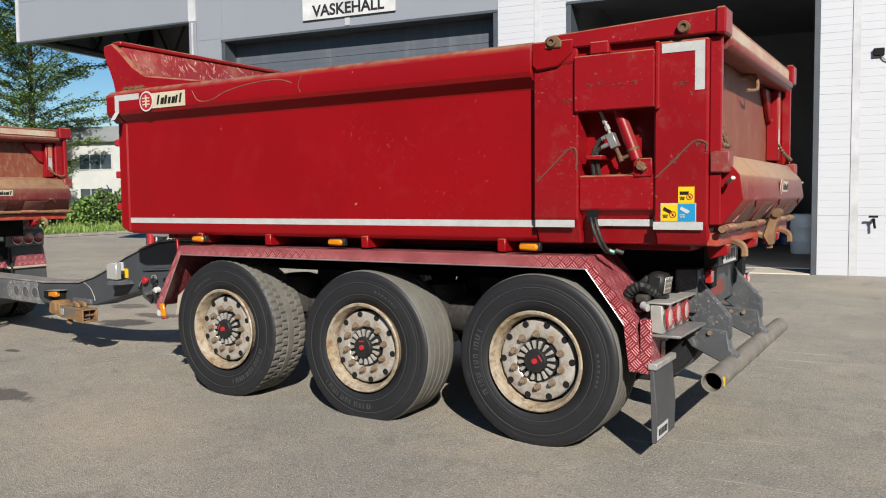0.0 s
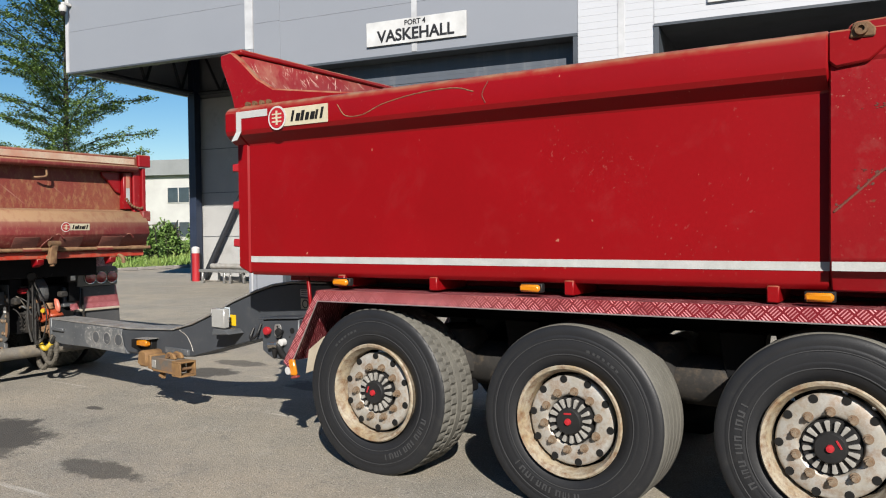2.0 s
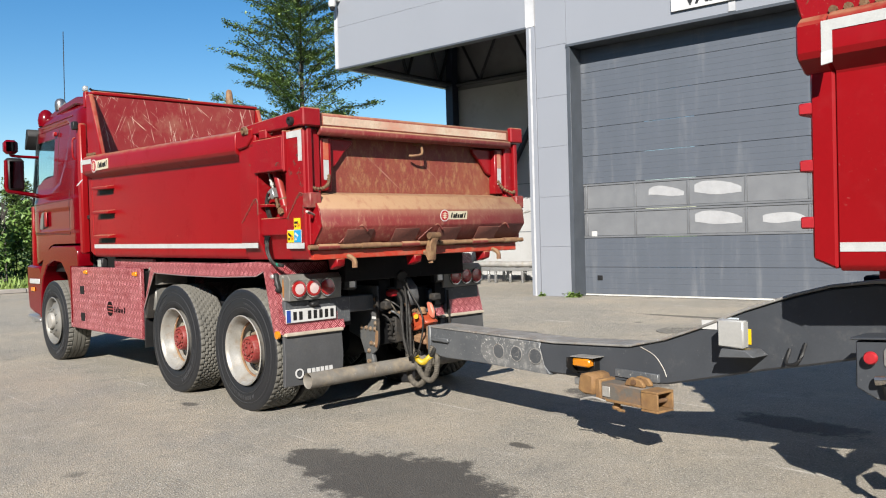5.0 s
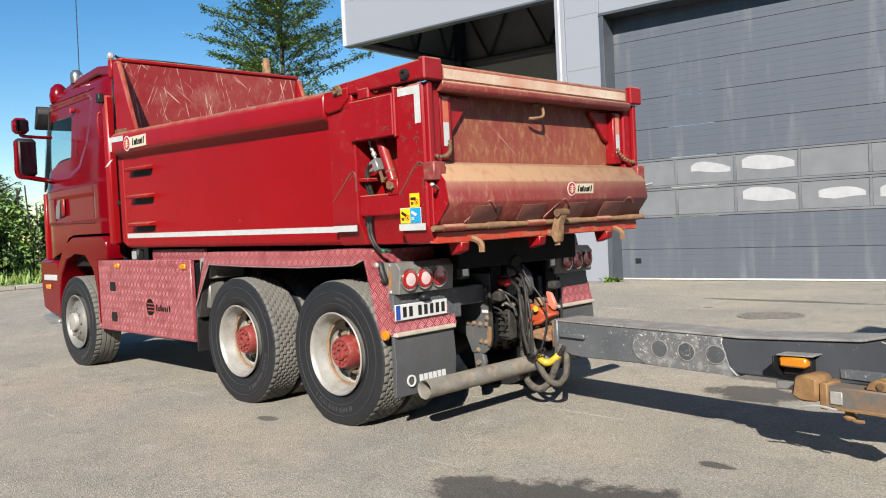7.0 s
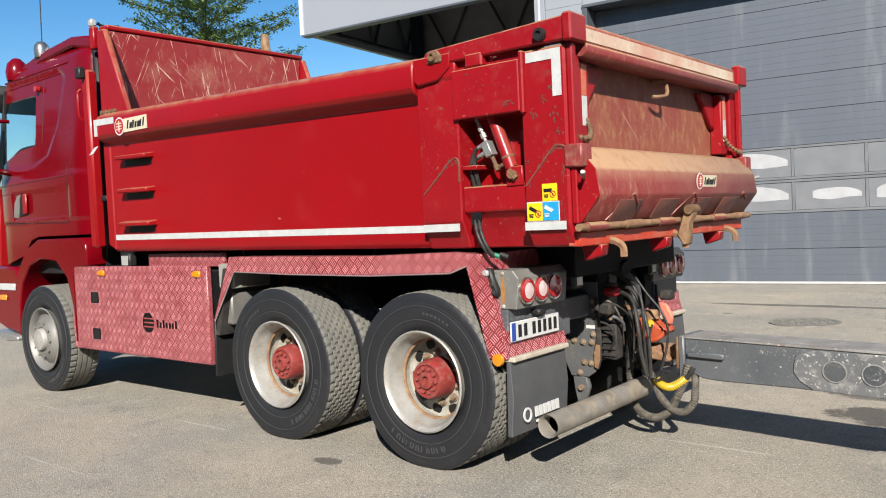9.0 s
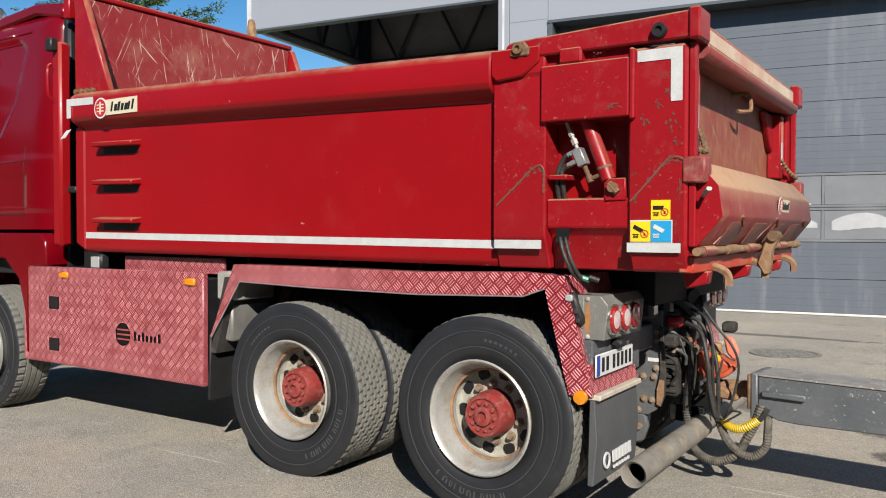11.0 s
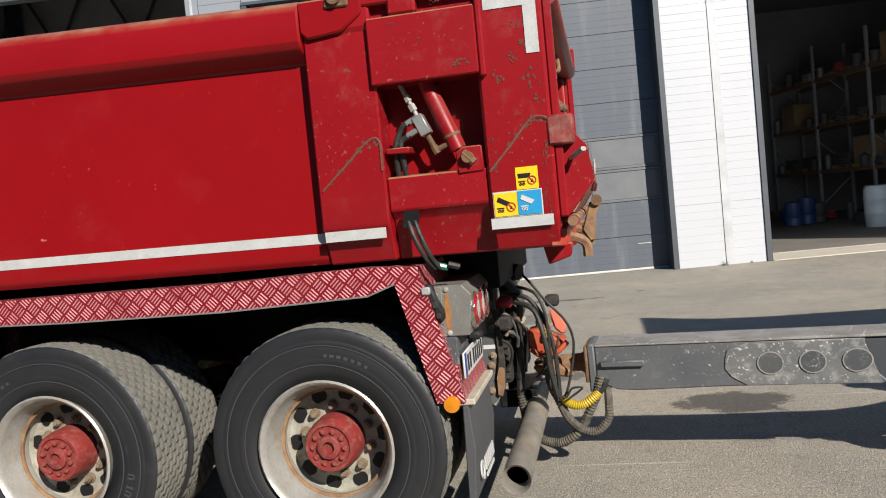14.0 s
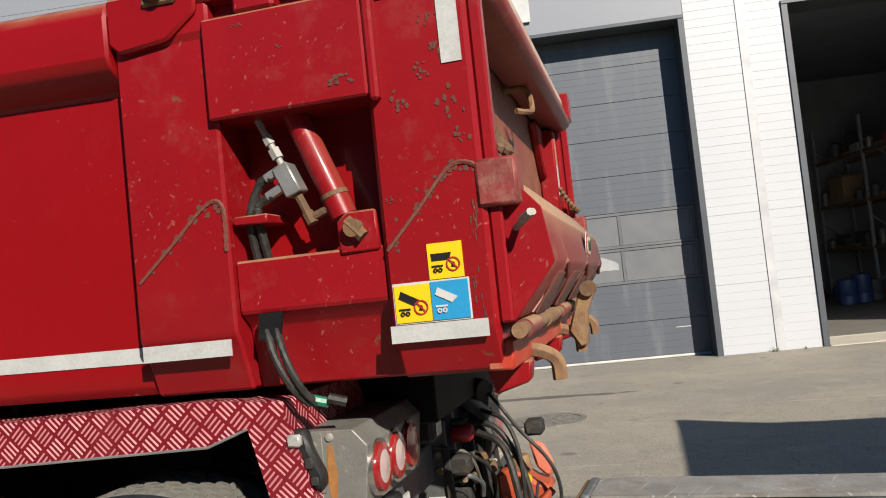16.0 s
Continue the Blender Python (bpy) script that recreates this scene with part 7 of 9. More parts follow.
# drawbar
DA, DB = Vector((-9.92, 5.82, 0)), Vector((-5.9, 5.445, 0))
dang = math.atan2(DB.y - DA.y, DB.x - DA.x)
DM = Matrix.Translation(DA + Vector((0.0, 0.0, -0.035))) @ Matrix.Rotation(dang, 4, "Z")
hw = 0.19
bar = part("drawbar", prism([(0.096, 0.53), (0.096, 0.725), (1.45, 0.71), (2.0, 0.722), (2.24, 0.78), (2.47, 0.86), (2.78, 0.99), (3.07, 1.092), (3.28, 1.15), (3.5, 1.18), (3.9, 1.19), (3.95, 1.19), (3.95, 0.93), (3.5, 0.80), (3.18, 0.72), (2.89, 0.655), (2.59, 0.575), (2.24, 0.495), (1.8, 0.478), (0.7, 0.488), (0.30, 0.482), (0.20, 0.487)], "y", -hw, 0.06, 0.012), BAR_SIDE, trailer, "dark grey box-section drawbar", m=DM)
part("drawbar_front", prism([(0.096, 0.53), (0.096, 0.73), (1.35, 0.716), (1.33, 0.6), (1.43, 0.475), (0.7, 0.486), (0.30, 0.478), (0.20, 0.485)], "y", -hw - 0.006, 0.066, 0.006), BAR_WORN, bar, "scuffed grey front section", m=DM)
part("drawbar_top_edge", prism([(0.096, 0.728), (0.096, 0.743), (1.45, 0.729), (2.0, 0.741), (2.24, 0.799), (2.47, 0.879), (2.78, 1.009), (3.07, 1.111), (3.28, 1.169), (3.5, 1.199), (3.9, 1.209), (3.9, 1.193), (3.5, 1.183), (3.28, 1.153), (3.07, 1.095), (2.78, 0.993), (2.47, 0.863), (2.24, 0.783), (2.0, 0.725), (1.45, 0.713)], "y", -hw - 0.012, 0.072, 0.003), BAR_EDGE, bar, m=DM)
part("drawbar_plate", box(0.055, 0.095, -hw - 0.018, 0.08, 0.475, 0.745, 0.008), BAR_WORN, bar, m=DM)
part("drawbar_rib", box(0.12, 0.34, -hw - 0.034, -hw - 0.006, 0.615, 0.65, 0.006), BAR_WORN, bar, m=DM)
part("doubler", prism([(0.72, 0.58), (0.722, 0.63), (0.735, 0.68), (0.77, 0.70), (0.83, 0.714), (1.34, 0.712), (1.40, 0.478), (0.82, 0.488), (0.75, 0.535)], "y", -hw - 0.013, -hw - 0.0065, 0.003), BAR_SCUFF, bar, m=DM)
for k in range(3):
    part("bar_hole", cyl((0.93 + k * 0.19, -hw - 0.0175, 0.605), (0.93 + k * 0.19, -hw - 0.0135, 0.605), 0.056, 24), BAR_GREY, bar, "round bore", m=DM)
    part("hole_rim", lathe([(0.055, -hw - 0.019), (0.061, -hw - 0.019), (0.061, -hw - 0.014), (0.055, -hw - 0.014)], 24, centre=(0.93 + k * 0.19, 0, 0.605), closed=True), BAR_EDGE, bar, m=DM)
lamp = part("marker_lamp", box(1.675, 1.80, -hw - 0.115, -hw - 0.06, 0.58, 0.638, 0.01), LAMP_AMBER, bar, "amber marker lamp", m=DM)
part("lamp_hood", box(1.665, 1.83, -hw - 0.118, -hw - 0.001, 0.645, 0.652, 0.002), BAR_EDGE, lamp, "bent sheet hood", m=DM)
# black side of the hood, its shadow on the bar drawn into the plate
part("lamp_shade", prism([(-hw - 0.15, 0.645), (-hw - 0.001, 0.645), (-hw - 0.001, 0.52), (-hw - 0.06, 0.52), (-hw - 0.15, 0.575)], "x", 1.66, 1.667, 0.001), INK, lamp, m=DM)
part("lamp_back", box(1.672, 1.80, -hw - 0.058, -hw - 0.001, 0.53, 0.64, 0.003), INK, lamp, m=DM)
wl = part("work_lamp", box(2.70, 2.86, -hw - 0.16, -hw - 0.10, 0.795, 0.955, 0.008), LAMP_CLEAR, bar, "square clear work lamp", m=DM)
part("lamp_bracket", prism([(2.70, 0.73), (2.92, 0.75), (2.87, 0.785), (2.72, 0.785)], "y", -hw - 0.16, -hw, 0.004), BAR_WORN, wl, m=DM)
for k, (x0, z0, w, h, mt) in enumerate(((2.64, 0.83, 0.10, 0.12, PLASTIC_BLUE), (2.745, 0.80, 0.07, 0.09, YELLOW), (2.50, 0.87, 0.10, 0.055, WHITE))):
    part("data_sticker", box(x0, x0 + w, -hw - 0.004, -hw - 0.0005, z0, z0 + h, 0), mt, bar, "small data sticker", m=DM, smooth=0)
part("tow_eye", hose([(-0.06, -0.06, 0.62), (-0.12, -0.06, 0.62), (-0.18, -0.01, 0.62), (-0.24, -0.06, 0.62), (-0.18, -0.11, 0.62), (-0.12, -0.06, 0.62)], 0.035, 5, 8), RUST_TAN, bar, "rusty towing eye", m=DM)
part("eye_shank", lathe([(0.001, -0.14), (0.045, -0.14), (0.05, -0.04), (0.052, 0.0), (0.085, 0.054), (0.001, 0.054)], 14, "x", (0, -0.06, 0.62)), RUST_TAN, bar, "rusty drawbar shank", m=DM)
part("front_lip", box(0.035, 0.054, -hw - 0.018, 0.08, 0.53, 0.735, 0.006), RUST, bar, m=DM)
part("bar_clip", hose([(3.05, -hw - 0.01, 0.80), (3.05, -hw - 0.05, 0.72), (3.12, -hw - 0.05, 0.74), (3.14, -hw - 0.01, 0.84)], 0.01, 5, 6), BLACK, bar, m=DM)


def stretch_bar(ob):
    """Lengthen the bar's rear part and lift it: it climbs towards the trailer."""
    for child in [ob] + list(ob.children_recursive):
        for v in child.data.vertices:
            u = v.co.x
            v.co.x = float(np.interp(u, (0.096, 0.93, 1.31, 2.0, 2.24, 2.78, 3.5, 3.95), (0.096, 1.0, 1.41, 2.30, 2.60, 3.17, 3.91, 4.35))) if u > 0.096 else u
            v.co.z += float(np.interp(u, (1.31, 1.8, 2.24, 2.59, 3.5, 3.95), (0.0, 0.02, 0.045, 0.055, 0.05, 0.045)))


stretch_bar(bar)
part("weld_seam", hose([(2.40, -hw - 0.002, 0.766), (2.51, -hw - 0.002, 0.72), (2.575, -hw - 0.002, 0.647), (2.602, -hw - 0.002, 0.59)], 0.004, 6, 5), STEEL, bar, m=DM)
# data plates on the bar beside the control box
pl_ = part("data_plate", box(4.007, 4.114, -hw - 0.005, -hw - 0.0005, 1.134, 1.187, 0), SACK, bar, "white data plate", m=DM, smooth=0)
for k in range(3):
    part("text_line", box(4.017, 4.102 - 0.012 * k, -hw - 0.006, -hw - 0.0052, 1.144 + 0.016 * k, 1.150 + 0.016 * k, 0), INK, pl_, m=DM, smooth=0)
pl_ = part("warning_plate", box(4.010, 4.112, -hw - 0.005, -hw - 0.0005, 1.036, 1.118, 0), CREAM, bar, "cream warning plate with a dark ring", m=DM, smooth=0)
part("ring_mark", lathe([(0.026, -hw - 0.0065), (0.034, -hw - 0.0065), (0.034, -hw - 0.0052), (0.026, -hw - 0.0052)], 20, centre=(4.061, 0, 1.077), closed=True), INK, pl_, m=DM, smooth=0)
# rusty support leg folded up beside the bar
LF, LB = -hw - 0.34, -hw - 0.20
LM = DM @ Matrix.Translation((2.03, -0.265, 0.0)) @ Matrix.Rotation(radians(-2), 4, "Z") @ Matrix.Diagonal((1.12, 1, 1, 1)) @ Matrix.Translation((-1.9, 0.46, 0))
leg = part("support_leg", box(1.985, 2.345, LF + 0.01, LB, 0.405, 0.525, 0.008), LEG_RUST, bar, "rusty folded support leg with an open square mouth", m=LM)
part("leg_clamp", prism([(1.85, 0.45), (1.87, 0.56), (1.93, 0.575), (1.985, 0.56), (1.984, 0.43), (1.90, 0.425)], "y", LF - 0.02, LB + 0.02, 0.012), RUST_OCHRE, leg, "ochre rusty clamp", m=LM)
part("leg_collar", box(1.99, 2.03, LF - 0.005, LB + 0.012, 0.395, 0.54, 0.006), RUST_OCHRE, leg, m=LM)
mouth = box(2.346, 2.465, LF - 0.01, LB + 0.01, 0.505, 0.52, 0.003)
merge(mouth, box(2.346, 2.465, LF - 0.01, LB + 0.01, 0.385, 0.40, 0.003))
merge(mouth, box(2.346, 2.465, LF - 0.01, LF + 0.005, 0.4005, 0.5045, 0.003))
merge(mouth, box(2.346, 2.465, LB - 0.005, LB + 0.01, 0.4005, 0.5045, 0.003))
part("leg_mouth", mouth, RUST_OCHRE, leg, "open square rusty tube end", m=LM)
part("leg_pin", cyl((2.42, LF + 0.006, 0.45), (2.42, LB - 0.006, 0.45), 0.014, 10), RUST, leg, m=LM)
part("leg_lug", prism([(2.20, 0.526), (2.215, 0.565), (2.25, 0.585), (2.32, 0.575), (2.345, 0.545), (2.345, 0.526)], "y", LF + 0.02, LF + 0.05, 0.006), RUST_OCHRE, leg, "rusty lug with a bore", m=LM)
part("leg_lug", prism([(2.20, 0.526), (2.215, 0.565), (2.25, 0.585), (2.32, 0.575), (2.345, 0.545), (2.345, 0.526)], "y", LB - 0.05, LB - 0.02, 0.006), RUST_OCHRE, leg, m=LM)
part("lug_pin", cyl((2.275, LF + 0.01, 0.555), (2.275, LB - 0.01, 0.555), 0.018, 12), RUST, leg, m=LM)
part("leg_rail", box(2.03, 2.36, LB + 0.001, LB + 0.05, 0.545, 0.60, 0.004), BAR_WORN, leg, m=LM)
part("leg_strap", box(2.06, 2.36, LF + 0.0, LF + 0.0095, 0.40, 0.418, 0.003), RUST_OCHRE, leg, m=LM)
part("leg_plate", box(2.04, 2.10, LF + 0.001, LF + 0.0095, 0.43, 0.50, 0.003), STEEL, leg, m=LM)
part("leg_rod", hose([(1.88, LF - 0.02, 0.385), (1.94, LF - 0.025, 0.405), (1.99, LF - 0.02, 0.415), (2.08, LF - 0.015, 0.405)], 0.008, 5, 6), STEEL, leg, m=LM)
part("leg_bracket", box(1.70, 1.84, LB - 0.02, LB + 0.16, 0.445, 0.495, 0.006), ALU, leg, "pale aluminium bracket", m=LM)
part("leg_foot", lathe([(0.001, 0.345), (0.03, 0.347), (0.034, 0.36), (0.022, 0.375), (0.022, 0.404)], 12, "z", (2.11, LF + 0.06, 0)), RUST_OCHRE, leg, "rusty foot stud", m=LM)
part("leg_hook", hose([(2.11, LF + 0.05, 0.355), (2.15, LF + 0.03, 0.35), (2.19, LF + 0.03, 0.352)], 0.01, 4, 6), RUST_OCHRE, leg, m=LM)
# rear of the trailer
for far in (False, True):
    def putr(name, bm, material, label="", par=trailer):
        return part(name, mirror_y(bm, TC) if far else bm, material, par, label)

    lb = putr("lamp_box", prism([(-1.42, 0.775), (-1.345, 0.77), (-1.35, 0.935), (-1.42, 0.94)], "y", TY + 0.03, TY + 0.60, 0.006), STEEL, "grey steel tail lamp box")
    for k in range(3):
        yy = TY + 0.12 + k * 0.18
        lp = putr("tail_lamp", lathe([(0.072, -1.35), (0.072, -1.328), (0.05, -1.325), (0.05, -1.35)], 24, "x", (0, yy, 0.86), closed=True), LAMP_RED, "round red tail lamp", lb)
        putr("lens", lathe([(0.001, -1.322), (0.05, -1.327), (0.05, -1.35)], 20, "x", (0, yy, 0.86)), LAMP_PINK, "", lp)
        putr("lamp_bezel", lathe([(0.073, -1.349), (0.08, -1.349), (0.08, -1.335), (0.073, -1.335)], 24, "x", (0, yy, 0.86), closed=True), CHROME, "", lp)
    putr("lamp_shelf", box(-1.43, -1.24, TY + 0.02, TY + 0.61, 0.752, 0.768, 0.004), ALU, "pale shelf plate")
    putr("lamp_ledge", box(-1.44, -1.30, TY + 0.02, TY + 0.61, 0.942, 0.954, 0.004), STEEL, "dusty steel ledge")
LT = Matrix.Translation((-1.385, TY + 0.22, 0.955)) @ Matrix.Rotation(radians(-7), 4, "Z") @ Matrix.Rotation(radians(8), 4, "Y")
wl = part("work_lamp", box(-0.11, 0.0, -0.068, 0.068, 0.015, 0.148, 0.022), BLACK, trailer, "black square work lamp", m=LT)
part("work_lamp_lens", box(0.0005, 0.006, -0.052, 0.052, 0.033, 0.132, 0.003), LAMP_CLEAR, wl, "clear lens of small light points", m=LT)
for i in range(3):
    for k in range(3):
        part("light_point", box(0.0062, 0.009, -0.045 + i * 0.032, -0.02 + i * 0.032, 0.04 + k * 0.03, 0.064 + k * 0.03, 0.003), CHROME, wl, m=LT)
part("lamp_foot", box(-1.42, -1.37, TY + 0.19, TY + 0.25, 0.955, 0.976, 0.003), BLACK, wl)
part("wrapped_plug", hose([(-1.60, TY + 0.14, 0.955), (-1.555, TY + 0.12, 1.01), (-1.50, TY + 0.13, 1.03), (-1.45, TY + 0.16, 1.0), (-1.42, TY + 0.2, 0.985)], 0.03, 6, 8, 0.22), BLACK, trailer, "black wrapped plug")
part("wrapped_plug", hose([(-1.56, TY + 0.2, 0.96), (-1.50, TY + 0.2, 1.06), (-1.44, TY + 0.24, 1.07), (-1.42, TY + 0.3, 1.0)], 0.022, 6, 8, 0.2), HOSE, trailer)
part("plug_clamp", box(-1.53, -1.45, TY + 0.08, TY + 0.15, 0.93, 0.985, 0.012), BLACK_DUSTY, trailer)
part("plug_lamp", cyl((-1.47, TY + 0.05, 0.93), (-1.43, TY + 0.03, 0.92), 0.024, 12), LAMP_CLEAR, trailer)
part("tail_reflector", box(-1.405, -1.398, TY + 0.19, TY + 0.27, 0.56, 0.70, 0.003), LAMP_RED, trailer, "red reflector")
part("rear_member", box(-1.44, -1.30, TY + 0.62, 2 * TC - TY - 0.62, 0.82, 1.10, 0.008), BAR_GREY, trailer, "dull grey rear cross member")
part("maker_bars", box(-1.2995, -1.297, 5.6, 6.1, 0.88, 0.98, 0), HUB_RED, trailer, "faded red lettering bars", smooth=0)
np_ = part("number_plate", box(-1.20, -1.19, 5.62, 5.98, 1.12, 1.23, 0.003), WHITE, trailer, "white number plate")
for k in range(6):
    part("plate_bar", box(-1.1895, -1.1885, 5.67 + k * 0.048, 5.70 + k * 0.048, 1.14, 1.21, 0), INK, np_, smooth=0)
part("plate_lamp_box", box(-1.30, -1.201, 5.5, 6.1, 1.10, 1.27, 0.01), BLACK, trailer)
part("red_reflector", box(-1.24, -1.20, TY + 0.56, TY + 0.64, 1.02, 1.10, 0.006), LAMP_RED, trailer, "red reflector block")
for yy in (TY + 0.66, 6.45):
    part("rear_arm", prism([(-1.44, 1.06), (-1.36, 1.10), (-1.10, 0.80), (-1.10, 0.66), (-1.22, 0.66), (-1.44, 0.84)], "y", yy, yy + 0.06, 0.008), BAR_GREY, trailer, "dark grey bumper bracket")
    part("bracket_foot", prism([(-1.44, 0.74), (-1.12, 0.72), (-1.10, 0.60), (-1.05, 0.555), (-1.12, 0.50), (-1.34, 0.60)], "y", yy - 0.02, yy + 0.08, 0.008), BAR_GREY, trailer)
    for k in range(3):
        part("bolt", cyl((-1.40 + k * 0.09, yy - 0.021, 0.70), (-1.40 + k * 0.09, yy - 0.04, 0.70), 0.016, 6), RUSTY_NUT, trailer)
bump = part("under_run_bar", lathe([(0.054, TY + 0.13), (0.062, TY + 0.13), (0.062, 6.0), (0.065, 6.0), (0.065, 6.06), (0.062, 6.06), (0.062, 2 * TC - TY - 0.08), (0.054, 2 * TC - TY - 0.08)], 28, "y", (-1.09, 0, 0.50), closed=True), EXHAUST, trailer, "worn grey round under-run bar")
part("bar_bore", lathe([(0.001, TY + 0.22), (0.054, TY + 0.22)], 20, "y", (-1.09, 0, 0.50)), INK, bump)
part("bar_tape", box(-1.035, -1.026, TY + 0.145, TY + 0.175, 0.48, 0.53, 0), YELLOW, bump, smooth=0)
fl = part("mud_flap", prism([(-1.40, 0.13), (-1.412, 0.56), (-1.392, 0.56), (-1.37, 0.32), (-1.375, 0.13)], "y", TY + 0.005, TY + 0.40, 0.003), FLAP, trailer, "grey rubber mud flap")
part("flap_clamp", box(-1.425, -1.37, TY + 0.0, TY + 0.41, 0.561, 0.60, 0.005), STEEL, trailer)
part("flap_plate", box(-1.374, -1.3705, TY + 0.03, TY + 0.24, 0.145, 0.225, 0), WHITE, fl, "white printed patch", smooth=0)
for k in range(6):
    part("flap_mark", box(-1.370, -1.3685, TY + 0.05 + k * 0.03, TY + 0.07 + k * 0.03, 0.165, 0.205, 0), INK, fl, "unreadable lettering bars", smooth=0)

# ---- truck ----
KY, KC = 4.345, 5.62
truck = thing("tipper_truck", (-13, KC, 0), "red three-axle tipper truck with tread-plate mudguards and a dusty tailgate", "truck")
truck_body = tipper(truck, -9.90, -14.66, KY, KC, 1.34, 2.475, 2.215, 2.275, False)


def rise_forward(ob, x0, x1, zb, zt, up):
    """The rails of the truck body climb a little towards the cab."""
    for child in ob.children:
        if child.matrix_basis == I4:
            for v in child.data.vertices:
                f = max(0.0, min(1.1, (x0 - v.co.x) / (x0 - x1)))
                v.co.z += f * (0.02 + up * (v.co.z - zb) / (zt - zb))
        rise_forward(child, x0, x1, zb, zt, up)


rise_forward(truck_body, -10.91, -14.66, 1.34, 2.475, 0.085)
KYO = 4.415
for i, x in enumerate((-12.38, -11.01)):
    wheel(truck, x, KYO, K_R - 0.015, "d", spin=0.3 + i)
    wheel(truck, x, KYO + 0.345, K_R - 0.015, "d", spin=0.9 + i)
    wheel(truck, x, 2 * KC - KYO, K_R - 0.015, "d", far=True, spin=i)
    wheel(truck, x, 2 * KC - KYO - 0.345, K_R - 0.015, "d", far=True, spin=i)
    part("axle", cyl((x, KYO + 0.5, 0.53), (x, 2 * KC - KYO - 0.5, 0.53), 0.09, 14), CHASSIS, truck)
    part("diff", lathe([(0.001, -0.2), (0.16, -0.15), (0.2, 0), (0.16, 0.15), (0.001, 0.2)], 18, "y", (x, KC, 0.53)), CHASSIS, truck)
wheel(truck, -15.93, 4.39, K_R - 0.033, "s", spin=0.5)
wheel(truck, -15.93, 2 * KC - 4.39, K_R - 0.033, "s", far=True)
part("axle", cyl((-15.93, 4.7, 0.5), (-15.93, 6.7, 0.5), 0.07, 14), CHASSIS, truck)
for yy in (5.445, 6.135):
    part("chassis_beam", box(-17.0, -10.35, yy, yy + 0.14, 0.82, 1.12, 0.01), CHASSIS, truck, "dark steel chassis beam")
part("subframe", box(-14.4, -10.25, 5.0, 6.44, 1.125, 1.38, 0.006), CHASSIS, truck, "dark subframe under the body")
for x in (-12.38, -11.01):
    for yy in (5.1, 6.2):
        part("leaf_spring", prism([(x - 0.55, 0.72), (x, 0.64), (x + 0.55, 0.72), (x + 0.55, 0.80), (x, 0.74), (x - 0.55, 0.80)], "y", yy, yy + 0.1, 0.006), CHASSIS, truck)
# mudguard and flaps
KP = [(-13.11, 0.82), (-12.88, 1.305), (-12.2, 1.305), (-11.42, 1.30), (-10.75, 1.32), (-10.52, 1.305), (-10.365, 0.715)]
mudguard(truck, KP, KY + 0.075, KY + 0.72, 0.125, 0.15)
mudguard(truck, KP, 2 * KC - KY - 0.075, 2 * KC - KY - 0.72, 0.125, 0.15)
part("mudguard_stay", box(-11.9, -11.84, KY + 0.3, 5.28, 1.18, 1.24, 0.006), CHASSIS, truck)
for x in (-12.9, -12.1, -11.5, -10.9):
    part("mudguard_stay", box(x - 0.015, x + 0.015, KY + 0.22, KY + 0.5, 1.285, 1.37, 0.005), CHASSIS, truck)
# the rear fenders' inner apron and front flap
part("front_flap", prism([(-13.15, 0.38), (-13.128, 0.38), (-13.115, 0.82), (-13.137, 0.82)], "y", KY + 0.085, KY + 0.62, 0.004), BLACK, truck, "black rubber front flap")
part("mudguard_apron", prism([(-13.13, 0.70), (-13.07, 0.70), (-12.93, 1.20), (-12.99, 1.22)], "y", KY + 0.09, KY + 0.6, 0.004), BLACK_DUSTY, truck)
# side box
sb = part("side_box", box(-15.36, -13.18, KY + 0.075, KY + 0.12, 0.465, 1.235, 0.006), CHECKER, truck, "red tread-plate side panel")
part("box_back", box(-15.2, -13.2, KY + 0.121, KY + 0.6, 0.55, 1.2, 0.01), CHASSIS, truck)
for zz in (0.62, 0.95):
    part("box_cutout", box(-14.99, -14.86, KY + 0.068, KY + 0.0745, zz - 0.05, zz + 0.05, 0), INK, sb, "square cut-out", smooth=0)
for x in (-14.77, -13.30):
    part("marker_lamp", box(x - 0.055, x + 0.055, KY + 0.05, KY + 0.0745, 1.15, 1.20, 0.008), LAMP_AMBER, sb, "amber marker lamp")
EM = Matrix.Translation((-14.05, KY + 0.0735, 0.76))
em = part("panel_emblem", lathe([(0.001, -0.003), (0.085, -0.003), (0.085, 0)], 24), CHASSIS, sb, "dark round emblem and word bars", m=EM)
for k in (-1, 0, 1):
    part("emblem_bar", box(-0.06, 0.09, -0.006, -0.0035, k * 0.035 - 0.006, k * 0.035 + 0.006, 0), HUB_RED, em, m=EM, smooth=0)
for i in range(7):
    part("word_bar", box(0.13 + i * 0.045, 0.155 + i * 0.045, -0.003, 0, -0.035, 0.03 if i in (0, 2, 6) else 0.01, 0), CHASSIS, em, m=EM, smooth=0)
part("upper_plate", box(-14.2, -13.12, KY + 0.2, KY + 0.23, 1.226, 1.335, 0.004), CHECKER, truck, "red tread-plate upper plate")
part("service_box", box(-13.12, -12.93, KY + 0.14, KY + 0.5, 1.06, 1.25, 0.012), STEEL, truck, "grey steel service box")
part("service_box_low", box(-13.10, -12.98, KY + 0.15, KY + 0.5, 0.78, 1.055, 0.012), STEEL_DULL, truck)
fl_ = part("side_work_lamp", box(-14.52, -14.38, KY + 0.12, KY + 0.2, 1.226, 1.345, 0.015), BLACK, truck, "black square work lamp")
part("lens", box(-14.50, -14.395, KY + 0.114, KY + 0.1195, 1.24, 1.325, 0.004), LAMP_CLEAR, fl_)
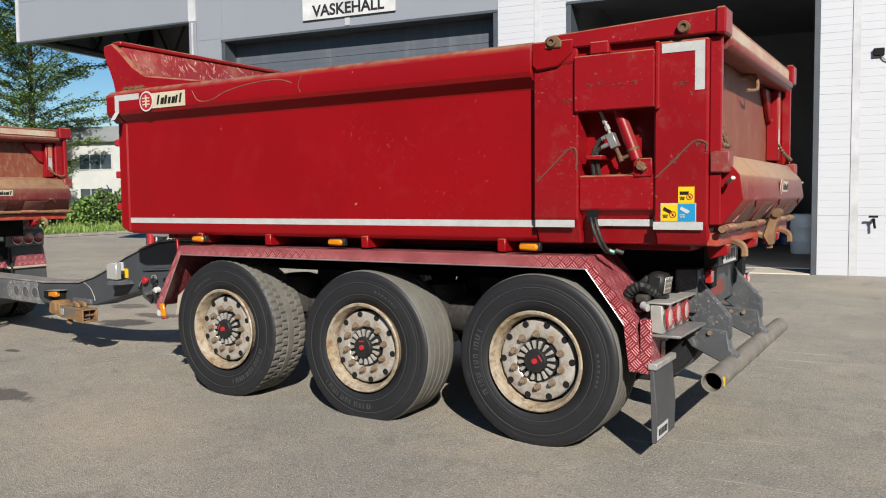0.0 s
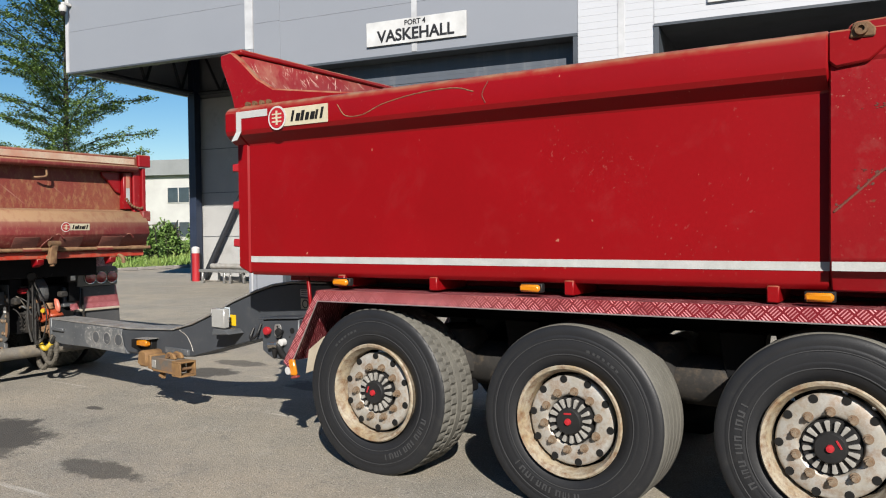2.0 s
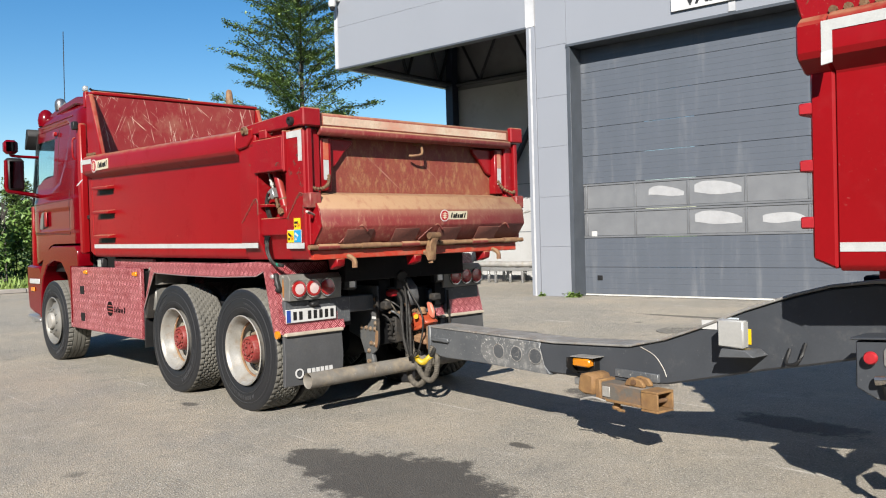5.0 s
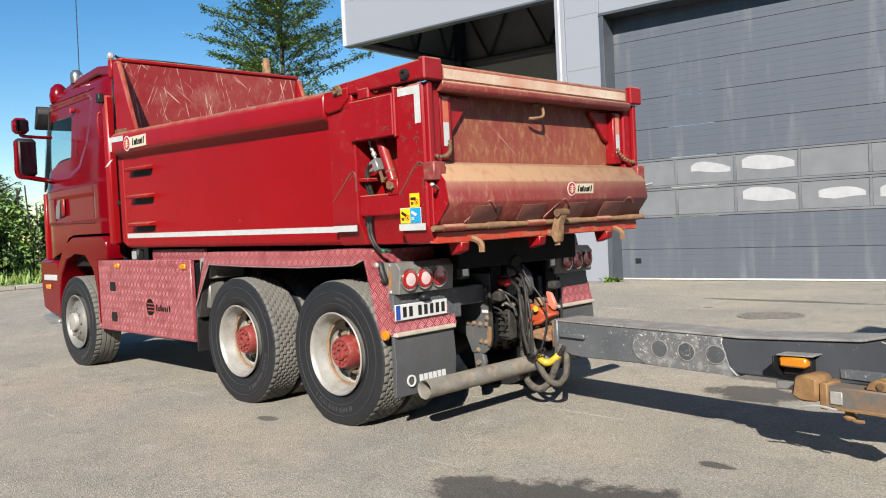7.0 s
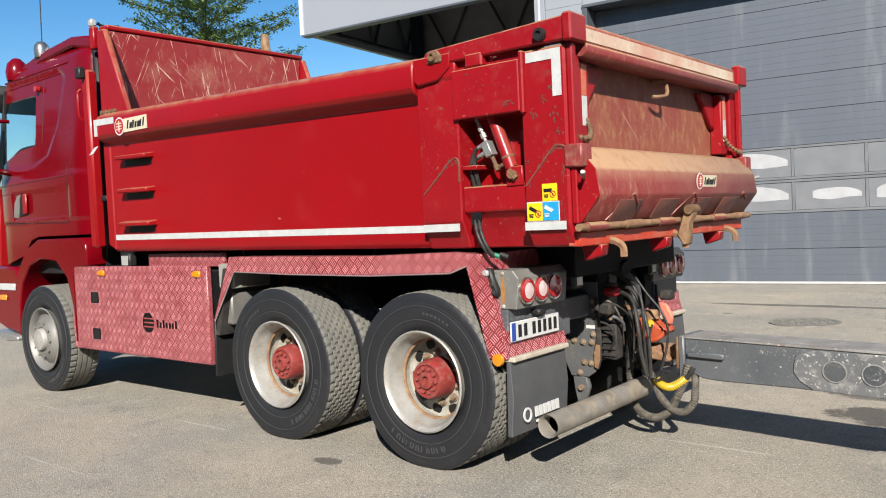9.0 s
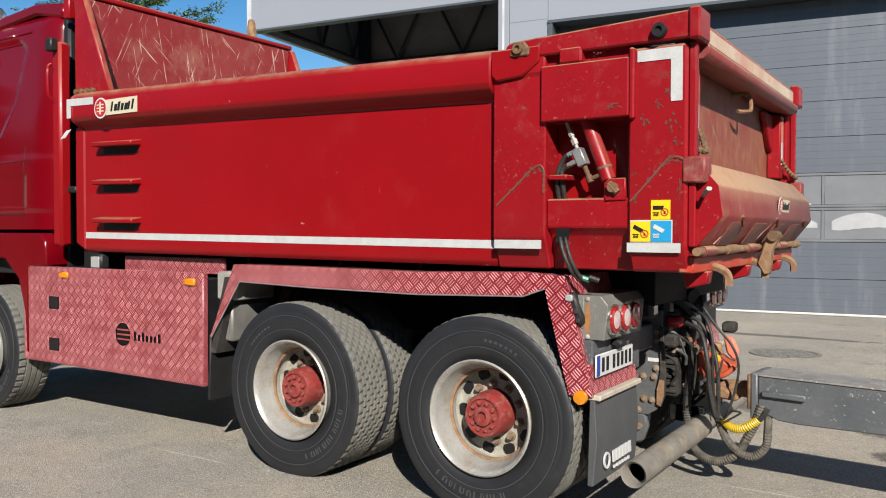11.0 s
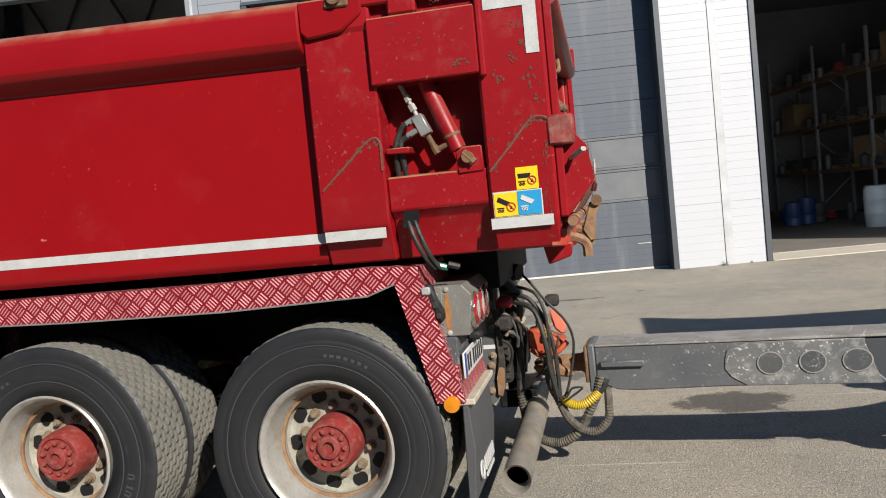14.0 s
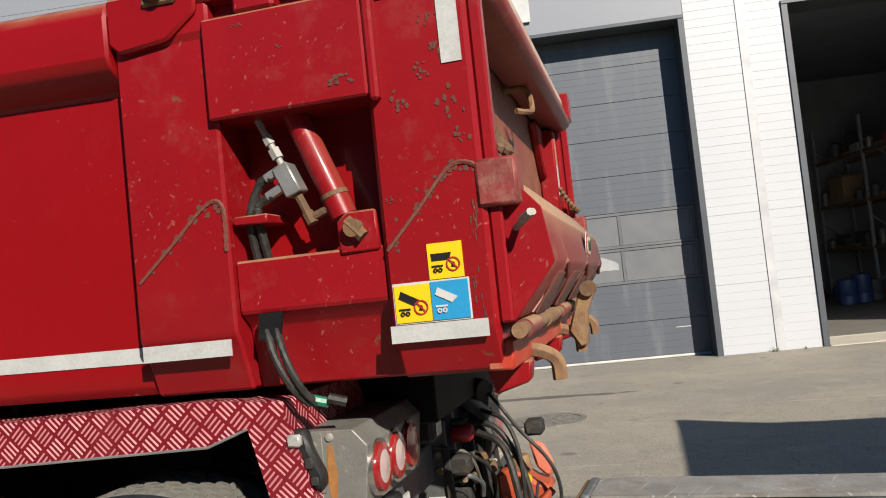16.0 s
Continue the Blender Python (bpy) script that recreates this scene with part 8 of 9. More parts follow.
part("tank_step", box(-15.3, -15.1, KY + 0.2, KY + 0.5, 0.44, 0.5, 0.01), ALU, truck)
# rear lamps
for far in (False, True):
    def putk(name, bm, material, label="", par=truck):
        return part(name, mirror_y(bm, KC) if far else bm, material, par, label, smooth=0 if name == "lamp_box" else 24)

    bx = putk("lamp_box", prism([(-10.46, 0.99), (-10.33, 0.99), (-10.31, 1.165), (-10.35, 1.21), (-10.55, 1.21)], "y", KY + 0.13, KY + 0.66, 0.003), STEEL_DULL, "dull steel tail lamp box with a rust streak")
    for k in range(3):
        yy = KY + 0.215 + k * 0.145
        lp = putk("tail_lamp", lathe([(0.066, -10.325), (0.066, -10.297), (0.046, -10.294), (0.046, -10.325)], 24, "x", (0, yy, 1.09), closed=True), LAMP_RED, "round red tail lamp", bx)
        putk("lens", lathe([(0.001, -10.290), (0.046, -10.295), (0.046, -10.325)], 20, "x", (0, yy, 1.09)), LAMP_PINK if k < 2 and not far else LAMP_RED, "", lp)
        putk("lamp_bezel", lathe([(0.067, -10.323), (0.079, -10.323), (0.078, -10.304), (0.067, -10.306)], 24, "x", (0, yy, 1.09), closed=True), CHROME, "", lp)
    putk("reverse_lamp", box(-10.36, -10.28, KY + 0.68, KY + 0.81, 1.05, 1.18, 0.015), BLACK, "black square work lamp")
    putk("reverse_lens", box(-10.279, -10.274, KY + 0.715, KY + 0.78, 1.07, 1.16, 0.004), LAMP_CLEAR)
    putk("plate_carrier", box(-10.55, -10.385, KY + 0.12, KY + 0.80, 0.76, 0.988, 0.008), BAR_GREY, "dark grey plate carrier")
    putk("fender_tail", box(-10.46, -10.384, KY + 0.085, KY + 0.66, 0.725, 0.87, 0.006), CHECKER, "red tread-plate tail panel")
    putk("flap_bar", box(-10.40, -10.33, KY + 0.09, KY + 0.68, 0.695, 0.724, 0.006), CLAMP_TAN, "pale dusty flap clamp")
    fl = putk("mud_flap", prism([(-10.395, 0.27), (-10.385, 0.694), (-10.36, 0.694), (-10.345, 0.5), (-10.365, 0.27)], "y", KY + 0.085, KY + 0.68, 0.004), FLAP, "grey rubber mud flap with white bars")
    if not far:
        P = Matrix.Translation((-10.345, KY + 0.22, 0.375)) @ Matrix.Rotation(radians(90), 4, "Z") @ Matrix.Rotation(radians(-3), 4, "X")
        part("flap_emblem", lathe([(0.03, -0.003), (0.042, -0.003), (0.042, 0.004), (0.03, 0.004)], 20, closed=True), WHITE, fl, "white ring emblem", m=P)
        for i in range(6):
            part("flap_word", box(0.08 + i * 0.045, 0.112 + i * 0.045, -0.003, 0.004, -0.028, 0.03, 0), WHITE, fl, m=P, smooth=0)
            part("flap_word", box(0.085 + i * 0.04, 0.108 + i * 0.04, -0.003, 0.004, -0.06, -0.045, 0), WHITE, fl, m=P, smooth=0)
    putk("side_lamp", lathe([(0.001, KY + 0.05), (0.034, KY + 0.055), (0.036, KY + 0.075)], 16, centre=(-10.425, 0, 0.71)), LAMP_AMBER, "round amber side lamp")
part("rust_streak", prism([(-10.424, 1.172), (-10.410, 1.172), (-10.402, 1.10), (-10.407, 1.035), (-10.414, 1.015), (-10.424, 1.02), (-10.430, 1.06), (-10.428, 1.12)], "y", KY + 0.1285, KY + 0.132, 0), RUST_ORANGE, truck, "orange rust streak", smooth=0)
for zz in (1.192, 1.005):
    part("box_screw", lathe([(0.001, KY + 0.122), (0.009, KY + 0.124), (0.013, KY + 0.1295)], 12, centre=(-10.417, 0, zz)), STEEL, truck)
# rubber catch with a small clear lamp in its head
catch = part("lamp_catch", prism([(-10.513, 1.225), (-10.468, 1.225), (-10.456, 1.17), (-10.423, 1.10), (-10.428, 1.062), (-10.456, 1.058), (-10.470, 1.10), (-10.493, 1.165), (-10.518, 1.18)], "y", KY + 0.085, KY + 0.1285, 0.010), BLACK, truck, "black rubber catch with a clear lamp")
part("lens", box(-10.512, -10.472, KY + 0.062, KY + 0.0845, 1.182, 1.216, 0.006), LAMP_CLEAR, catch, "small clear lamp")
part("catch_rib", box(-10.473, -10.448, KY + 0.076, KY + 0.0845, 1.12, 1.15, 0.004), BLACK_DUSTY, catch)
part("catch_rib", box(-10.460, -10.436, KY + 0.076, KY + 0.0845, 1.075, 1.10, 0.004), BLACK_DUSTY, catch)
part("catch_plate", box(-10.50, -10.437, KY + 0.1255, KY + 0.1292, 1.045, 1.205, 0.001), STEEL_DULL, truck)
npl = part("number_plate", box(-10.372, -10.362, KY + 0.115, KY + 0.625, 0.805, 0.917, 0.003), WHITE, truck, "white number plate with blue end")
part("plate_end", box(-10.3615, -10.3605, KY + 0.12, KY + 0.16, 0.81, 0.912, 0), PLATE_BLUE, npl, smooth=0)
for k in range(7):
    y0 = KY + 0.185 + k * 0.058 + (0.03 if k > 1 else 0)
    part("plate_bar", box(-10.3615, -10.3602, y0, y0 + 0.034, 0.825, 0.897, 0), INK, npl, smooth=0)
part("plate_lamp", box(-10.384, -10.32, KY + 0.35, KY + 0.43, 0.93, 0.97, 0.012), BLACK, truck)
# hitch area
part("rear_crossmember", box(-10.56, -10.44, 5.46, 6.30, 0.50, 1.02, 0.01), CHASSIS, truck, "dark rear cross member")
part("carrier_bar", box(-10.52, -10.40, KY + 0.66, 5.42, 0.84, 0.985, 0.008), FRAME_GREY, truck, "dark grey carrier bar")
for far in (False, True):
    def puth(name, bm, material, label="", par=truck):
        return part(name, mirror_y(bm, 5.86) if far else bm, material, par, label)

    pl = puth("frame_end_plate", prism([(-10.80, 1.06), (-10.345, 1.06), (-10.345, 0.54), (-10.375, 0.47), (-10.43, 0.43), (-10.56, 0.43), (-10.62, 0.56), (-10.80, 0.62)], "y", 5.425, 5.44, 0.004), FRAME_GREY, "dusty grey frame end plate with bolt rows")
    for x, z in ((-10.524, 0.668), (-10.459, 0.662), (-10.394, 0.662), (-10.454, 0.528), (-10.404, 0.524), (-10.49, 0.456), (-10.381, 0.716), (-10.59, 0.67), (-10.432, 0.932), (-10.434, 0.876), (-10.377, 0.935), (-10.377, 0.876)):
        bo = puth("bolt", lathe([(0.001, 5.405), (0.012, 5.406), (0.016, 5.411), (0.016, 5.416), (0.022, 5.417), (0.022, 5.4245)], 10, centre=(x, 0, z)), RUSTY_NUT, "", pl)
    bk = puth("slotted_bracket", box(-10.50, -10.352, 5.416, 5.4245, 0.845, 0.965, 0.003), FRAME_GREY, "", pl)
    for k in range(5):
        puth("slot", box(-10.488, -10.466, 5.4145, 5.4158, 0.858 + k * 0.021, 0.870 + k * 0.021, 0), INK, "", bk)
    puth("data_label", box(-10.432, -10.365, 5.421, 5.4245, 0.754, 0.776, 0), WHITE, "small white label", pl)
    lv = puth("release_lever", prism([(-10.36, 0.965), (-10.335, 0.965), (-10.325, 0.80), (-10.318, 0.70), (-10.322, 0.56), (-10.345, 0.49), (-10.372, 0.50), (-10.372, 0.60), (-10.352, 0.70)], "y", 5.404, 5.4235, 0.003), BLACK_DUSTY, "black vertical lever with a rusty foot")
    puth("lever_foot", prism([(-10.370, 0.505), (-10.346, 0.495), (-10.326, 0.56), (-10.324, 0.65), (-10.352, 0.655), (-10.369, 0.60)], "y", 5.399, 5.4035, 0.001), RUST_TAN, "", lv)
part("frame_foot", prism([(-10.55, 0.43), (-10.45, 0.43), (-10.43, 0.36), (-10.46, 0.27), (-10.52, 0.25), (-10.54, 0.34)], "y", 5.425, 5.47, 0.006), FRAME_GREY, truck)
part("foot_bolt", cyl((-10.48, 5.424, 0.36), (-10.48, 5.40, 0.36), 0.02, 8), RUSTY_NUT, truck)
# black valve boxes and brackets beside the coupling
vb = part("valve_block", box(-10.42, -10.31, 5.60, 5.70, 0.52, 0.765, 0.012), BLACK_DUSTY, truck, "ribbed black valve block")
for k in range(5):
    part("block_rib", box(-10.415, -10.315, 5.585, 5.5995, 0.545 + k * 0.044, 0.565 + k * 0.044, 0.004), BLACK_DUSTY, vb)
part("valve_block", box(-10.40, -10.27, 5.46, 5.54, 0.84, 0.92, 0.015), BLACK_DUSTY, truck)
part("valve_block", box(-10.36, -10.225, 5.76, 5.90, 0.58, 0.80, 0.02), BLACK_DUSTY, truck, "dusty black coupling cylinder box")
part("valve_pipe", hose([(-10.36, 5.56, 0.80), (-10.30, 5.55, 0.82), (-10.26, 5.60, 0.78), (-10.27, 5.64, 0.72)], 0.011, 6, 8), FRAME_GREY, truck)
part("valve_pipe", hose([(-10.38, 5.50, 0.79), (-10.32, 5.50, 0.775), (-10.29, 5.52, 0.73), (-10.30, 5.55, 0.66), (-10.34, 5.57, 0.60)], 0.008, 6, 8), BLACK_DUSTY, truck)
for x, y, z in ((-10.33, 5.60, 0.82), (-10.30, 5.66, 0.80), (-10.25, 5.80, 0.81), (-10.29, 5.83, 0.56)):
    part("pipe_fitting", cyl((x, y, z), (x + 0.01, y - 0.04, z - 0.005), 0.018, 6, cyl((x + 0.01, y - 0.04, z - 0.005), (x + 0.02, y - 0.07, z - 0.01), 0.012, 8)), RUSTY_NUT, truck)
part("strap_tower", prism([(-10.44, 0.86), (-10.44, 1.10), (-10.40, 1.135), (-10.31, 1.105), (-10.235, 1.03), (-10.215, 0.93), (-10.24, 0.86), (-10.265, 0.86), (-10.25, 0.94), (-10.275, 1.02), (-10.335, 1.07), (-10.40, 1.09), (-10.405, 0.86)], "y", 5.70, 5.82, 0.006), FRAME_GREY, truck, "bent grey steel strap tower")
rc = part("red_coupling_head", prism([(5.52, 0.98), (5.545, 1.015), (5.60, 1.02), (5.625, 0.995), (5.60, 0.955), (5.545, 0.95)], "x", -10.37, -10.27, 0.012), LOGO_RED, truck, "small red air coupling head")
part("coupling_cover", box(-10.38, -10.29, 5.535, 5.61, 1.022, 1.04, 0.006), BLACK_DUSTY, rc)
for (x, y, z), (x1, y1, z1) in (((-10.30, 5.66, 1.16), (-10.22, 5.62, 1.14)), ((-10.34, 5.86, 1.16), (-10.26, 5.84, 1.17))):
    part("plug_socket", cyl((x, y, z), (x1, y1, z1), 0.045, 14), BLACK, truck, "black plug socket")
cp = part("coupling_jaw", prism([(-10.22, 0.79), (-10.17, 0.80), (-10.12, 0.79), (-10.06, 0.75), (-9.995, 0.728), (-10.005, 0.70), (-10.08, 0.66), (-10.13, 0.645), (-10.18, 0.66), (-10.22, 0.69)], "y", 5.70, 5.86, 0.018), COUPLING, truck, "orange towing coupling jaw")
part("coupling_hook", hose([(-10.20, 5.69, 0.69), (-10.14, 5.67, 0.655), (-10.05, 5.66, 0.672), (-9.99, 5.68, 0.722)], 0.016, 6, 8), COUPLING, cp)
part("coupling_handle", prism([(-10.09, 0.898), (-10.03, 0.886), (-9.992, 0.806), (-10.004, 0.745), (-10.03, 0.75), (-10.066, 0.785)], "y", 5.785, 5.82, 0.012), SALMON, cp, "faded salmon coupling handle")
part("coupling_cap", lathe([(0.001, 0.85), (0.036, 0.848), (0.042, 0.838), (0.042, 0.805), (0.05, 0.80), (0.05, 0.79)], 16, "z", (-10.125, 5.76, 0)), RUST_TAN, cp, "tan rusty cap")
part("coupling_nipple", cyl((-10.10, 5.675, 0.775), (-10.085, 5.655, 0.77), 0.022, 10), HOSE_YELLOW, cp)
part("coupling_lever", box(-10.11, -10.03, 5.84, 5.93, 0.905, 0.97, 0.012), BLACK_DUSTY, cp)
part("coupling_tongue", prism([(-10.20, 0.59), (-10.06, 0.60), (-9.965, 0.545), (-9.975, 0.52), (-10.16, 0.54)], "y", 5.66, 5.84, 0.01), RUST_TAN, cp)


def supply_hose(pts, r, mt, rg):
    return part("supply_hose", hose(pts, r, 12, 8, rg), mt, truck, "black supply hose hanging to the drawbar" if mt is HOSE else "dusty wrapped supply hose")


supply_hose([(-10.33, 5.74, 1.02), (-10.285, 5.73, 0.97), (-10.272, 5.72, 0.88), (-10.268, 5.72, 0.66), (-10.28, 5.72, 0.50), (-10.284, 5.72, 0.40)], 0.024, HOSE, 0.10)
supply_hose([(-10.284, 5.72, 0.42), (-10.272, 5.714, 0.33), (-10.262, 5.704, 0.27), (-10.236, 5.692, 0.214), (-10.19, 5.678, 0.172), (-10.119, 5.664, 0.150), (-10.041, 5.65, 0.162), (-9.957, 5.636, 0.228), (-9.894, 5.622, 0.34), (-9.847, 5.608, 0.434), (-9.82, 5.61, 0.53)], 0.024, HOSE_DUSTY, 0.18)
supply_hose([(-10.114, 5.6, 0.66), (-10.10, 5.61, 0.5), (-10.067, 5.62, 0.415), (-10.02, 5.62, 0.305), (-9.952, 5.62, 0.237), (-9.869, 5.62, 0.22), (-9.80, 5.62, 0.285), (-9.79, 5.63, 0.382), (-9.79, 5.64, 0.52)], 0.022, HOSE_DUSTY, 0.16)
supply_hose([(-10.28, 5.62, 1.02), (-10.18, 5.60, 0.99), (-10.10, 5.58, 0.867), (-10.06, 5.56, 0.713), (-10.05, 5.55, 0.559), (-10.05, 5.55, 0.43)], 0.012, HOSE, 0.06)
supply_hose([(-10.26, 5.60, 0.98), (-10.15, 5.54, 0.93), (-10.10, 5.5, 0.76), (-10.085, 5.5, 0.596), (-10.057, 5.52, 0.45)], 0.014, HOSE, 0.06)
supply_hose([(-10.24, 5.64, 1.06), (-10.14, 5.58, 1.02), (-10.09, 5.55, 0.90), (-10.08, 5.54, 0.68), (-10.07, 5.54, 0.52), (-10.06, 5.55, 0.42)], 0.009, HOSE, 0.0)
supply_hose([(-10.25, 5.70, 1.16), (-10.163, 5.62, 1.077), (-10.088, 5.62, 0.971), (-9.993, 5.62, 0.858), (-9.954, 5.62, 0.745), (-9.971, 5.62, 0.603), (-10.017, 5.6, 0.445), (-10.06, 5.58, 0.43)], 0.0075, HOSE, 0.0)
supply_hose([(-10.08, 5.55, 0.50), (-10.023, 5.55, 0.433), (-9.98, 5.55, 0.483), (-9.925, 5.55, 0.485), (-9.95, 5.56, 0.46), (-10.02, 5.55, 0.415)], 0.006, HOSE, 0.0)
supply_hose([(-10.20, 5.60, 0.52), (-10.10, 5.56, 0.62), (-10.05, 5.55, 0.70), (-10.03, 5.56, 0.78)], 0.006, HOSE, 0.0)
supply_hose([(-10.36, 5.52, 0.92), (-10.28, 5.55, 0.90), (-10.22, 5.62, 0.82), (-10.22, 5.68, 0.70), (-10.24, 5.70, 0.56)], 0.008, HOSE, 0.0)
supply_hose([(-10.40, 5.50, 0.90), (-10.31, 5.50, 0.93), (-10.27, 5.53, 0.88), (-10.26, 5.58, 0.80)], 0.007, HOSE_DUSTY, 0.0)
part("yellow_hose", hose([(-10.035, 5.6, 0.425), (-10.01, 5.6, 0.392), (-9.965, 5.6, 0.375), (-9.92, 5.6, 0.383), (-9.87, 5.6, 0.415), (-9.835, 5.6, 0.445)], 0.023, 8, 10, 0.18), HOSE_YELLOW, truck, "yellow coiled hose guard")
part("hose_end", hose([(-9.835, 5.6, 0.445), (-9.81, 5.6, 0.475), (-9.79, 5.61, 0.515)], 0.02, 6, 8), HOSE, truck)
part("hose_tie", cyl((-10.28, 5.72, 0.52), (-10.28, 5.72, 0.55), 0.032, 12), BLACK, truck)
part("hose_clamp", cyl((-10.271, 5.72, 0.85), (-10.271, 5.72, 0.88), 0.034, 12), RUST, truck)
ex = part("exhaust_pipe", lathe([(0.052, KY + 0.22), (0.066, KY + 0.20), (0.066, 5.75), (0.052, 5.75)], 22, "y", (-10.20, 0, 0.33), closed=True), EXHAUST, truck, "dull round steel under-run pipe")
part("pipe_bore", lathe([(0.001, KY + 0.30), (0.052, KY + 0.30)], 18, "y", (-10.20, 0, 0.33)), INK, ex)
part("under_run_pipe", cyl((-10.22, 5.75, 0.33), (-10.22, 7.0, 0.33), 0.06, 20), EXHAUST, truck)
for yy in (5.80, 6.2):
    part("pipe_bracket", box(-10.42, -10.20, yy, yy + 0.05, 0.33, 0.43, 0.006), CHASSIS, truck)

# cab
CY0, CY1 = 4.47, 2 * KC - 4.47


def cab_in(x, z):
    """How far the cab's skin lies inside its widest line: tumblehome, rounded ends, belt step and a hollow behind the window."""
    d = 0.010 if z < 1.675 else 0.0
    d += 0.010 * max(0.0, min(1.0, (z - 2.10) / 0.05)) + 0.075 * max(0.0, (z - 2.12) / 1.1) ** 1.4
    d += 0.12 * (1 - math.sqrt(max(0.0, 1 - (max(0.0, x + 15.30) / 0.245) ** 2))) + 0.16 * max(0.0, (-16.70 - x) / 0.5) ** 2
    d += 0.16 * max(0.0, (z - 3.18) / 0.2) ** 2
    # hollow: bounded by a curve that sweeps from the roof down to the belt
    edge = float(np.interp(z, (2.22, 2.32, 2.6, 3.05, 3.15), (-16.15, -15.80, -15.58, -15.46, -15.60)))
    if 2.22 < z < 3.14:
        d += 0.016 * max(0.0, min(1.0, (edge - x) / 0.06)) * max(0.0, min(1.0, (z - 2.2) / 0.08, (3.15 - z) / 0.05))
    # shallow panel in the lower door
    if 1.70 < z < 2.0 and x > -16.62:
        d += 0.007 * max(0.0, min(1.0, (z - 1.70) / 0.015, (2.0 - z) / 0.04, (x + 16.62) / 0.03, (-15.40 - x) / 0.03))
    return d


def cab_skin(x0, x1, low, high, nx, nz):
    """A curved sheet of the cab side between two lines, low and high, given as (x, z) points."""
    b = bmesh.new()
    grid = []
    for i in range(nx + 1):
        x = x0 + (x1 - x0) * i / nx
        lo, hi = (float(np.interp(x, [p[0] for p in reversed(c)], [p[1] for p in reversed(c)])) for c in (low, high))
        grid.append([b.verts.new((x, CY0 + cab_in(x, lo + (hi - lo) * k / nz), lo + (hi - lo) * k / nz)) for k in range(nz + 1)])
    for i in range(nx):
        for k in range(nz):
            b.faces.new((grid[i][k], grid[i + 1][k], grid[i + 1][k + 1], grid[i][k + 1]))
    ext = bmesh.ops.extrude_face_region(b, geom=list(b.faces))
    for v in ext["geom"]:
        if isinstance(v, bmesh.types.BMVert):
            v.co.y += 0.03
    return b


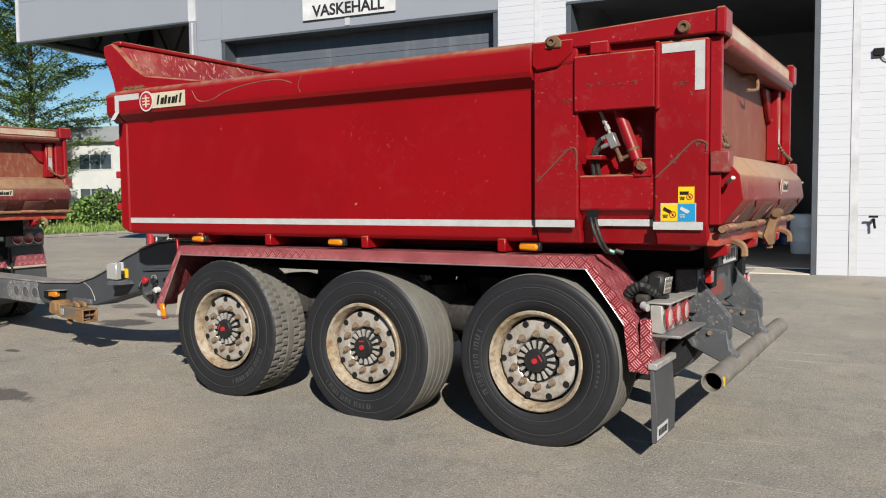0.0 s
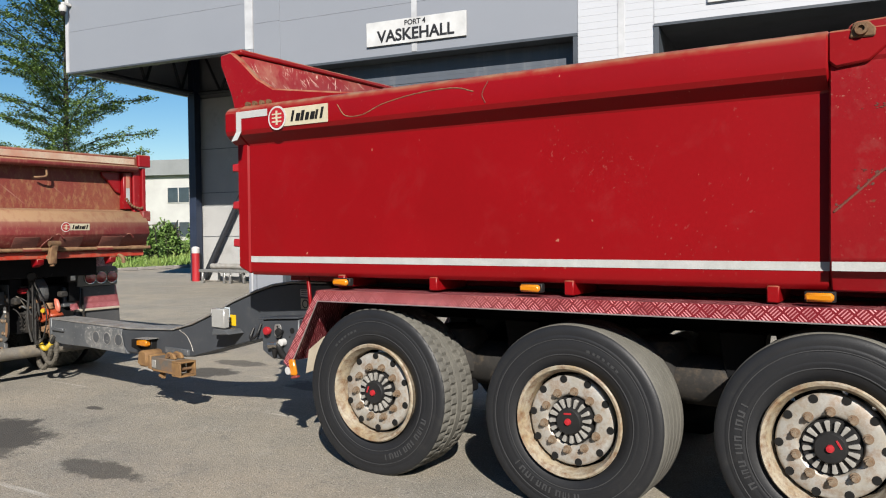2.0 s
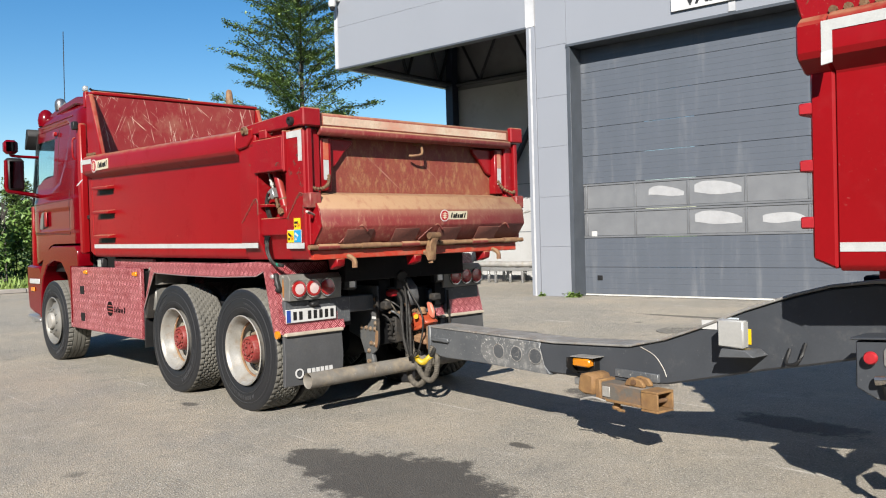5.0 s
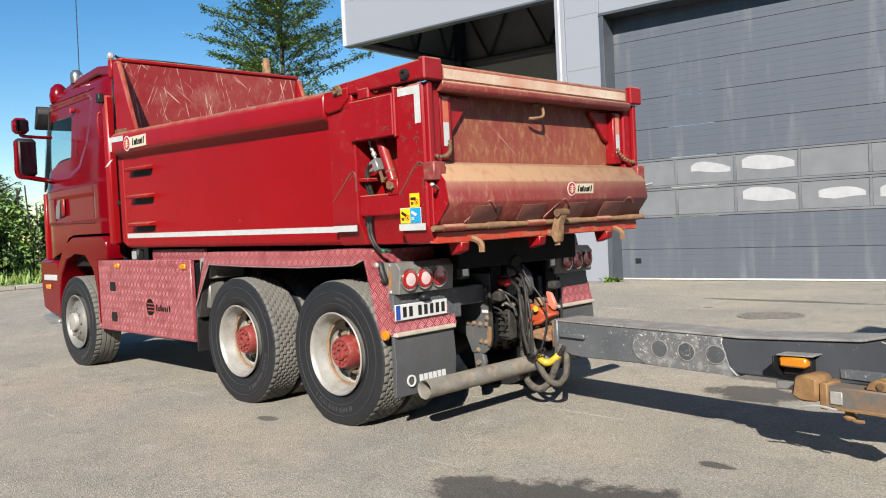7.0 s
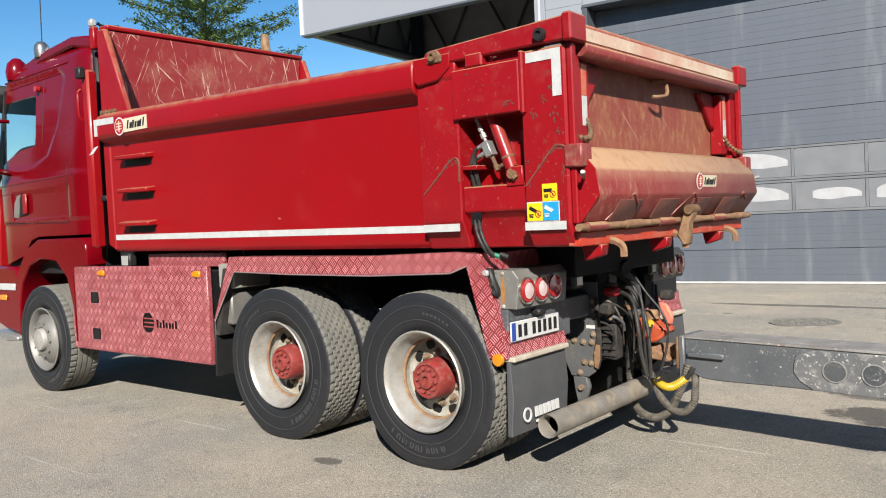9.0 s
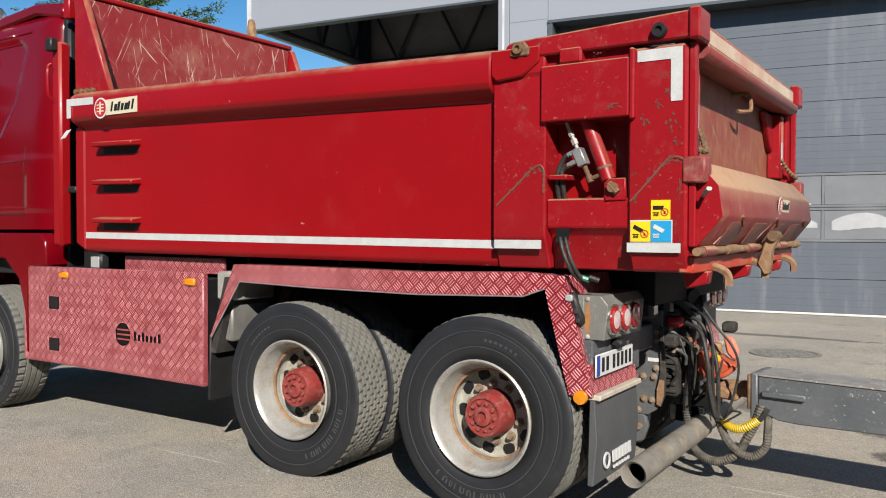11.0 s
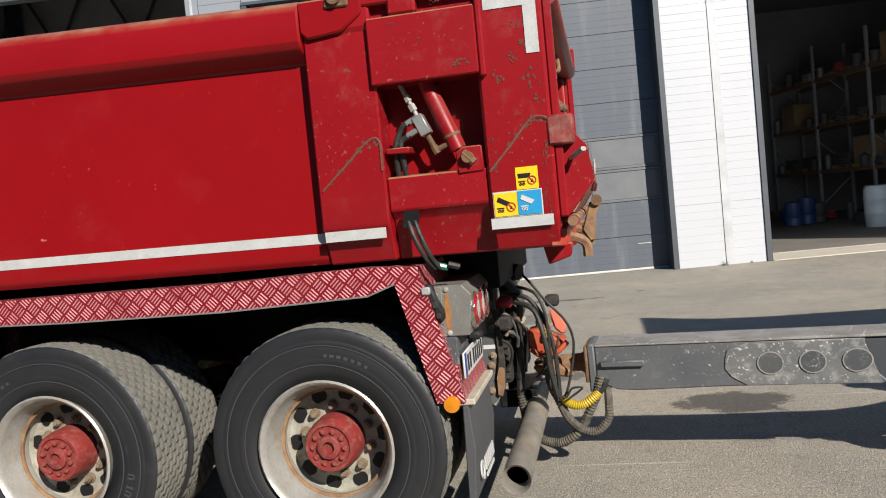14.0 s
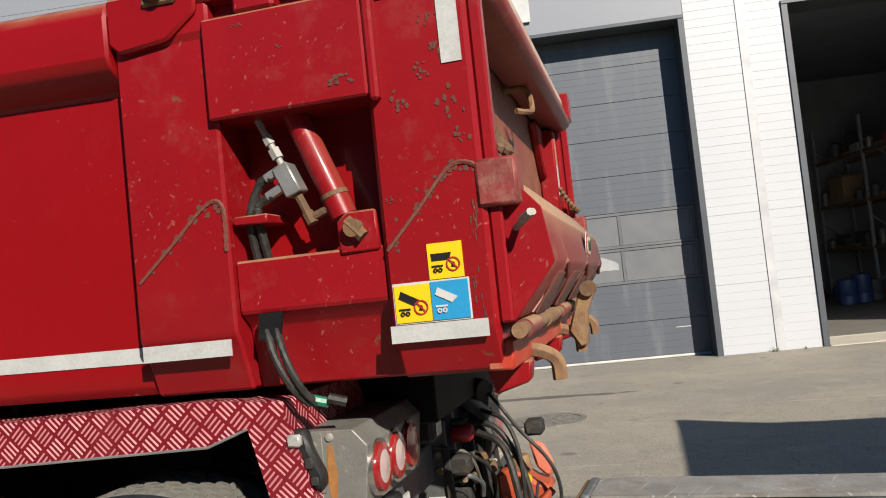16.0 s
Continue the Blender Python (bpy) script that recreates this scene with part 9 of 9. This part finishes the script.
for far in (False, True):
    for x0, x1, low, high, nx, nz in (
            (-15.06, -16.10, [(-15.06, 1.53), (-16.10, 1.53)], [(-15.06, 3.30), (-15.12, 3.36), (-15.45, 3.39), (-16.10, 3.335)], 44, 90),
            (-16.10, -17.20, [(-16.10, 1.53), (-16.25, 1.50), (-16.45, 1.34), (-16.85, 1.25), (-17.20, 1.27)], [(-16.10, 2.44), (-16.45, 2.42), (-16.80, 2.33), (-16.97, 2.27), (-17.20, 2.08)], 44, 56),
            (-16.10, -16.86, [(-16.10, 2.95), (-16.86, 2.95)], [(-16.10, 3.335), (-16.42, 3.28), (-16.70, 3.20), (-16.84, 3.10), (-16.86, 2.96)], 24, 16)):
        b = cab_skin(x0, x1, low, high, nx, nz)
        part("cab_side", mirror_y(b, KC) if far else b, RED_CAB, truck, smooth=60)
    b = prism([(-16.84, 3.10), (-16.86, 2.94), (-16.94, 2.29), (-17.0, 2.27), (-17.17, 2.10)], "y", CY0 + 0.075, CY0 + 0.11, 0.01)
    part("windscreen_pillar", mirror_y(b, KC) if far else b, BLACK, truck)
    # seams, creases and the door's belt line
    for x0, z0, x1, z1, rr, mt in ((-15.96, 2.46, -15.93, 3.08, 0.005, INK), (-16.82, 1.685, -15.45, 1.65, 0.005, INK), (-15.45, 1.65, -15.42, 2.22, 0.005, INK), (-16.62, 1.70, -16.66, 1.98, 0.004, INK),
                                   (-16.80, 3.16, -15.42, 3.175, 0.010, RED_CAB), (-16.82, 3.08, -15.58, 3.095, 0.008, RED_CAB), (-17.15, 2.07, -15.30, 2.105, 0.009, RED_CAB), (-17.17, 1.98, -16.4, 1.99, 0.006, RED_CAB)):
        b = hose([(x0 + (x1 - x0) * k / 8, CY0 + cab_in(x0 + (x1 - x0) * k / 8, z0 + (z1 - z0) * k / 8) + 0.001, z0 + (z1 - z0) * k / 8) for k in range(9)], rr, 2, 6)
        part("door_seam" if mt is INK else "body_crease", mirror_y(b, KC) if far else b, mt, truck)
    b = prism([(-16.105, 2.445), (-16.105, 2.945), (-16.855, 2.945), (-16.935, 2.29), (-16.45, 2.425)], "y", CY0 + 0.075, CY0 + 0.081, 0)
    gl = part("side_window", mirror_y(b, KC) if far else b, GLASS, truck, "cab side window")
    gl.visible_shadow = False
    b = hose([(x, CY0 + cab_in(x, z) + 0.02, z) for x, z in ((-16.11, 2.44), (-16.11, 2.94), (-16.84, 2.94), (-16.93, 2.30), (-16.5, 2.42), (-16.11, 2.44))], 0.02, 8, 6)
    part("window_seal", mirror_y(b, KC) if far else b, BLACK, truck)
    b = cyl((-16.02, CY0 + 0.07, 3.0), (-16.02, CY0 + 0.03, 3.0), 0.03, 12)
    part("side_marker", mirror_y(b, KC) if far else b, LAMP_RED, truck)
    b = box(-15.16, -15.06, CY0 - 0.055, CY0 - 0.0541 + 0.04, 1.30, 1.38, 0.01)
    part("arch_lamp", mirror_y(b, KC) if far else b, MIRROR, truck, "dark clear side lamp")
    b = box(-15.14, -15.10, CY0 - 0.058, CY0 - 0.0555, 1.315, 1.36, 0.001)
    part("arch_lens", mirror_y(b, KC) if far else b, GREEN, truck)
    # front wheel arch
    arch = [(-15.02, 1.24), (-15.02, 1.44), (-15.12, 1.50), (-15.98, 1.50), (-16.26, 1.40), (-16.46, 1.18), (-16.54, 0.85), (-16.55, 0.52), (-16.48, 0.52), (-16.46, 0.85), (-16.38, 1.06), (-16.2, 1.24), (-15.95, 1.31), (-15.62, 1.28), (-15.42, 1.12), (-15.33, 0.85), (-15.31, 0.52), (-15.285, 0.52), (-15.285, 1.235)]
    b = prism([(x, z) for x, z in arch], "y", CY0 - 0.06, CY0 + 0.35, 0.012)
    part("wheel_arch", mirror_y(b, KC) if far else b, RED_CAB, truck, "red front wheel arch")
    b = prism([(-16.56, 0.55), (-16.56, 1.1), (-16.62, 1.22), (-17.18, 1.24), (-17.19, 0.9), (-17.15, 0.62), (-16.95, 0.56), (-16.6, 0.52)], "y", CY0 - 0.02, CY0 + 0.3, 0.03)
    part("bumper_corner", mirror_y(b, KC) if far else b, RED_CAB, truck)
    b = prism([(-17.17, 0.50), (-17.14, 0.54), (-16.64, 0.50), (-16.62, 0.45), (-16.9, 0.43)], "y", CY0 - 0.04, CY0 + 0.3, 0.012)
    part("entry_step", mirror_y(b, KC) if far else b, ALU, truck, "pale aluminium entry step")
    b = box(-17.05, -16.62, CY0 - 0.032, CY0 - 0.021, 0.98, 1.05, 0.004)
    part("side_tape", mirror_y(b, KC) if far else b, TAPE, truck)
    b = box(-17.0, -16.84, CY0 - 0.035, CY0 - 0.0215, 0.87, 0.93, 0.006)
    part("marker_lamp", mirror_y(b, KC) if far else b, LAMP_AMBER, truck, "amber marker lamp")
    # mirrors
    b = prism([(-16.56, 2.27), (-16.55, 2.70), (-16.66, 2.73), (-16.74, 2.70), (-16.74, 2.29), (-16.68, 2.25)], "y", CY0 - 0.40, CY0 - 0.185, 0.03)
    mr = part("mirror_housing", mirror_y(b, KC) if far else b, BLACK, truck, "large black wing mirror")
    b = box(-16.551, -16.546, CY0 - 0.375, CY0 - 0.21, 2.30, 2.67, 0.0)
    part("mirror_glass", mirror_y(b, KC) if far else b, MIRROR, mr)
    b = hose([(-16.60, CY0 - 0.40, 2.68), (-16.60, CY0 - 0.405, 2.45), (-16.60, CY0 - 0.40, 2.28), (-16.60, CY0 - 0.29, 2.25), (-16.62, CY0 - 0.1, 2.22), (-16.66, CY0 + 0.02, 2.2)], 0.03, 6, 8)
    part("mirror_back", mirror_y(b, KC) if far else b, RED_CAB, mr, "red mirror surround")
    b = box(-16.68, -16.55, CY0 - 0.43, CY0 - 0.25, 2.77, 2.96, 0.04)
    part("mirror_small", mirror_y(b, KC) if far else b, RED_CAB, mr)
    b = box(-16.549, -16.545, CY0 - 0.41, CY0 - 0.27, 2.80, 2.93, 0.0)
    part("mirror_glass", mirror_y(b, KC) if far else b, MIRROR, mr)
    b = hose([(-16.63, CY0 + 0.02, 2.74), (-16.62, CY0 - 0.15, 2.74), (-16.62, CY0 - 0.32, 2.75), (-16.62, CY0 - 0.34, 2.78)], 0.02, 4, 8)
    part("mirror_arm", mirror_y(b, KC) if far else b, RED_CAB, mr)
    b = prism([(-16.34, 1.76), (-16.25, 1.77), (-16.25, 1.97), (-16.33, 1.97)], "y", CY0 - 0.03, CY0 - 0.0065, 0.012)
    part("door_handle", mirror_y(b, KC) if far else b, RED, truck)
    b = prism([(-16.60, 1.74), (-16.50, 1.73), (-16.47, 1.80), (-16.46, 1.90), (-16.42, 1.97), (-16.50, 1.96), (-16.57, 1.88)], "y", CY0 - 0.004, CY0 + 0.012, 0.002)
    part("handle_recess", mirror_y(b, KC) if far else b, STEEL_DULL, truck, "pale worn handle recess", smooth=0)
    b = prism([(-16.46, 1.74), (-16.32, 1.76), (-16.30, 1.96), (-16.40, 1.98), (-16.44, 1.90)], "y", CY0 - 0.003, CY0 + 0.012, 0.002)
    part("handle_cup", mirror_y(b, KC) if far else b, INK, truck)
part("cab_roof", prism([(-15.06, 3.26), (-15.08, 3.38), (-15.45, 3.43), (-16.10, 3.38), (-16.45, 3.32), (-16.72, 3.24), (-16.90, 3.12), (-16.80, 3.04), (-16.66, 3.12), (-16.10, 3.28), (-15.45, 3.33)], "y", CY0 + 0.13, CY1 - 0.13, 0.02), RED_CAB, truck, "red cab roof")
part("cab_back", box(-15.055, -15.0, CY0 + 0.13, CY1 - 0.13, 1.2, 3.255, 0.01), BLACK, truck)
part("cab_floor", box(-17.0, -15.06, CY0 + 0.08, CY1 - 0.08, 1.15, 1.30, 0.01), BLACK, truck)
part("cab_front", prism([(-17.24, 1.2), (-17.16, 1.2), (-17.12, 2.08), (-17.20, 2.08)], "y", CY0 + 0.071, CY1 - 0.071, 0.01), RED, truck)
ws = part("windscreen", prism([(-17.18, 2.085), (-16.88, 3.06), (-16.865, 3.06), (-17.165, 2.085)], "y", CY0 + 0.075, CY1 - 0.075, 0), GLASS, truck, "cab windscreen")
ws.visible_shadow = False
part("sun_visor", prism([(-16.88, 3.06), (-17.03, 2.88), (-17.06, 2.9), (-16.96, 3.16), (-16.90, 3.16)], "y", CY0 - 0.03, CY1 - 0.03, 0.004), BLACK, truck, "dark sun visor")
part("bumper", box(-17.26, -16.95, CY0 + 0.30, CY1 - 0.30, 0.45, 1.2, 0.03), RED, truck)
for yy in (4.75, 6.1):
    st = part("seat", box(-16.0, -15.45, yy, yy + 0.55, 1.55, 1.75, 0.05), SEAT, truck, "dark cab seat")
    part("backrest", prism([(-15.50, 1.72), (-15.36, 1.72), (-15.22, 2.45), (-15.34, 2.47)], "y", yy + 0.03, yy + 0.52, 0.03), SEAT, st)
part("dashboard", prism([(-17.0, 1.6), (-16.55, 1.6), (-16.45, 1.9), (-16.6, 2.08), (-16.98, 2.04)], "y", CY0 + 0.08, CY1 - 0.08, 0.03), SEAT, truck)
part("steering_wheel", hose([(-16.45 + 0.06 * math.sin(a), 5.02 + 0.22 * math.cos(a), 2.02 + 0.2 * math.sin(a)) for a in [k * math.pi / 6 for k in range(13)]], 0.016, 3, 6), BLACK, truck)
part("beacon", lathe([(0.07, 3.34), (0.075, 3.41), (0.068, 3.46), (0.04, 3.495), (0.001, 3.505)], 18, "z", (-16.12, CY0 + 0.17, 0)), CHROME, truck, "round roof beacon")
part("roof_horn", lathe([(0.10, 3.18), (0.11, 3.27), (0.09, 3.36), (0.04, 3.41), (0.001, 3.42)], 16, "z", (-16.66, CY0 + 0.15, 0)), RED_CAB, truck, "red rounded roof fairing")
part("lamp_post", box(-14.90, -14.82, CY0 + 0.03, CY0 + 0.09, 3.2, 3.40, 0.01), RED, truck)
part("roof_lamp", box(-14.89, -14.83, CY0 + 0.02, CY0 + 0.08, 3.401, 3.47, 0.012), LAMP_CLEAR, truck, "clear roof lamp")
part("roof_pipe", hose([(-14.86, CY0 + 0.1, 3.44), (-14.86, CY0 + 0.2, 3.42), (-14.86, KC - 0.4, 3.43), (-14.86, KC + 0.2, 3.42), (-14.84, KC + 0.3, 3.40)], 0.014, 6, 8), BLACK, truck, "black roof cable pipe")
part("pipe_clip", box(-14.88, -14.84, KC + 0.24, KC + 0.28, 3.2, 3.44, 0.01), STEEL, truck)
part("aerial", cyl((-16.5, CY0 + 0.35, 3.2), (-16.45, CY0 + 0.35, 4.5), 0.006, 6), BLACK, truck, "thin whip aerial")
part("stack_pipe", prism([(-14.91, 2.2), (-14.91, 3.50), (-14.89, 3.60), (-14.86, 3.64), (-14.83, 3.58), (-14.81, 3.46), (-14.81, 2.2)], "y", 6.44, 6.53, 0.025), RUST_TAN, truck, "rust-stained exhaust stack")
# narrow pillar between cab and body
for x0, x1, y0, z0, z1, mt in ((-14.99, -14.93, CY0 + 0.1, 1.4, 3.2, BLACK), (-14.91, -14.80, KY + 0.06, 1.4, 3.0, RED)):
    part("air_guide", box(x0, x1, y0, y0 + 0.1, z0, z1, 0.02), mt, truck)
part("grab_handle", hose([(-14.86, KY + 0.03, 2.55), (-14.86, KY + 0.0, 2.60), (-14.86, KY + 0.0, 2.78), (-14.86, KY + 0.03, 2.82)], 0.012, 5, 6), RED, truck)
part("mount_lamp", box(-14.90, -14.82, KY + 0.0, KY + 0.06, 2.92, 3.02, 0.01), BLACK, truck)
part("cab_stay", box(-14.98, -14.70, KY + 0.12, KY + 0.16, 1.82, 1.87, 0.01), BLACK, truck)
